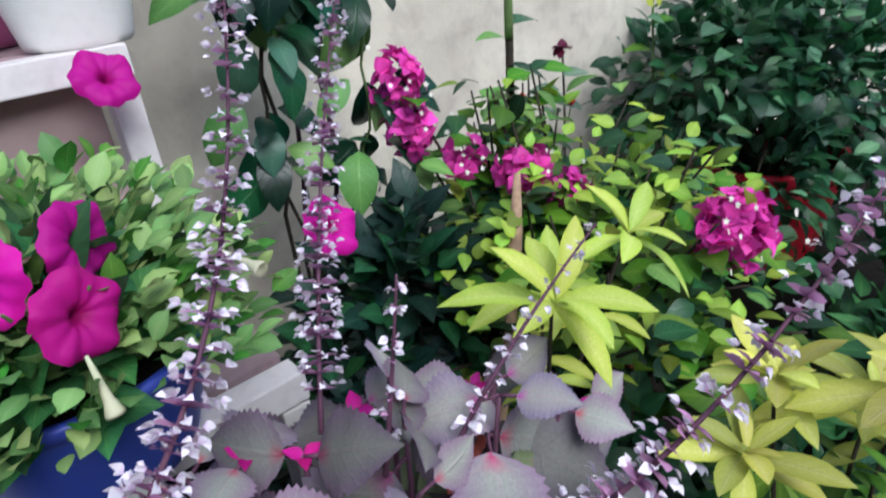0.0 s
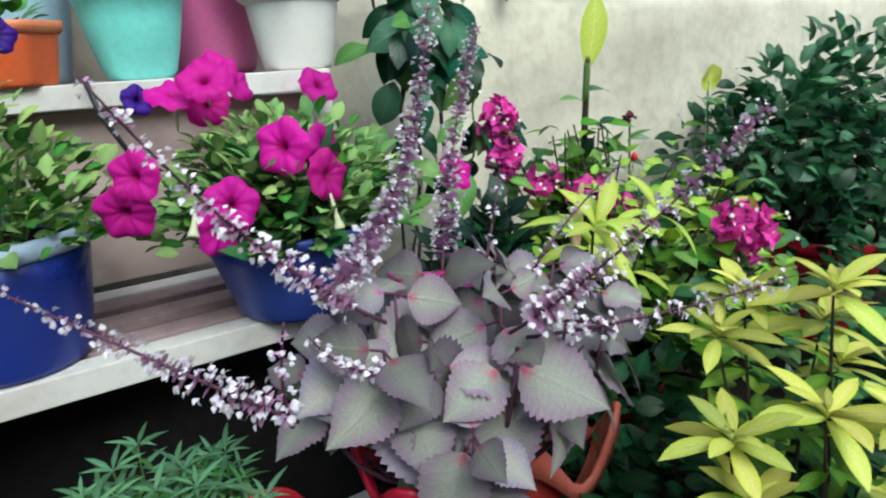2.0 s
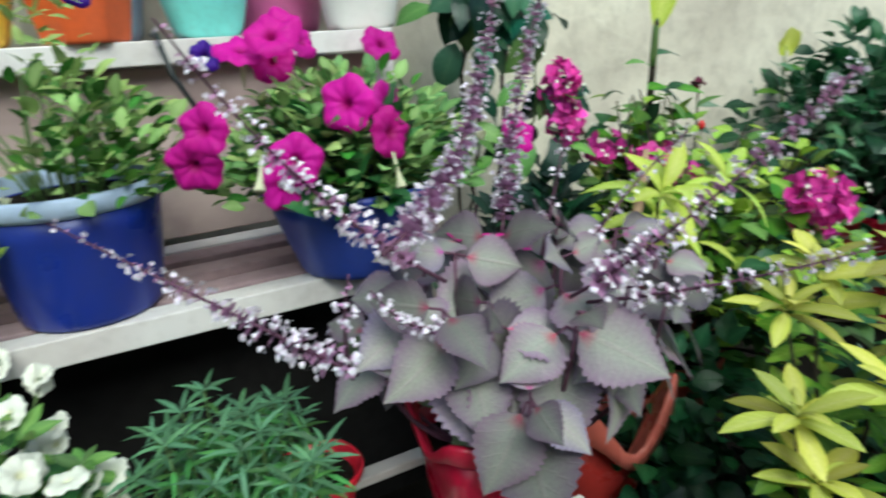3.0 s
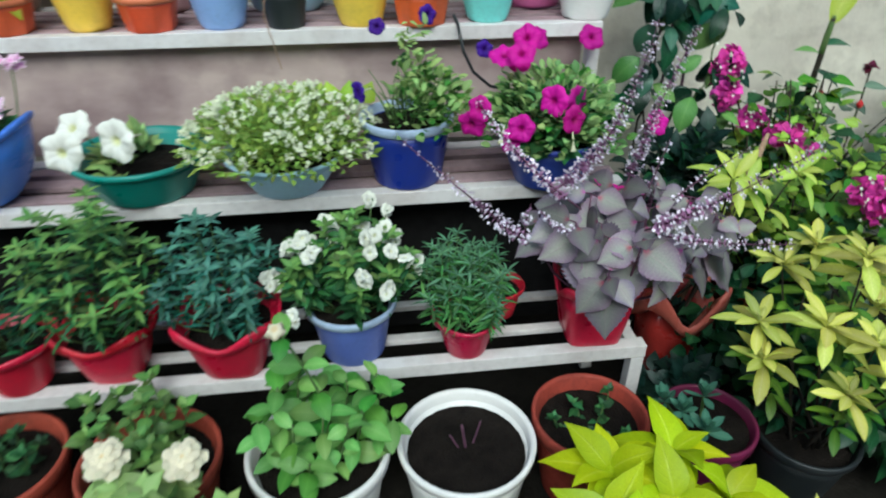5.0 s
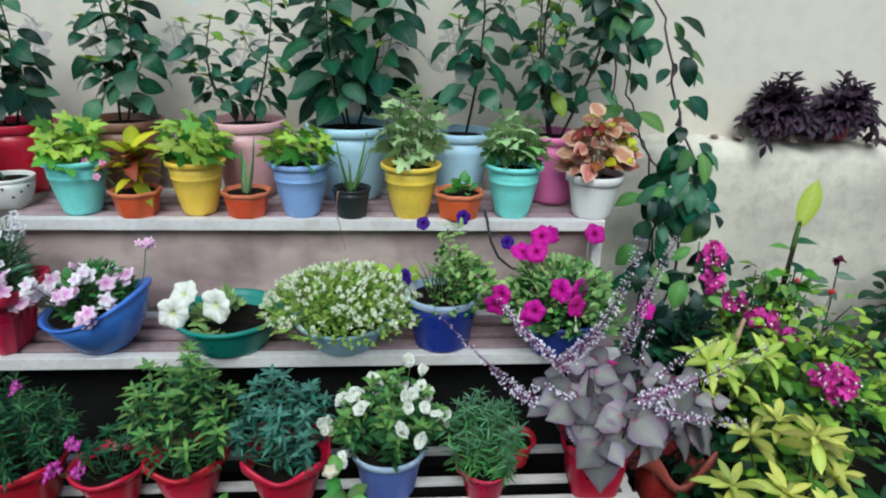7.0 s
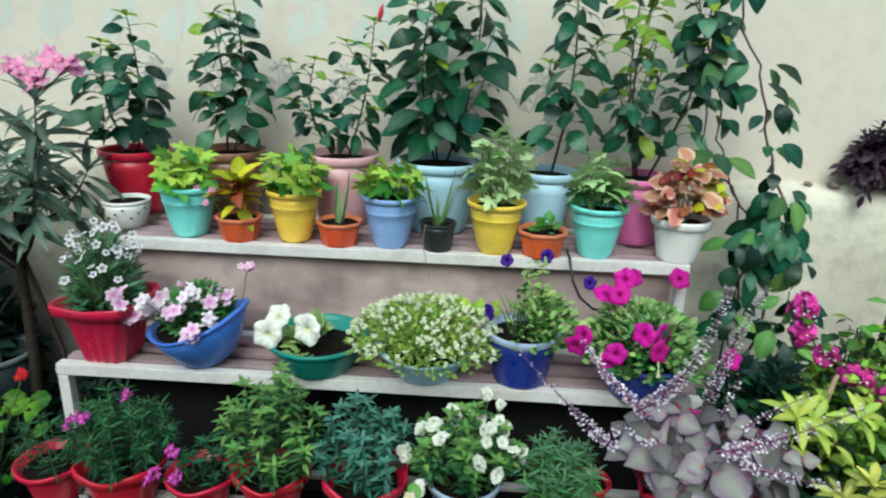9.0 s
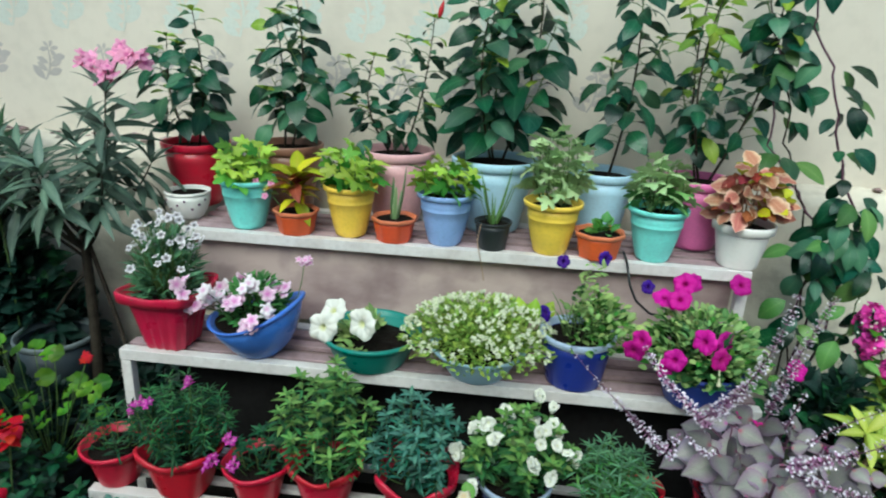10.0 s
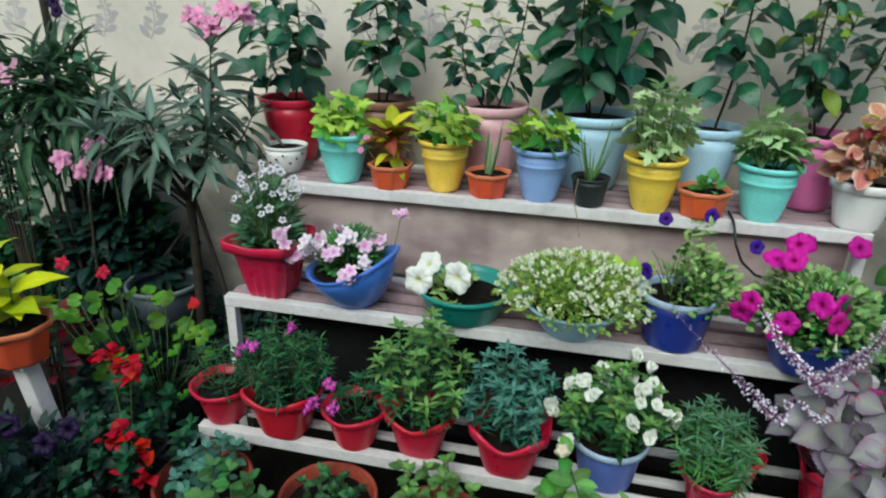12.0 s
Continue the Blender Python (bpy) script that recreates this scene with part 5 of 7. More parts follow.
ob, z = red_pot("plant_pot", -0.205, -0.305, 0.10, 0.075, "small red pot with dark soil behind the herb", "round", 0, None, 0.004)


# ---- the purple coleus with its flower spikes ----
def big_coleus():
    cx, cy = -0.030, -0.380
    ob = thing("potted_coleus", cx, cy, S3, "red square pot with large grey-purple coleus in flower", "potted plant", low)
    z = pot(ob, 0.168, 0.110, RED, "square", foot=0.74, rim=0.10, flare=1.06, raise_corner=0.044)
    o = Vector((cx, cy, S3))
    rng = random.Random(61)
    lines = []
    for s in range(23):
        a, q = 2.4 * s + rng.uniform(-0.3, 0.3), math.sqrt((s + 0.5) / 23)
        e = math.acos(min(1.0, q))
        n = Vector((q * math.cos(a), q * math.sin(a), math.sin(e)))
        tip = Vector((0.046 + 0.195 * n.x, -0.020 + 0.125 * n.y, 0.205 + 0.135 * n.z + rng.uniform(-0.03, 0.025)))
        root = Vector((rng.uniform(-0.03, 0.03), rng.uniform(-0.03, 0.03), z - 0.004))
        pts = bend(root, tip, (0.25 * (tip.x - root.x), 0.25 * (tip.y - root.y), -0.02), 6)
        lines.append((pts, [0.0034, 0.0032, 0.003, 0.0027, 0.0024, 0.002, 0.0016]))
        spin = rng.uniform(0, 3.14)
        for level, (back, length, fall) in enumerate(((0.0, 0.054, -0.10), (0.022, 0.084, -0.60), (0.055, 0.100, -0.85))):
            if level == 2 and (n.y > 0.35 or n.x < -0.85):
                continue
            c = tip - n * back - Vector((0, 0, 0.45 * back))
            for side in (0, 1):
                b = spin + 1.57 * level + 3.14 * side + rng.uniform(-0.35, 0.35)
                d = Vector((math.cos(b) + 0.75 * n.x, math.sin(b) + 0.75 * n.y - 0.25, 0)).normalized()
                d.z = fall + 0.25 * n.z + rng.uniform(-0.40, 0.35)
                size = length * rng.uniform(0.70, 1.16)
                if rng.random() < 0.10:
                    continue
                stalk = c + d.normalized() * 0.012
                # Low leaves on the left get the darker copy more often, as painted shade.
                green = rng.random() < (0.40 if n.x < 0.0 and level == 2 else 0.10)
                up = Vector((0.4 * n.x + rng.uniform(-0.4, 0.4), 0.3 * n.y - 0.85 + rng.uniform(-0.3, 0.3), 0.65))
                piece("leaf", "coleus_leaf", L_COLEUS, COLEUS_SHADE_GREEN if green else COLEUS_LEAF, ob, aim(stalk, d, up, size, rng.uniform(-0.6, 0.6)))
                lines.append(([c, stalk], 0.0014))
        if s % 5 == 1:
            for j in range(3):
                piece("leaf", "new_leaf", L_OVATE, PINK_LEAF, ob, aim(tip, (math.cos(a + 2.1 * j), math.sin(a + 2.1 * j) - 0.3, 0.6), (0, -0.3, 1), rng.uniform(0.014, 0.022)), "pink new leaf")
    tubes("stem_work", lines, STEM_PURPLE, ob, kind="stuff")
    spikes = (
        ((-0.100, -0.440, 0.590), (-0.210, -0.430, 0.670), (-0.297, -0.500, 0.812), 1.1, 0.7, 0.14),
        ((-0.190, -0.450, 0.530), (-0.300, -0.470, 0.635), (-0.430, -0.200, 0.655), 1.15, 1.15, 0.10),
        ((-0.200, -0.470, 0.540), (-0.215, -0.500, 0.590), (-0.210, -0.525, 0.650), 0.6, 0.5, 0.14),
        ((-0.160, -0.450, 0.630), (-0.020, -0.370, 0.660), (0.032, -0.320, 0.880), 1.6, 0.5, 0.10),
        ((0.010, -0.350, 0.580), (0.075, -0.265, 0.700), (0.160, -0.210, 0.845), 1.5, 0.5, 0.10),
        ((0.010, -0.470, 0.560), (0.030, -0.575, 0.640), (0.205, -0.580, 0.755), 1.2, 0.5, 0.14),
        ((0.030, -0.470, 0.550), (0.067, -0.595, 0.600), (0.165, -0.640, 0.628), 0.8, 0.5, 0.14),
        ((-0.090, -0.430, 0.540), (-0.150, -0.470, 0.560), (-0.185, -0.490, 0.620), 0.5, 0.5, 0.14),
        ((0.060, -0.420, 0.570), (0.100, -0.430, 0.640), (0.190, -0.430, 0.690), 0.5, 0.5, 0.14),
        ((0.020, -0.410, 0.580), (0.045, -0.400, 0.650), (0.055, -0.400, 0.700), 0.5, 0.5, 0.14),
    )
    for a, b, c, full, taper, first in spikes:
        a, b, c = (Vector(p) - o for p in (a, b, c))
        pts = [a.lerp(b, t) * (1 - t) + b.lerp(c, t) * t for t in [i / 12 for i in range(13)]]
        sp = part("flower_spike", mesh_of("flower_spike", *tube_arrays(pts, [0.0020 - 0.00011 * i for i in range(13)], 6)), STEM_PURPLE, ob, "mauve flower spike with small lilac-white florets")
        length = (a - b).length + (b - c).length
        petals, cups = [], []
        whorls = int(length / 0.0072)
        for w in range(whorls):
            t = min(1.0, first + (1 - first) * (w + rng.uniform(-0.8, 0.8)) / whorls)
            p, d = along(pts, t)
            side = d.cross(Vector((0, 0, 1)))
            side.normalize()
            other = d.cross(side)
            for j in range(6):
                ang = 1.05 * j + w * 0.5 + rng.uniform(-0.2, 0.2)
                out = side * math.cos(ang) + other * math.sin(ang)
                reach = rng.uniform(0.0060, 0.0125) * max(0.3, 1.2 + 0.15 * taper - 1.25 * taper * t) * min(1.2, full)
                if rng.random() < 0.62 * min(1.2, full) * (1.15 - taper * t):
                    cups.append(aim(p, out + 0.35 * d, d, 0.95 * reach, rng.uniform(-0.5, 0.5)))
                if rng.random() < 0.58 * full * (1.15 - taper * t):
                    q = p + (out + 0.3 * d) * reach * rng.uniform(0.70, 1.0)
                    for _ in range(2):
                        petals.append(aim(q, out + Vector([rng.uniform(-0.6, 0.6) for _ in range(3)]), d, rng.uniform(0.0050, 0.0078) * (1.12 - 0.4 * t), rng.uniform(-1, 1)))
        stuff("bloom", L_BRACT, petals, LILAC_PETAL, sp, "lilac-white florets")
        stuff("calyx_sleeve", L_OVAL, cups, CALYX, sp, "mauve calyces")


big_coleus()


# ---- right of the stand ----
def bracts(ob, at, size, n, rng, tall=1.0):
    poses = []
    for _ in range(n):
        v = Vector([rng.gauss(0, 1) for _ in range(3)]).normalized()
        p = Vector(at) + Vector((v.x * size[0], v.y * size[1], v.z * size[2])) * rng.uniform(0.5, 1.0)
        a = rng.uniform(0, 6.283)
        side = v.cross(Vector((math.cos(a), math.sin(a), 0.3)))
        for j in range(3):
            w = Matrix.Rotation(2.09 * j, 3, v) @ side
            poses.append(aim(p, w + v * 0.9, v, 0.020 * rng.uniform(0.8, 1.25)))
    c = stuff("bloom", L_BRACT, poses, BOUG_BRACT, ob, "magenta papery bracts")
    stars = [facing(Vector(at) + Vector([rng.gauss(0, 0.6) * s for s in size]) + Vector((0, -size[1] * 0.8, 0.004)), (rng.uniform(-0.5, 0.5), -1, 0.4), 0.0042, 0) for _ in range(max(4, n // 3))]
    stuff("floret", F_FIVE, stars, WHITE_SMALL, c)


def bougainvillea():
    ob = thing("potted_bougainvillea", 0.50, -0.10, 0.0, "bougainvillea with magenta bracts in a terracotta pot", "potted plant", floor_pots)
    z = pot(ob, 0.26, 0.22, TERRACOTTA, foot=0.66, rim=0.14)
    o = Vector((0.50, -0.10, 0.0))
    rng = random.Random(71)
    heads = (((0.386, 0.065, 0.690), (0.022, 0.022, 0.034), 26), ((0.392, 0.055, 0.620), (0.026, 0.024, 0.030), 26), ((0.434, 0.000, 0.578), (0.024, 0.020, 0.018), 16), ((0.495, -0.060, 0.552), (0.030, 0.024, 0.022), 22), ((0.540, -0.100, 0.522), (0.024, 0.024, 0.020), 16), ((0.522, -0.358, 0.540), (0.030, 0.028, 0.032), 38), ((0.48, -0.36, 0.562), (0.012, 0.012, 0.014), 6))
    tips = [Vector(h[0]) - o for h in heads]
    for _ in range(46):
        a, k = rng.uniform(0, 6.283), math.sqrt(rng.random())
        tips.append(Vector((0.04 + 0.34 * k * math.cos(a), -0.08 + 0.33 * k * math.sin(a), 0.56 - 0.16 * k * k + rng.uniform(-0.13, 0.03))))
    for _ in range(14):
        tips.append(Vector((rng.uniform(0.0, 0.18), rng.uniform(0.08, 0.20), rng.uniform(0.56, 0.69))))
    for _ in range(16):
        tips.append(Vector((rng.uniform(0.0, 0.26), rng.uniform(-0.16, 0.10), rng.uniform(0.45, 0.60))))
    count = 0
    for n, tip in enumerate(tips):
        pts = bend((0.05 * math.cos(n), 0.05 * math.sin(n), z - 0.004), tip, (0.1 * tip.x, 0.1 * tip.y, 0.05), 8)
        part("branch", mesh_of("branch", *tube_arrays(pts, [0.0040 - 0.0003 * i for i in range(9)], 5)), STEM_DARK, ob)
        for i in range(9):
            t = 0.36 + 0.64 * (i + rng.random()) / 9
            p, d = along(pts, t)
            a = 2.4 * i + n
            v = Vector((math.cos(a), math.sin(a) - 0.2, rng.uniform(-0.3, 0.5)))
            if count < 300 and n % 2 == 0:
                count += 1
                piece("leaf", "broad_leaf", L_BROAD, BOUG_LEAF, ob, aim(p + v * 0.012, v, (0, -0.3, 1), rng.uniform(0.035, 0.058), rng.uniform(-0.4, 0.4)))
    more = []
    for n, tip in enumerate(tips):
        for _ in range(17):
            p = tip * rng.uniform(0.62, 1.0) + Vector([rng.uniform(-0.05, 0.05) for _ in range(3)])
            more.append(aim(p, (rng.uniform(-1, 1), rng.uniform(-1.2, 0.8), rng.uniform(-0.4, 0.5)), (0, -0.3, 1), rng.uniform(0.03, 0.055), rng.uniform(-0.4, 0.4)))
    stuff("foliage", L_OVATE, more[::4], SPRAY_LEAF, ob)
    stuff("foliage", L_OVATE, more[2::4], HERB_YELLOW, ob)
    # Every fourth leaf in dark green imitates shaded gaps in the crown.
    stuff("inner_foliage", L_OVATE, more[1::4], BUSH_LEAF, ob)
    fresh = []
    for _ in range(250):
        a, k = rng.uniform(0, 6.283), math.sqrt(rng.random())
        p = Vector((0.05 + 0.26 * k * math.cos(a), -0.04 + 0.24 * k * math.sin(a), 0.585 - 0.13 * k * k + rng.uniform(-0.09, 0.04)))
        fresh.append(aim(p, (rng.uniform(-1, 1), rng.uniform(-1.2, 0.5), rng.uniform(-0.2, 0.7)), (0, -0.4, 1), rng.uniform(0.022, 0.038), rng.uniform(-0.5, 0.5)))
    stuff("young_foliage", L_OVATE, fresh, SPRAY_LEAF, ob, "pale yellow-green young leaves")
    for at, size, n in heads:
        bracts(ob, Vector(at) - o, tuple(1.25 * v for v in size), int(1.8 * n), rng)


bougainvillea()


def shrub(name, x, y, tips, label, material, shape, key, leaf, per, pot_args, seed, stem=STEM_GREEN, thick=0.004, lean=0.6, older=None):
    """A shrub in a pot on the ground whose shoots end in rosettes of leaves."""
    ob = thing(name, x, y, 0.0, label, "potted plant", floor_pots)
    z = pot(ob, *pot_args[0], **pot_args[1])
    rng = random.Random(seed)
    for n, tip in enumerate(tips):
        t = Vector(tip) - Vector((x, y, 0))
        pts = bend((0.03 * math.cos(2.4 * n), 0.03 * math.sin(2.4 * n), z - 0.004), t, (0.15 * t.x, 0.15 * t.y, 0.0), 7)
        part("branch", mesh_of("branch", *tube_arrays(pts, [thick * (1 - 0.09 * i) for i in range(8)], 5)), stem, ob)
        rosette(ob, t, per, leaf * rng.uniform(0.85, 1.1), shape, key, material, rng, (lean * t.x / (abs(t.x) + 0.2), lean * (t.y / (abs(t.y) + 0.2) - 0.5), 1), 0.6, -0.15)
        p, d = along(pts, 0.78)
        rosette(ob, p, per // 2, leaf * 0.8, shape, key, older or material, rng, (0.2, -0.3, 1), 0.3, -0.2)
        if older:
            rosette(ob, t + Vector((0, 0, 0.006)), 5, leaf * 0.45, shape, key, material, rng, (0, -0.1, 1), 1.3, 0.9)
            p, d = along(pts, 0.60)
            rosette(ob, p, 5, leaf * 0.75, shape, key, older, rng, (-0.2, -0.3, 1), 0.3, -0.2)
    return ob, z


rng = random.Random(72)
golden = [(0.251, -0.516, 0.500), (0.195, -0.580, 0.425), (0.337, -0.585, 0.551), (0.212, -0.600, 0.355), (0.310, -0.505, 0.530), (0.285, -0.620, 0.440), (0.390, -0.550, 0.490), (0.350, -0.660, 0.430), (0.420, -0.560, 0.430), (0.400, -0.700, 0.390), (0.310, -0.690, 0.350)]
shrub("potted_duranta", 0.37, -0.58, golden, "golden-leaved duranta shrub in a dark pot", DURANTA_LEAF, leaf_shape(8, elliptic(0.155, 0.60), 0.2, 0.34), "long_oval_leaf", 0.078, 11, ((0.20, 0.15, BLACK), {}), 73, STEM_DARK, 0.004, 0.35, DURANTA_OLD)
lime = [(0.195, -0.385, 0.605), (0.345, -0.340, 0.590), (0.275, -0.300, 0.545)]
# The rim's paler material paints the sky reflection on the flared lip.
ob, z = shrub("potted_lime_shrub", 0.200, -0.270, lime, "bright lime-green leafy shrub in a flared red-brown pot", LIME_LEAF, leaf_shape(8, elliptic(0.155, 0.58), 0.2, 0.40, 0.03, 0.04), "toothed_lime_leaf", 0.078, 9, ((0.215, 0.245, RED_BROWN, "rounded"), {"flare": 1.24, "raise_corner": 0.090, "foot": 0.50, "fill": 0.86, "rim": 0.11, "rim_mat": SKY_LIT_RIM}), 74, STEM_DARK)
# Leaves coloured near-black put the shade inside the pot.
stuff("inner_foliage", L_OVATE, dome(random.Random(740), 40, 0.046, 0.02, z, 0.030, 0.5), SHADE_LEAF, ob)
part("dry_stalk", mesh_of("dry_stalk", *tube_arrays(bend((0.04, 0.04, z), (0.193, 0.118, 0.60), (0.01, 0, 0), 6), [0.006, 0.006, 0.006, 0.007, 0.008, 0.009, 0.004], 7)), STEM_TAN, ob, "dry brown cut stalk")


def seedling():
    ob = thing("rubber_plant_seedling", 0.60, 0.13, 0.0, "single-stemmed young plant with one yellow-green leaf", "plant", floor_pots)
    z = pot(ob, 0.16, 0.15, BLACK, foot=0.72, rim=0.1)
    pts = bend((0, 0, z - 0.004), (0.035, -0.035, 0.785), (0.015, 0, 0), 8)
    part("stem", mesh_of("stem", *tube_arrays(pts, [0.0105 - 0.0005 * i for i in range(9)], 8)), STEM_DARK, ob)
    part("shoot", mesh_of("shoot", *tube_arrays(bend((0.033, -0.033, 0.70), (0.0352, -0.0352, 0.79), (0, 0, 0), 4), [0.0072, 0.0075, 0.0075, 0.007, 0.005], 8)), STEM_GREEN, ob, "green young shoot")
    piece("leaf", "big_leaf", leaf_shape(9, elliptic(0.19, 0.55), 0.2, 0.1), LIME_LEAF, ob, aim((0.035, -0.035, 0.765), (0.12, -0.1, 1), (-0.4, -1, 0), 0.150), "upright yellow-green leaf")
    for k, (a, e, s, h) in enumerate(((0.3, 0.25, 0.085, 0.72), (3.0, 0.5, 0.07, 0.70), (-0.5, -0.2, 0.075, 0.66), (2.4, 0.1, 0.05, 0.62))):
        piece("leaf", "spear_leaf", L_SPEAR, BROAD_LEAF if k % 2 else HIB_LEAF, ob, aim((0.03, -0.03, h), (math.cos(a), math.sin(a) - 0.3, e), (0, -0.3, 1), s))


seedling()

ob = thing("red_flower_plant", 0.79, 0.16, 0.0, "thin plant with one dark red flower and red buds", "plant", floor_pots)
z = pot(ob, 0.16, 0.14, TERRACOTTA, foot=0.7, rim=0.12)
rng = random.Random(76)
part("stem", mesh_of("stem", *tube_arrays(bend((0, 0, z - 0.004), (0.03, -0.01, 0.64), (0.02, 0, 0), 7), 0.0024, 5)), STEM_DARK, ob)
DARK_RED = petal_mat("dark_red_petal", (0.10, 0.006, 0.03), (0.05, 0.0, 0.01), island=True)
stuff("flower", L_BRACT, [aim((0.03, -0.01, 0.645), (rng.uniform(-1, 1), rng.uniform(-1, 1), rng.uniform(-0.6, 0.8)), (0, 0, 1), 0.022) for _ in range(16)], DARK_RED, ob, "dark red double flower")
for k in range(14):
    a = 2.4 * k
    piece("leaf", "ovate_leaf", L_OVATE, OLEANDER_LEAF if k < 5 else BOUG_LEAF, ob, aim((0.02 - 0.012 * k, -0.02, 0.60 - 0.022 * k), (math.cos(a), math.sin(a) - 0.3, 0.2), (0, -0.3, 1), 0.065))
for p in ((-0.10, -0.03, 0.575), (-0.005, -0.06, 0.555)):
    part("bud", lathe("bud", [(0.001, 0), (0.007, 0.006), (0.008, 0.014), (0.002, 0.022)], seg=10), BUD_RED, ob, "small red bud", Matrix.Translation(p))
    tubes("stem", [(bend((0.01, -0.01, 0.40), (p[0], p[1], p[2] + 0.004)), 0.0012)], STEM_GREEN, ob)


def climbing_vine():
    ob = thing("climbing_vine", 0.22, 0.20, 0.0, "climbing vine with glossy oval leaves on twisted stems", "plant")
    rng = random.Random(77)
    o = Vector((0.22, 0.20, 0.0))
    strands = (
        (((0.21, 0.20, 0.0), (0.27, 0.19, 0.45), (0.28, 0.18, 0.67), (0.265, 0.18, 0.88), (0.177, 0.19, 0.99), (0.085, 0.20, 1.11), (0.077, 0.21, 1.27), (0.064, 0.22, 1.48), (0.05, 0.24, 1.75)), 0.0040, 27, STEM_PURPLE),
        (((0.25, 0.18, 0.0), (0.31, 0.17, 0.45), (0.33, 0.16, 0.70), (0.315, 0.16, 0.96), (0.255, 0.18, 1.107), (0.205, 0.19, 1.30), (0.128, 0.20, 1.44), (0.11, 0.22, 1.78)), 0.0044, 54, STEM_PURPLE),
        (((0.22, 0.21, 0.0), (0.25, 0.20, 0.50), (0.26, 0.19, 0.75), (0.20, 0.19, 0.95), (0.125, 0.20, 1.12), (0.11, 0.21, 1.30), (0.03, 0.22, 1.43), (0.01, 0.24, 1.72)), 0.0034, 27, STEM_DARK),
        (((0.26, 0.16, 0.0), (0.34, 0.12, 0.45), (0.355, 0.11, 0.62), (0.385, 0.12, 0.80)), 0.0032, 30, STEM_GREEN),
        (((0.24, 0.17, 0.0), (0.24, 0.15, 0.45), (0.22, 0.14, 0.68), (0.26, 0.14, 0.84), (0.30, 0.15, 0.95)), 0.0032, 32, STEM_DARK),
    )
    for s, (knots, thick, count, bark) in enumerate(strands):
        kn = [Vector(k) - o for k in knots]
        pts = []
        for i in range(len(kn) - 1):
            for j in range(4):
                u = j / 4
                u = u * u * (3 - 2 * u)
                wob = Vector((0.008 * math.sin(2.1 * (4 * i + j) + s), 0.006 * math.cos(1.7 * (4 * i + j)), 0))
                pts.append(kn[i].lerp(kn[i + 1], u if i % 2 else j / 4) + (wob if i else Vector()))
        pts.append(kn[-1])
        part("stem", mesh_of("stem", *tube_arrays(pts, [thick * (1 - 0.5 * i / len(pts)) for i in range(len(pts))], 6)), bark, ob)
        node = 0.0
        for i in range(count):
            if i % 3 == 0:
                node = 0.30 + 0.70 * rng.random()
            p, d = along(pts, node + rng.uniform(-0.02, 0.02))
            a = rng.uniform(0, 6.283)
            v = Vector((1.1 * math.cos(a), math.sin(a) * 0.7 - 0.5, rng.uniform(-1.6, 0.0)))
            mat = (HIB_LEAF, HIB_LEAF, VINE_LEAF, HIB_LEAF, HIB_PALE)[rng.randrange(5)]
            q = p + Vector((math.cos(a), min(math.sin(a), 0.2), 0.3)) * rng.uniform(0.012, 0.040)
            broad = i % 2 == 0
            piece("leaf", "broad_oval_leaf" if broad else "oval_leaf", L_DROOP if broad else L_ELLIPSE, mat, ob, aim(q, v, (0.3 * math.cos(a), -0.9, 0.6), rng.uniform(0.055, 0.095), rng.uniform(-0.5, 0.5)))


climbing_vine()


def leafy_bush(name, x, y, r, h, z0, n, label, material, shape, size, seed, pot_args=None, lumps=9, accent=None):
    """A dense bush of clumps round a short branched trunk."""
    ob = thing(name, x, y, 0.0, label, "shrub", "")
    z = pot(ob, *pot_args[0], **pot_args[1]) if pot_args else 0.0
    rng = random.Random(seed)
    centres = []
    for k in range(lumps):
        a, q = 2.4 * k, math.sqrt((k + 0.5) / lumps)
        c = Vector((r[0] * 0.72 * q * math.cos(a), r[1] * 0.72 * q * math.sin(a), z0 + h * (0.75 - 0.55 * q + rng.uniform(-0.12, 0.12))))
        centres.append(c)
        pts = bend((0.03 * math.cos(a), 0.03 * math.sin(a), z - 0.004), c, (0, 0, 0.05), 6)
        part("branch", mesh_of("branch", *tube_arrays(pts, [0.009 - 0.0011 * i for i in range(7)], 6)), STEM_DARK, ob)
    poses = []
    for k in range(n):
        c = centres[k % lumps]
        v = Vector([rng.gauss(0, 1) for _ in range(3)]).normalized()
        p = c + Vector((v.x * r[0] * 0.42, v.y * r[1] * 0.42, v.z * h * 0.30)) * rng.uniform(0.45, 1.08)
        poses.append(aim(p, v + Vector((rng.uniform(-0.5, 0.5), rng.uniform(-0.8, 0.3), rng.uniform(-0.4, 0.5))), (0, -0.4, 1), size * rng.uniform(0.6, 1.2), rng.uniform(-0.6, 0.6)))
    if accent:
        stuff("young_foliage", shape, poses[::6], accent, ob)
        poses = [m for k, m in enumerate(poses) if k % 6]
    stuff("foliage", shape, poses, material, ob)
    return ob


leafy_bush("garden_bush", 1.42, 0.02, (0.50, 0.34), 0.62, 0.25, 2400, "large dark green bush in a red pot by the wall", BUSH_LEAF, L_ELLIPSE, 0.062, 81, ((0.36, 0.30, RED), {}), 14, MINT_LEAF)
ob = thing("round_leaf_sprig", 1.00, 0.10, 0.0, "thin sprig with one round yellow-green leaf", "plant")
part("stem", mesh_of("stem", *tube_arrays(bend((0, 0, -0.02), (0.016, -0.005, 0.72), (0.03, 0, 0), 6), 0.0025, 6)), STEM_GREEN, ob)
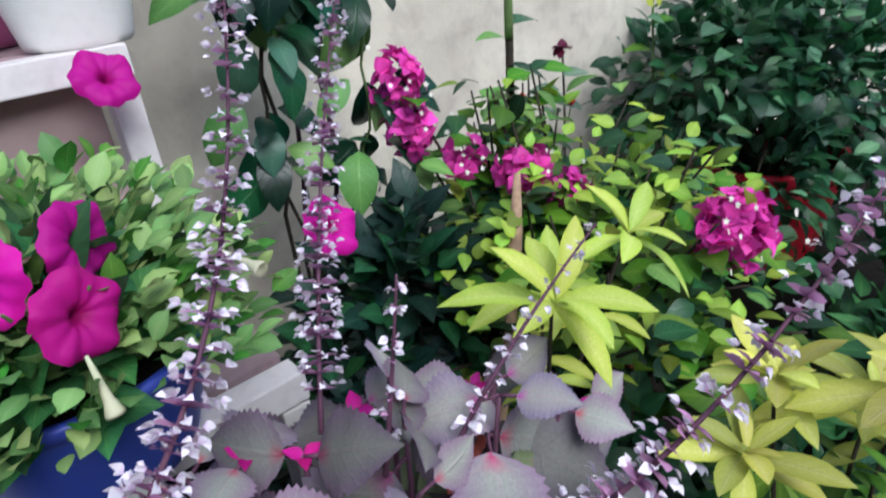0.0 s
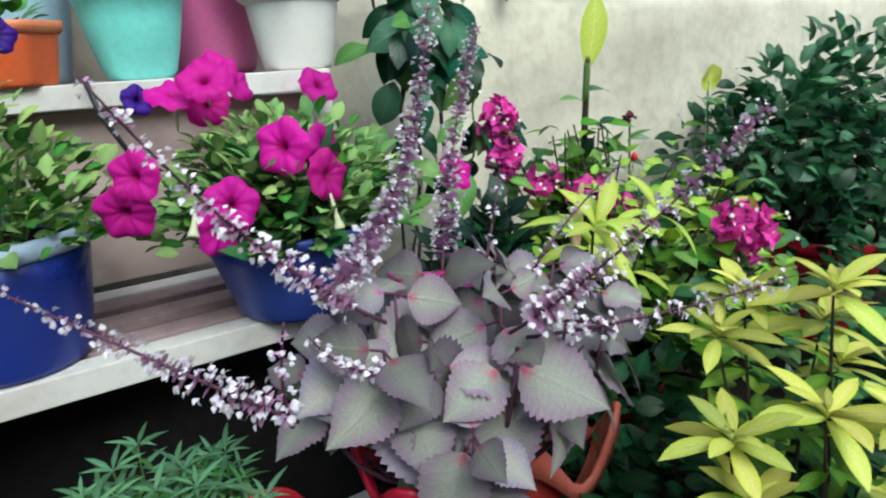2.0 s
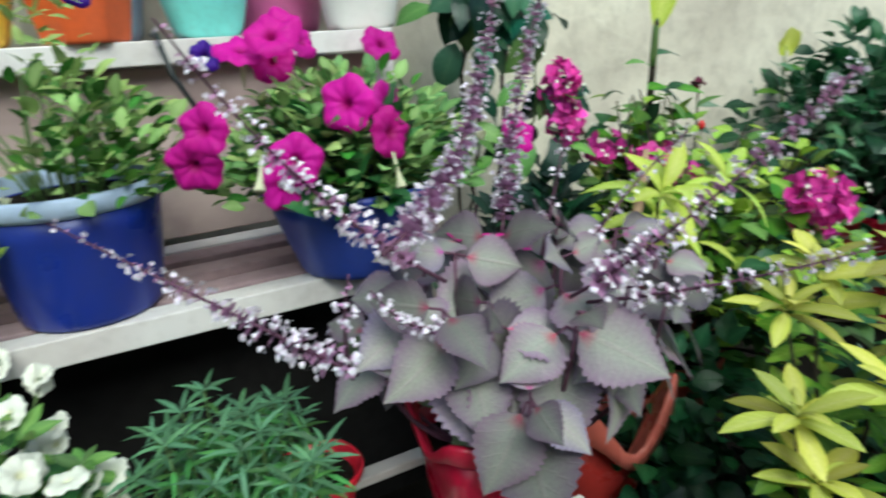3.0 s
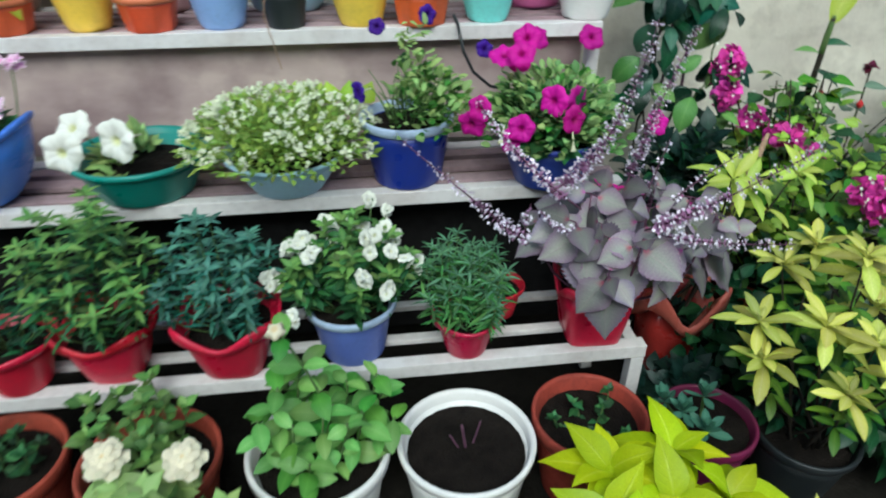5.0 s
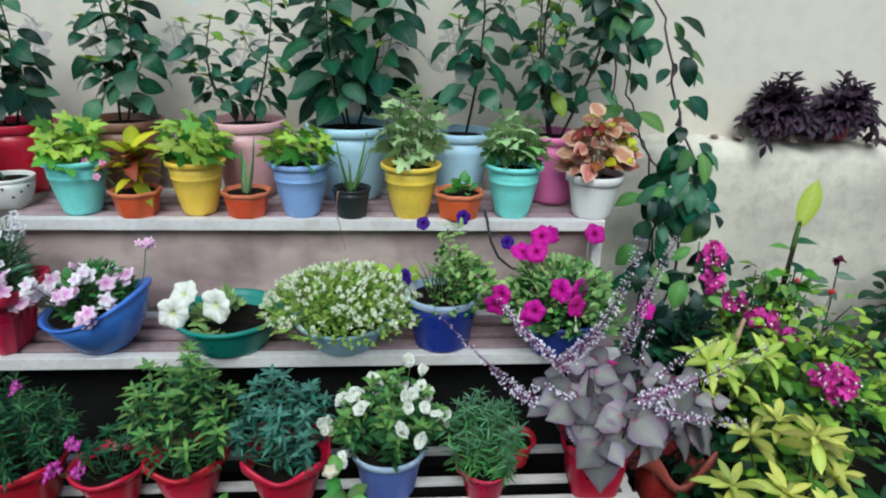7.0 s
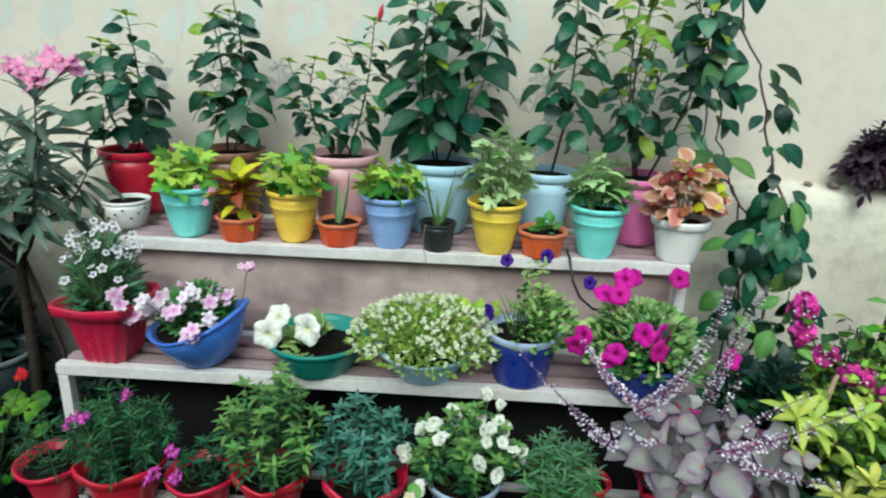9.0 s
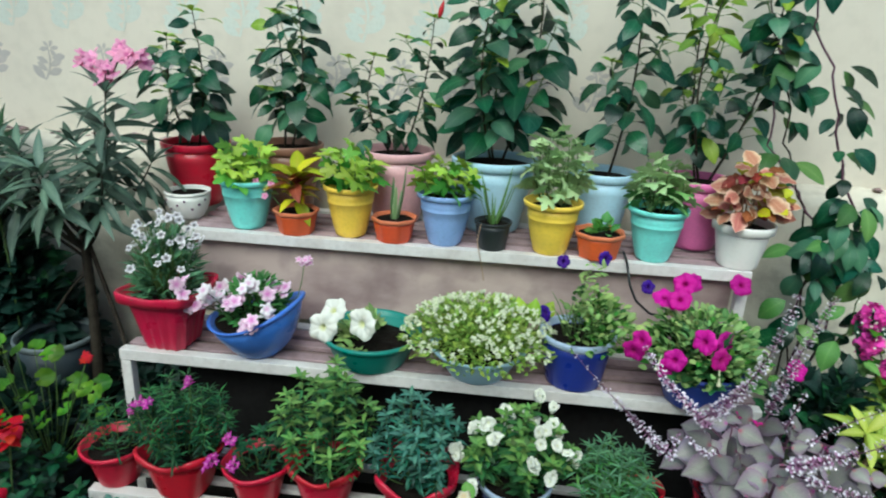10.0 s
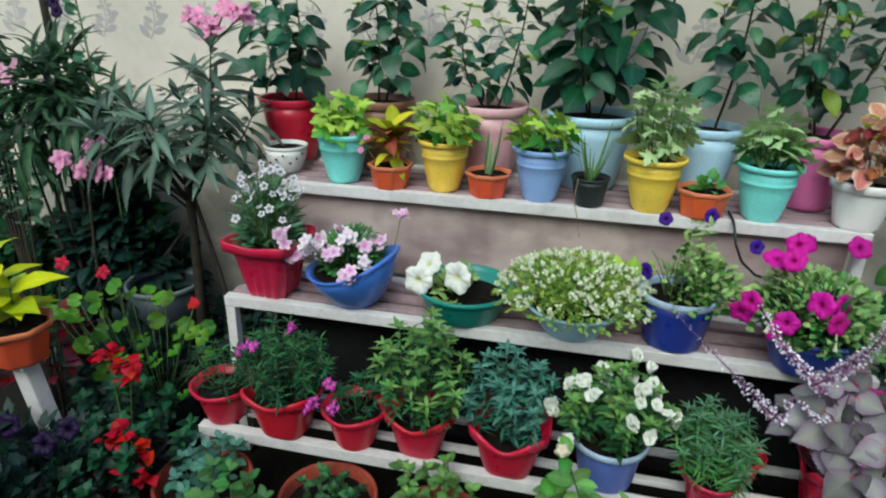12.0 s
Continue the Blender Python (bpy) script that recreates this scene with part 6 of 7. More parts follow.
piece("leaf", "round_leaf", L_ROUND, LIME_LEAF, ob, aim((0.016, -0.005, 0.705), (0.1, -0.1, 1), (0, -1, 0.2), 0.062), "round yellow-green leaf")
for k in range(5):
    piece("leaf", "oval_leaf", L_ELLIPSE, BOUG_LEAF, ob, aim((0.025, -0.003, 0.66 - 0.05 * k), (math.cos(2.4 * k), math.sin(2.4 * k) - 0.3, 0.3), (0, -0.4, 1), 0.06))
leafy_bush("garden_bush", 1.15, -0.55, (0.40, 0.36), 0.36, 0.12, 800, "low green leafy bush on the ground", HERB_LEAF, L_OVATE, 0.06, 82, None, 10)
leafy_bush("garden_bush", 0.72, -0.62, (0.22, 0.22), 0.34, 0.12, 420, "green leafy undergrowth beside the duranta", HERB_LEAF, L_SPEAR, 0.07, 83, None, 7)

leafy_bush("garden_bush", 0.34, -0.33, (0.15, 0.12), 0.30, 0.10, 300, "dark leafy undergrowth between the pots", BUSH_LEAF, L_OVATE, 0.05, 85, None, 6)

leafy_bush("garden_bush", 0.47, -0.50, (0.16, 0.14), 0.26, 0.08, 360, "green leafy undergrowth under the golden shrub", BUSH_LEAF, L_SPEAR, 0.06, 86, None, 6)

# Leaf colour carries the shade below the vine.
leafy_bush("garden_bush", 0.31, 0.03, (0.23, 0.13), 0.54, 0.08, 1500, "undergrowth at the foot of the vine, shade in its colour", SHADE_LEAF, L_OVATE, 0.055, 87, None, 10, BUSH_LEAF)

# Added bush whose near-black leaves stand for shade over the pot's lower body.
leafy_bush("garden_bush", 0.165, -0.415, (0.12, 0.05), 0.19, 0.03, 460, "added low undergrowth before the red pot, shade in its colour", SHADE_LEAF, L_OVATE, 0.045, 88, None, 5)

# purple plants on the wall's ledge
for k, (x, s) in enumerate(((0.68, 1.0), (0.885, 1.0))):
    ob = thing("potted_purple_plant", x, 0.418, LEDGE_Z + 0.006, f"dark purple bushy plant in a small {('brown', 'red')[k]} pot", "potted plant", "plants on the ledge")
    z = pot(ob, 0.085 * s, 0.07 * s, RED if k else BROWN, foot=0.7, rim=0.14)
    rng = random.Random(84 + k)
    lines, ps = [], []
    for n in range(42):
        a, q = 2.4 * n, math.sqrt((n + 0.5) / 42)
        tip = Vector((0.125 * s * q * math.cos(a), min(0.035, 0.090 * s * q * math.sin(a) - 0.02), z + s * (0.112 - 0.170 * q * q + rng.uniform(-0.02, 0.03))))
        pts = bend((0.015 * math.cos(a), 0.015 * math.sin(a), z - 0.004), tip, (0, 0, 0.035 * q), 5)
        lines.append((pts, 0.0016))
        for i in range(16):
            p, d = along(pts, 0.3 + 0.7 * (i + rng.random()) / 16)
            b = 2.4 * i + n
            v = Vector((math.cos(b), min(0.3, math.sin(b) - 0.3), rng.uniform(-0.2, 0.5))) + 0.9 * d
            ps.append(aim(p, v, (0, -0.5, 1), rng.uniform(0.026, 0.048), rng.uniform(-0.5, 0.5)))
    tubes("stem_work", lines, STEM_PURPLE, ob, kind="stuff")
    stuff("foliage", L_SPEAR, ps, PURPLE_LEAF, ob)


# ---- pots on the ground in front ----
ob = thing("plant_pot", -0.310, -0.592, 0.0, "large white pot of bare soil with one cut stalk", "plant pot", floor_pots)
z = pot(ob, 0.258, 0.205, WHITE_POT, foot=0.72, rim=0.10, fill=0.84)
tubes("stem_work", [(bend((0.0, 0.0, z - 0.004), (-0.008, 0.01, z + 0.055)), 0.003), (bend((0.012, 0.01, z - 0.004), (0.03, 0.03, z + 0.04)), 0.002), (bend((-0.01, 0.0, z - 0.004), (-0.03, 0.01, z + 0.03)), 0.002)], STEM_PURPLE, ob, kind="stuff")

ob = thing("potted_periwinkle", -0.580, -0.590, 0.0, "white pot with a broad-leaved pale green plant", "potted plant", floor_pots)
z = pot(ob, 0.262, 0.205, WHITE_POT, foot=0.70, rim=0.16)
rng = random.Random(91)
for n in range(17):
    a, q = 2.4 * n, math.sqrt((n + 0.4) / 17)
    tip = Vector((0.02 + 0.14 * q * math.cos(a), 0.11 * q * math.sin(a), z + 0.235 - 0.11 * q + rng.uniform(-0.05, 0.02)))
    if n == 0:
        tip = Vector((-0.030, -0.020, z + 0.312))
    pts = bend((0.03 * math.cos(a), 0.03 * math.sin(a), z - 0.004), tip, (0.02 * math.cos(a), 0.02 * math.sin(a), 0), 6)
    part("stem", mesh_of("stem", *tube_arrays(pts, 0.0022, 5)), STEM_GREEN, ob)
    for i in range(8):
        p, d = along(pts, 0.35 + 0.65 * (i // 2) / 3.2)
        b = 3.14 * (i % 2) + 1.57 * (i // 2 % 2) + a + rng.uniform(-0.3, 0.3)
        broad = (i + n) % 2
        piece("leaf", "broad_oval_leaf" if broad else "oval_leaf", L_DROOP if broad else L_ELLIPSE, (BROAD_LEAF, BROAD_LEAF, BROAD_LEAF, MUM_DARK)[(i + n) % 4], ob, aim(p, (math.cos(b), math.sin(b) - 0.1, rng.uniform(-0.1, 0.6)), (0, -0.3, 1), rng.uniform(0.036, 0.062), rng.uniform(-0.5, 0.5)))
piece("flower", "cream_bud", blossom(5, 0.3, ((0.05, 0.3), (0.5, 0.35), (0.9, 0.0), (0.4, -0.4))), CREAM_PETAL, ob, facing((-0.035, -0.02, z + 0.315), (-0.1, -0.4, 1), 0.020), "half-open cream bud")


def terracotta_pot(x, y, d, h, label):
    ob = thing("potted_herb", x, y, 0.0, label, "potted plant", floor_pots)
    return ob, pot(ob, d, h, TERRACOTTA, foot=0.68, rim=0.17, fill=0.84)


def shoots(ob, z, seed, n, r, h, material, size, shape):
    """A few upright shoots with pairs of leaves, bare in between."""
    rng = random.Random(seed)
    lines, ps = [], []
    for k in range(n):
        a, q = 2.4 * k + rng.uniform(-0.4, 0.4), math.sqrt((k + 0.4) / n)
        tip = Vector((r * q * math.cos(a), r * q * math.sin(a), z + h * rng.uniform(0.5, 1.0) * (1.05 - 0.35 * q)))
        pts = bend((0.5 * tip.x, 0.5 * tip.y, z - 0.004), tip, (0.1 * tip.x + rng.uniform(-0.01, 0.01), 0.1 * tip.y, 0), 6)
        lines.append((pts, 0.0015))
        pairs = max(3, int((tip.z - z) / (0.75 * size)))
        for i in range(2 * pairs):
            p, d = along(pts, 0.22 + 0.76 * (i // 2) / (pairs - 0.9))
            b = math.pi * (i % 2) + 1.57 * (i // 2) + a + rng.uniform(-0.35, 0.35)
            ps.append(aim(p, Vector((math.cos(b), math.sin(b) - 0.1, rng.uniform(0.0, 0.7))), (0, -0.3, 1), size * rng.uniform(0.6, 1.15), rng.uniform(-0.4, 0.4)))
        for i in range(3):
            ps.append(aim(tip, (0.7 * math.cos(2.1 * i + a), 0.7 * math.sin(2.1 * i + a) - 0.1, 0.8), (0, -0.5, 1), size * rng.uniform(0.5, 0.8)))
    tubes("shoot", lines, STEM_GREEN, ob, kind="stuff")
    stuff("foliage", shape, ps, material, ob)


ob, z = terracotta_pot(-0.066, -0.552, 0.225, 0.205, "terracotta pot with thick rim, dark soil and few shoots")
shoots(ob, z, 92, 6, 0.085, 0.07, HERB_LEAF, 0.024, L_OVATE)
ob, z = terracotta_pot(-0.880, -0.585, 0.250, 0.200, "terracotta pot with tall sparse yellow-green shoots")
shoots(ob, z, 93, 11, 0.095, 0.22, HERB_YELLOW, 0.036, L_OVATE)
ob, z = terracotta_pot(-1.152, -0.572, 0.240, 0.200, "terracotta pot with thick rim and dark soil")
shoots(ob, z, 94, 9, 0.085, 0.10, HERB_LEAF, 0.030, L_OVATE)
ob, z = terracotta_pot(-1.470, -0.610, 0.240, 0.200, "terracotta pot with leafy grey-green herb")
shoots(ob, z, 95, 12, 0.10, 0.17, HERB_MIST, 0.040, L_OVAL)
ob, z = terracotta_pot(-1.310, -0.740, 0.20, 0.18, "terracotta pot with loose oval-leaved green herb")
shoots(ob, z, 96, 9, 0.085, 0.25, HERB_FRESH, 0.046, L_OVAL)

ob = thing("potted_rose", -0.835, -0.755, 0.0, "dark pot with cream roses and pale green leaves", "potted plant", floor_pots)
z = pot(ob, 0.22, 0.17, GREY_POT, foot=0.7, rim=0.14)
herb(ob, z, 97, 0.15, 0.15, 420, HERB_PALE, 0.055, L_OVATE, 0.3)
rng = random.Random(98)
for p in ((-0.045, 0.055, 0.33), (0.075, 0.045, 0.33)):
    fl = []
    for k, (size, rise) in enumerate(((0.036, 0.0), (0.031, 0.006), (0.025, 0.011), (0.018, 0.015), (0.011, 0.018))):
        fl.append(facing(Vector(p) + Vector((0.1 * rise, -0.4 * rise, rise)), (0.1, -0.4, 1), size, 0.7 * k))
    stuff("flower", F_ROUND, fl, CREAM_PETAL, ob, "full cream rose")

ob = thing("potted_lime_plant", -0.020, -0.760, 0.0, "bright chartreuse broad-leaved plant in a dark pot", "potted plant", floor_pots)
z = pot(ob, 0.22, 0.16, GREY_POT, foot=0.7, rim=0.14)
rng = random.Random(99)
for c in ((-0.07, 0.03, 0.25), (0.04, 0.05, 0.26), (0.0, -0.05, 0.27), (0.10, -0.03, 0.25), (-0.09, -0.06, 0.24)):
    part("stem", mesh_of("stem", *tube_arrays(bend((0, 0, z - 0.004), c), 0.004, 6)), STEM_GREEN, ob)
    rosette(ob, c, 8, 0.122, L_POINTED, "pointed_leaf", GOLD_LIME, rng, (c[0] * 3, c[1] * 3, 1), 0.95, 0.3)

ob = thing("potted_succulent", 0.165, -0.565, 0.0, "blue-green leafy succulent in a purple pot", "potted plant", floor_pots)
z = pot(ob, 0.19, 0.185, PURPLE_POT, foot=0.7, rim=0.16, fill=0.90)
rng = random.Random(100)
for c in ((-0.065, -0.02, 0.060), (-0.035, -0.055, 0.045), (-0.075, 0.03, 0.035), (-0.02, 0.0, 0.075)):
    part("stem", mesh_of("stem", *tube_arrays(bend((0.6 * c[0], 0.6 * c[1], z - 0.004), (c[0], c[1], z + c[2])), 0.003, 6)), STEM_GREEN, ob)
    rosette(ob, (c[0], c[1], z + c[2]), 14, 0.040, L_SUCCULENT, "succulent_leaf", HERB_MIST, rng, (3 * c[0], 3 * c[1], 1), 0.9, -0.1)
ob = thing("potted_brown_plant", 0.15, -0.88, 0.0, "pot with drying yellow-brown leaves", "potted plant", floor_pots)
z = pot(ob, 0.18, 0.14, TERRACOTTA, foot=0.7, rim=0.16)
rng = random.Random(101)
for m in dome(rng, 40, 0.09, 0.12, z, 0.075, 0.5, 0.4):
    piece("leaf", "spear_leaf", L_SPEAR, COPPER_LEAF if rng.random() < 0.4 else DURANTA_LEAF, ob, m)


# ---- left of the stand ----
def oleander(x, y, tips, label, seed, leaf_mats, flower_tips=(), pot_args=None):
    ob = thing("oleander", x, y, 0.0, label, "shrub", "oleanders by the wall")
    z = pot(ob, *pot_args[0], **pot_args[1]) if pot_args else 0.0
    rng = random.Random(seed)
    o = Vector((x, y, 0))
    fork = Vector((0.045, 0, 0.78))
    part("trunk", mesh_of("trunk", *tube_arrays(bend((0, 0, z - 0.01), fork, (0.012, 0, 0), 7), [0.021 - 0.0012 * i for i in range(8)], 8)), STEM_DARK, ob)
    part("trunk", mesh_of("trunk", *tube_arrays(bend((0.19, 0.02, z), (0.045, 0.01, 0.72), (0.01, 0, 0), 5), 0.007, 6)), STEM_DARK, ob)
    for a, b in (((-0.10, -0.02, 0.745), (0.03, 0, 0.66)), ((-0.085, -0.01, 0.46), (0.03, 0, 0.60))):
        part("twig", mesh_of("twig", *tube_arrays(bend(a, b, (0, 0, 0.01), 5), 0.0045, 6)), STEM_DARK, ob)
    for n, tip in enumerate(tips):
        t = Vector(tip) - o
        pts = bend(fork - Vector((0, 0, 0.05 * (n % 3))), t, (0.12 * t.x, 0.1 * t.y, -0.02), 8)
        part("branch", mesh_of("branch", *tube_arrays(pts, [0.008 - 0.0008 * i for i in range(9)], 6)), STEM_DARK, ob)
        for i in range(18):
            u = 0.50 + 0.50 * (i // 3 + 0.5) / 6
            p, d = along(pts, u)
            a = 2.09 * i + 0.5 * (i // 3) + n
            s = d.cross(Vector((math.cos(a), math.sin(a), 0.3)))
            v = s.normalized() + 0.5 * d + Vector((0, -0.15, rng.uniform(-0.9, 0.05)))
            piece("leaf", "oleander_leaf", L_LANCE, leaf_mats[rng.randrange(len(leaf_mats))], ob, aim(p, v, (0, -0.3, 1), rng.uniform(0.10, 0.165), rng.uniform(-0.4, 0.4)))
        for i in range(6):
            a = 1.05 * i + n
            v = pts[-1] - pts[-2]
            v = v.normalized() + 0.7 * Vector((math.cos(a), math.sin(a), 0.1))
            piece("leaf", "oleander_leaf", L_LANCE, leaf_mats[i % len(leaf_mats)], ob, aim(pts[-1], v, (0, -0.3, 1), rng.uniform(0.09, 0.14), rng.uniform(-0.4, 0.4)))
    for tip in flower_tips:
        c = Vector(tip) - o
        near = min((Vector(t) - o for t in tips), key=lambda t: (t - c).length)
        tubes("stalk", [(bend(near, c), 0.0022)], STEM_DARK, ob)
        fl = [facing(c + Vector((rng.uniform(-0.035, 0.035), rng.uniform(-0.03, 0.03), rng.uniform(-0.022, 0.022))), (rng.uniform(-1, 1), rng.uniform(-1.3, 0.1), 0.7), rng.uniform(0.017, 0.025), rng.uniform(0, 6)) for _ in range(11)]
        stuff("flower_head", F_ROUND, fl, OLEANDER_PETAL, ob, "pink oleander flowers")


oleander(-1.93, 0.02, [(-1.70, -0.05, 1.17), (-1.76, 0.02, 1.04), (-1.95, -0.10, 1.00), (-2.08, -0.05, 0.97), (-1.84, -0.16, 0.96), (-1.72, -0.08, 0.95), (-2.02, -0.18, 0.94), (-1.92, 0.08, 0.99), (-2.14, 0.0, 0.96), (-1.66, 0.06, 0.96), (-1.86, 0.1, 1.06), (-1.98, -0.02, 0.93)], "grey-leaved oleander with pink flowers on a dark trunk", 111, (OLEANDER_LEAF, OLEANDER_LEAF, OLEANDER_LEAF), ((-1.77, -0.03, 1.25), (-1.70, -0.04, 1.22), (-1.60, -0.04, 1.26), (-1.66, -0.02, 1.275)))
leafy_bush("oleander_bush", -2.36, 0.04, (0.20, 0.18), 0.42, 0.80, 620, "tall dark green oleander bush beside the wall", OLEANDER_DARK, L_LANCE, 0.125, 112, None, 9, OLEANDER_MID)
# The shrub's shade is put into its leaf colour.
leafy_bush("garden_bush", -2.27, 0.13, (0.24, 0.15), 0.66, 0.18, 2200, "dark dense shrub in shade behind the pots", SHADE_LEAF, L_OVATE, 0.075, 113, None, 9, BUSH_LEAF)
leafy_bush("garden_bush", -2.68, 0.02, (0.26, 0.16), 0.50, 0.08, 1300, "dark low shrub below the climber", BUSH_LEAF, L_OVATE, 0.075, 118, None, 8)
# Added bush; its leaf colour paints the darkness below the bucket.
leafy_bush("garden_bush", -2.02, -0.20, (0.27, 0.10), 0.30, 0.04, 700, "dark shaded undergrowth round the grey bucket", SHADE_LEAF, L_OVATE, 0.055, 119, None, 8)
ob = thing("pole", -2.43, 0.12, 0.0, "thin dark wooden pole among the bushes", "pole")
part("pole", mesh_of("pole", *tube_arrays(bend((0, 0, -0.01), (0.004, 0, 2.2), (0.01, 0, 0), 8), 0.013, 8)), STEM_DARK, ob)
ob = thing("round_leaf_climber", -2.70, 0.20, 0.0, "thin climber with sparse round dark leaves against the wall", "climbing plant")
rng = random.Random(116)
for k in range(5):
    tip = Vector((-0.24 + 0.105 * k, 0.02 * (k % 3), 0.78 + 0.10 * (k % 3) + 0.03 * k))
    pts = bend((0.02 * (k - 3), 0, -0.01), tip, (0.10 * (k % 2) - 0.05, 0, 0), 8)
    part("stem", mesh_of("stem", *tube_arrays(pts, 0.003, 5)), STEM_DARK, ob)
    for i in range(16):
        p, d = along(pts, 0.35 + 0.65 * i / 15.5)
        b = 2.4 * i + k
        piece("leaf", "round_leaf", L_ROUND, BUSH_LEAF, ob, aim(p + Vector((0.040 * math.cos(b), -0.03, 0)), (math.cos(b), -0.3, rng.uniform(-0.5, 0.4)), (0, -1, 0.4), rng.uniform(0.042, 0.062), rng.uniform(-0.4, 0.4)))
ob = thing("round_leaf_climber", -2.19, 0.02, 0.0, "tall thin sprig with round leaves and violet flowers", "climbing plant")
pts = bend((-0.02, 0.02, -0.01), (0.0, -0.01, 1.36), (0.03, 0, 0), 10)
part("stem", mesh_of("stem", *tube_arrays(pts, 0.003, 5)), STEM_GREEN, ob)
for i in range(11):
    p, d = along(pts, 0.80 + 0.20 * i / 10)
    b = 2.4 * i
    piece("leaf", "round_leaf", L_ROUND, HIB_PALE, ob, aim(p + Vector((0.02 * math.cos(b), -0.01, 0)), (math.cos(b), -0.3, 0.3), (0, -1, 0.4), rng.uniform(0.026, 0.038), rng.uniform(-0.4, 0.4)))
for p in ((-0.035, -0.05, 1.25), (-0.05, -0.04, 1.275)):
    piece("flower", "petunia_flower", F_PETUNIA, DEEP_VIOLET, ob, facing(p, (0.2, -1, 0.3), 0.020))
    tubes("stalk", [(bend(Vector(p) + Vector((0, 0.008, 0)), (0.0, 0.0, p[2] - 0.04)), 0.0014)], STEM_GREEN, ob)
ob = thing("pink_flower_bush", -2.49, -0.08, 0.0, "tall flowering bush with clusters of pale pink blooms", "shrub")
rng = random.Random(117)
ps = []
for k, (cx, cz, n) in enumerate(((0.06, 1.215, 9), (0.015, 1.135, 8), (-0.02, 1.03, 7), (0.105, 1.075, 4), (0.045, 1.285, 7), (-0.08, 1.21, 9), (-0.10, 1.09, 8))):
    pts = bend((0.006 * k - 0.02, 0, -0.01), (cx, 0.0, cz), (-0.04, 0.02, 0), 7)
    part("stem", mesh_of("stem", *tube_arrays(pts, 0.004, 5)), STEM_DARK, ob)
    for i in range(26):
        p, d = along(pts, 0.55 + 0.43 * i / 25)
        ps.append(aim(p, (math.cos(2.4 * i), math.sin(2.4 * i), rng.uniform(-0.2, 0.6)), (0, -0.4, 1), rng.uniform(0.04, 0.065), rng.uniform(-0.4, 0.4)))
    stuff("flower_head", F_ROUND, [facing(Vector((cx + rng.uniform(-0.035, 0.035), rng.uniform(-0.04, 0.0), cz + rng.uniform(-0.028, 0.028))), (rng.uniform(-0.6, 1), -1, 0.5), rng.uniform(0.018, 0.028), rng.uniform(0, 6)) for _ in range(n)], BLUSH_PETAL, ob, "pale pink flowers")
stuff("foliage", L_SPEAR, ps, OLEANDER_MID, ob)
# Added bush with painted-in shade, to darken the wall's foot beside the stand.
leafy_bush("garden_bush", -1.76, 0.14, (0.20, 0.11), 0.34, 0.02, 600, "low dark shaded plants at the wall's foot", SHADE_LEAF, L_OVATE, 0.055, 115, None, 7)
ob = thing("pink_flower_spray", -2.07, -0.20, 0.0, "tall stem with pale pink flower clusters", "plant")
rng = random.Random(114)
part("stem", mesh_of("stem", *tube_arrays(bend((0, 0, -0.02), (0.02, 0.0, 0.84), (-0.03, 0, 0), 8), 0.004, 6)), STEM_DARK, ob)
for c, n in (((-0.035, 0, 0.835), 6), ((0.075, 0.0, 0.845), 4), ((0.03, 0, 0.915), 2)):
    stuff("flower_head", F_ROUND, [facing(Vector(c) + Vector((rng.uniform(-0.035, 0.035), rng.uniform(-0.03, 0.03), rng.uniform(-0.025, 0.025))), (rng.uniform(-1, 1), -1, 0.5), rng.uniform(0.024, 0.034), rng.uniform(0, 6)) for _ in range(n)], OLEANDER_PETAL, ob, "pale pink flowers")

ob = thing("bucket", -2.030, 0.01, 0.0, "bluish grey plastic bucket planter with a pale worn rim", "plant pot", floor_pots)
z = pot(ob, 0.250, 0.385, BUCKET_GREY, foot=0.74, rim=0.05, rim_mat=BUCKET_RIM, fill=0.70)
ob = thing("potted_geranium", -1.83, -0.30, 0.0, "geranium with round scalloped leaves and one red bloom", "potted plant", floor_pots)
z = pot(ob, 0.24, 0.20, GREY_POT, foot=0.7, rim=0.12)
rng = random.Random(121)
lines = []
for k in range(40):
    a, q = 2.4 * k, math.sqrt((k + 0.5) / 40)
    p = Vector((-0.09 + 0.27 * q * math.cos(a), 0.02 + 0.13 * q * math.sin(a), z + 0.285 - 0.08 * q * q + rng.uniform(-0.15, 0.05)))
    lines.append((bend((0.25 * p.x, 0.25 * p.y, z - 0.004), p, (0.15 * p.x, 0.15 * p.y, 0.01), 4), 0.0015))
    piece("leaf", "round_leaf", L_ROUND, ROUND_LEAF, ob, aim(p, (math.cos(a), math.sin(a) - 0.5, 0.15), (0.4 * math.cos(a), -0.8, 0.8), rng.uniform(0.038, 0.060), rng.uniform(-0.4, 0.4)))
tubes("stalk_work", lines, STEM_GREEN, ob, kind="stuff")
c = Vector((0.124, 0.05, 0.478))
stuff("flower_head", F_FIVE, [facing(c + Vector([rng.uniform(-0.012, 0.012) for _ in range(3)]), (rng.uniform(-1, 1), -1, 0.7), 0.013, k) for k in range(9)], RED_PETAL, ob, "scarlet flower head")
tubes("stem", [(bend((0.02, 0, z), c), 0.002)], STEM_GREEN, ob)


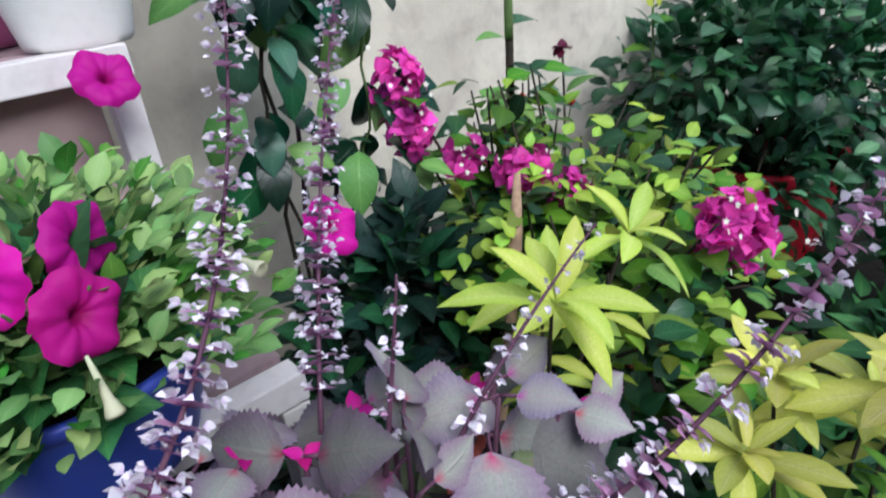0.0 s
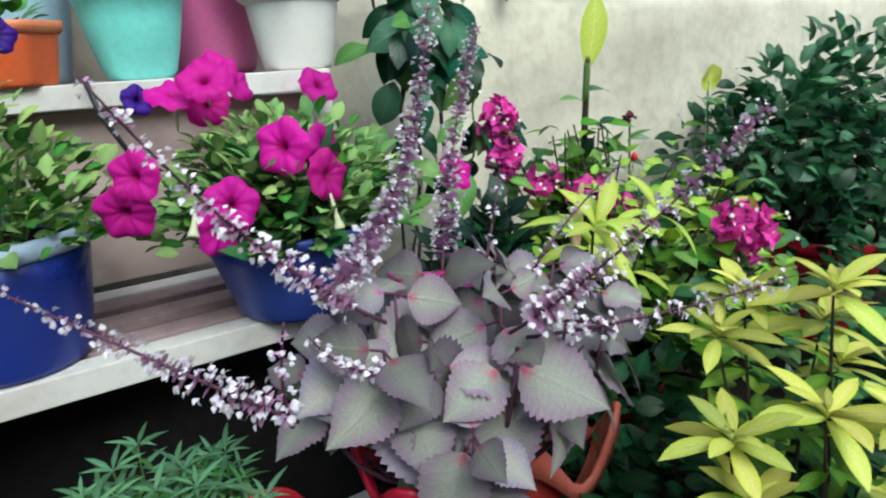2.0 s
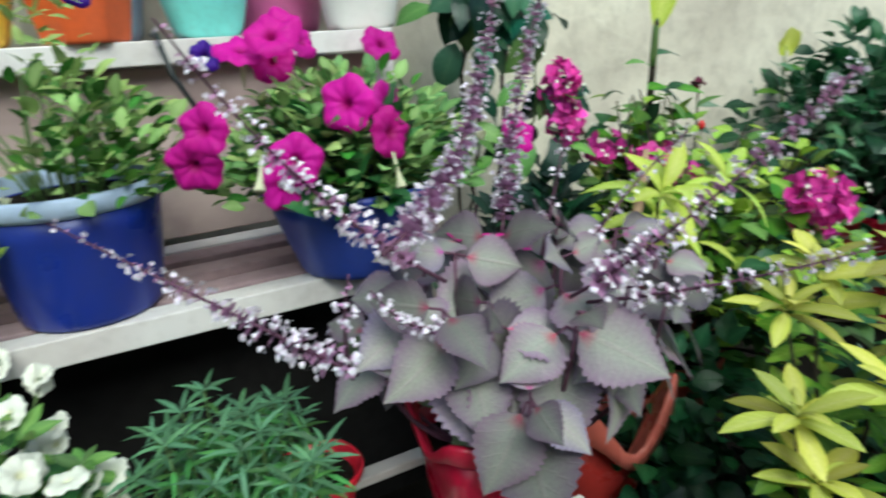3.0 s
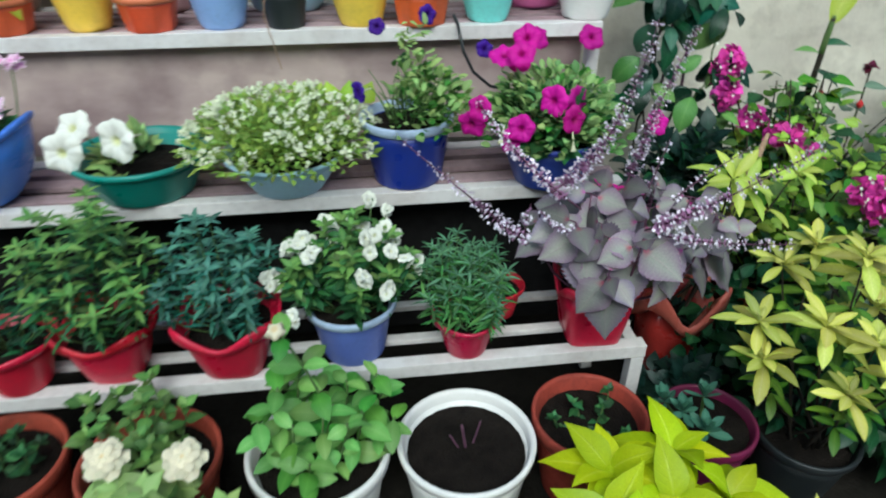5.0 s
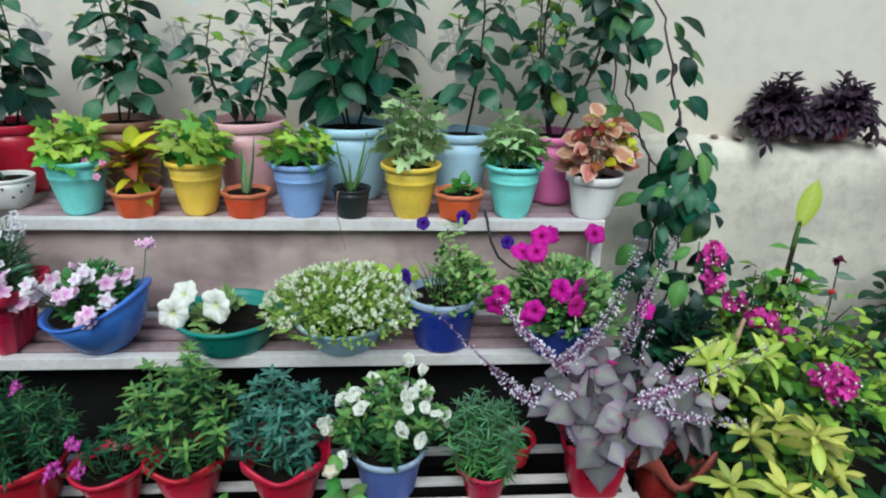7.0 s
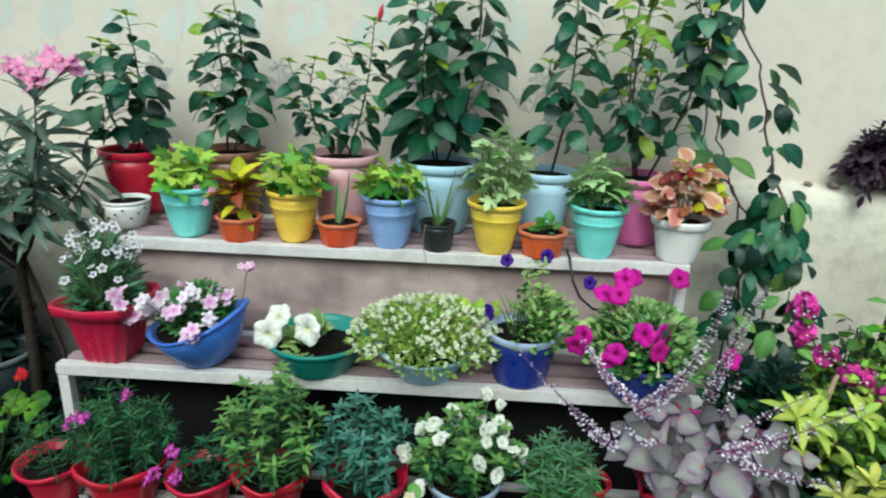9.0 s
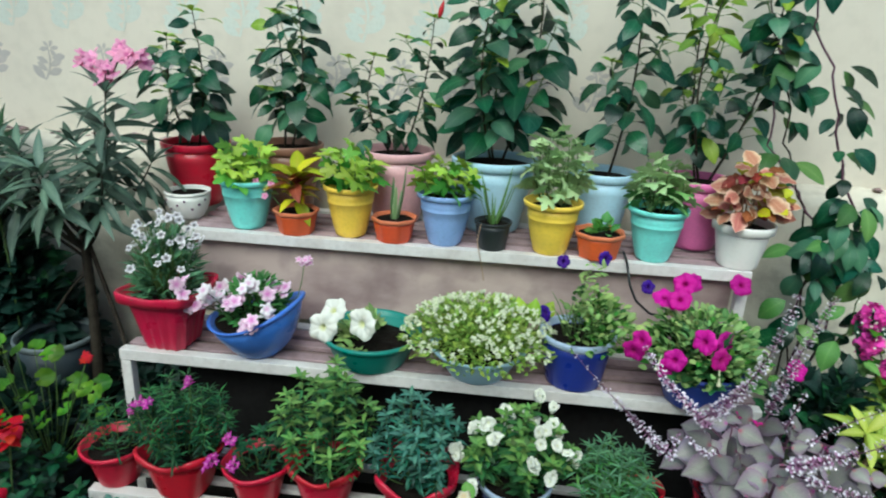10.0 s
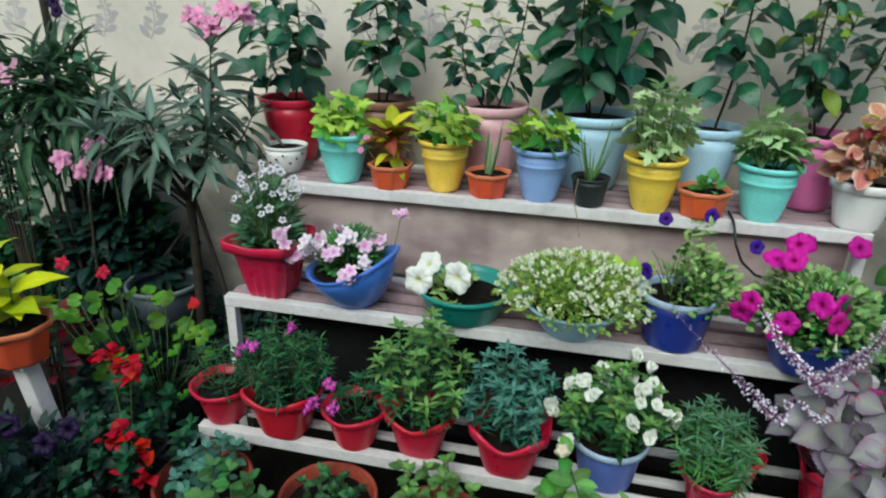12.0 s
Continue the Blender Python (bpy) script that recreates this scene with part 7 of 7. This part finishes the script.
def salvia(x, y, seed, blooms, label):
    ob = thing("potted_salvia", x, y, 0.0, label, "potted plant", floor_pots)
    z = pot(ob, 0.22, 0.16, GREY_POT, foot=0.7, rim=0.12)
    # Shade among the salvia leaves is painted by the near-black inner material.
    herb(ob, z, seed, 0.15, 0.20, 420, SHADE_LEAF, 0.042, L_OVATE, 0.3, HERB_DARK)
    rng = random.Random(seed)
    for p in blooms:
        c = Vector(p) - Vector((x, y, 0))
        stuff("bloom", L_BRACT, [aim(c + Vector((rng.uniform(-0.030, 0.030), rng.uniform(-0.02, 0.02), rng.uniform(-0.024, 0.024))), (rng.uniform(-1, 1), rng.uniform(-1, 0.3), rng.uniform(-0.5, 0.7)), (0, 0, 1), rng.uniform(0.022, 0.040)) for _ in range(13)], RED_PETAL, ob, "scarlet salvia bloom")
        tubes("stem", [(bend((0.3 * c.x, 0.3 * c.y, z), c), 0.002)], STEM_GREEN, ob)


salvia(-1.78, -0.52, 131, ((-1.735, -0.56, 0.485), (-1.66, -0.58, 0.45), (-1.80, -0.45, 0.38)), "bright red salvia with dark green leaves")
salvia(-1.66, -0.64, 132, ((-1.665, -0.66, 0.310), (-1.615, -0.66, 0.318), (-1.570, -0.70, 0.255), (-1.70, -0.70, 0.20)), "low red salvia in a dark pot")
# Bedding leaves hold the shade of this corner in their colour.
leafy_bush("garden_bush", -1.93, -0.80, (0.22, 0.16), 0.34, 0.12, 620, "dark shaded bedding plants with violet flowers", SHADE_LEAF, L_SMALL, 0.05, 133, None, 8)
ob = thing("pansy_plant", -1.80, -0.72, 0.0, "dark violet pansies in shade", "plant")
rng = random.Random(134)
# Pansy leaves share the colour with shade painted in.
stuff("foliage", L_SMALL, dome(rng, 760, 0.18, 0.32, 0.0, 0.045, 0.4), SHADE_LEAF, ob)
tubes("stem_work", stalks(rng, 12, 0.14, 0.34, 0.0), STEM_GREEN, ob, kind="stuff")
for k in range(6):
    piece("flower", "petunia_flower", F_PETUNIA, DEEP_VIOLET, ob, facing((-0.12 + 0.045 * k, -0.06 + 0.03 * (k % 2), 0.34 + 0.03 * (k % 3)), (0.3, -1, 0.6), 0.028, k))

ob = thing("maroon_plant", -2.26, -0.30, 0.0, "dark maroon leafy plant behind the post", "plant")
rng = random.Random(135)
tubes("stem_work", stalks(rng, 14, 0.13, 0.40, 0.0, 0.003), STEM_DARK, ob, kind="stuff")
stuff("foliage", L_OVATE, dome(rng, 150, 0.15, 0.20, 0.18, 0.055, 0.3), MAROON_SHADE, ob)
for p in ((0.06, 0.08, 0.52), (0.19, 0.10, 0.50), (0.02, -0.06, 0.41)):
    piece("flower", "round_flower", F_ROUND, RED_PETAL, ob, facing(p, (0.3, -1, 0.5), 0.024), "dark red bloom")
    tubes("stalk", [(bend((0.3 * p[0], 0.3 * p[1], 0.2), p), 0.0015)], STEM_DARK, ob)

# the orange pot on its white post
ob = thing("pedestal_post", -1.965, -0.600, 0.0, "white painted leaning square post carrying a flower pot", "post")
part("shaft", boxed("shaft", [(-0.022, -0.022, 0.0, 0.022, 0.022, 0.452)], 0.004), STEEL, ob, "", Matrix.Translation((0.082, 0.0, -0.012)) @ Matrix.Rotation(-0.18, 4, "Y"))
part("cap", boxed("cap", [(-0.040, -0.040, 0.434, 0.040, 0.040, 0.447)], 0.003), STEEL, ob)
ob = thing("potted_pothos", -1.965, -0.600, 0.447, "orange octagonal pot with lime-green pothos on the post", "potted plant")
z = pot(ob, 0.175, 0.105, ORANGE, "octagon", rim_mat=ORANGE_LIT_RIM, foot=0.72, rim=0.16, flare=1.04, seg=48)
rng = random.Random(141)
for k, top in enumerate(((-0.035, 0.0, 0.175), (0.03, -0.01, 0.115), (-0.01, 0.02, 0.07))):
    pts = bend((0.3 * top[0], 0.3 * top[1], z - 0.004), (top[0], top[1], z + top[2]), (0, 0, 0), 5)
    part("stem", mesh_of("stem", *tube_arrays(pts, 0.003, 6)), STEM_GREEN, ob)
    for i in range(7):
        p, d = along(pts, 0.30 + 0.70 * i / 6)
        b = 2.4 * i + 1.3 * k
        piece("leaf", "pointed_leaf", L_POINTED, GOLD_LIME, ob, aim(p, (math.cos(b), math.sin(b) - 0.25, rng.uniform(0.3, 0.8)), (0, -0.3, 1), rng.uniform(0.090, 0.135), rng.uniform(-0.4, 0.4)))

# a thin black hose over the top step
ob = thing("garden_hose", -0.272, -0.030, S1, "thin black hose hanging over the top step", "hose")
part("hose", mesh_of("hose", *tube_arrays([Vector(p) for p in ((0.0, 0.12, 0.006), (0.0, 0.03, 0.006), (0.0, 0.004, -0.002), (0.008, -0.006, -0.04), (0.03, -0.008, -0.085), (0.07, 0.0, -0.12), (0.12, 0.02, -0.135))], 0.0034, 7)), BLACK, ob)
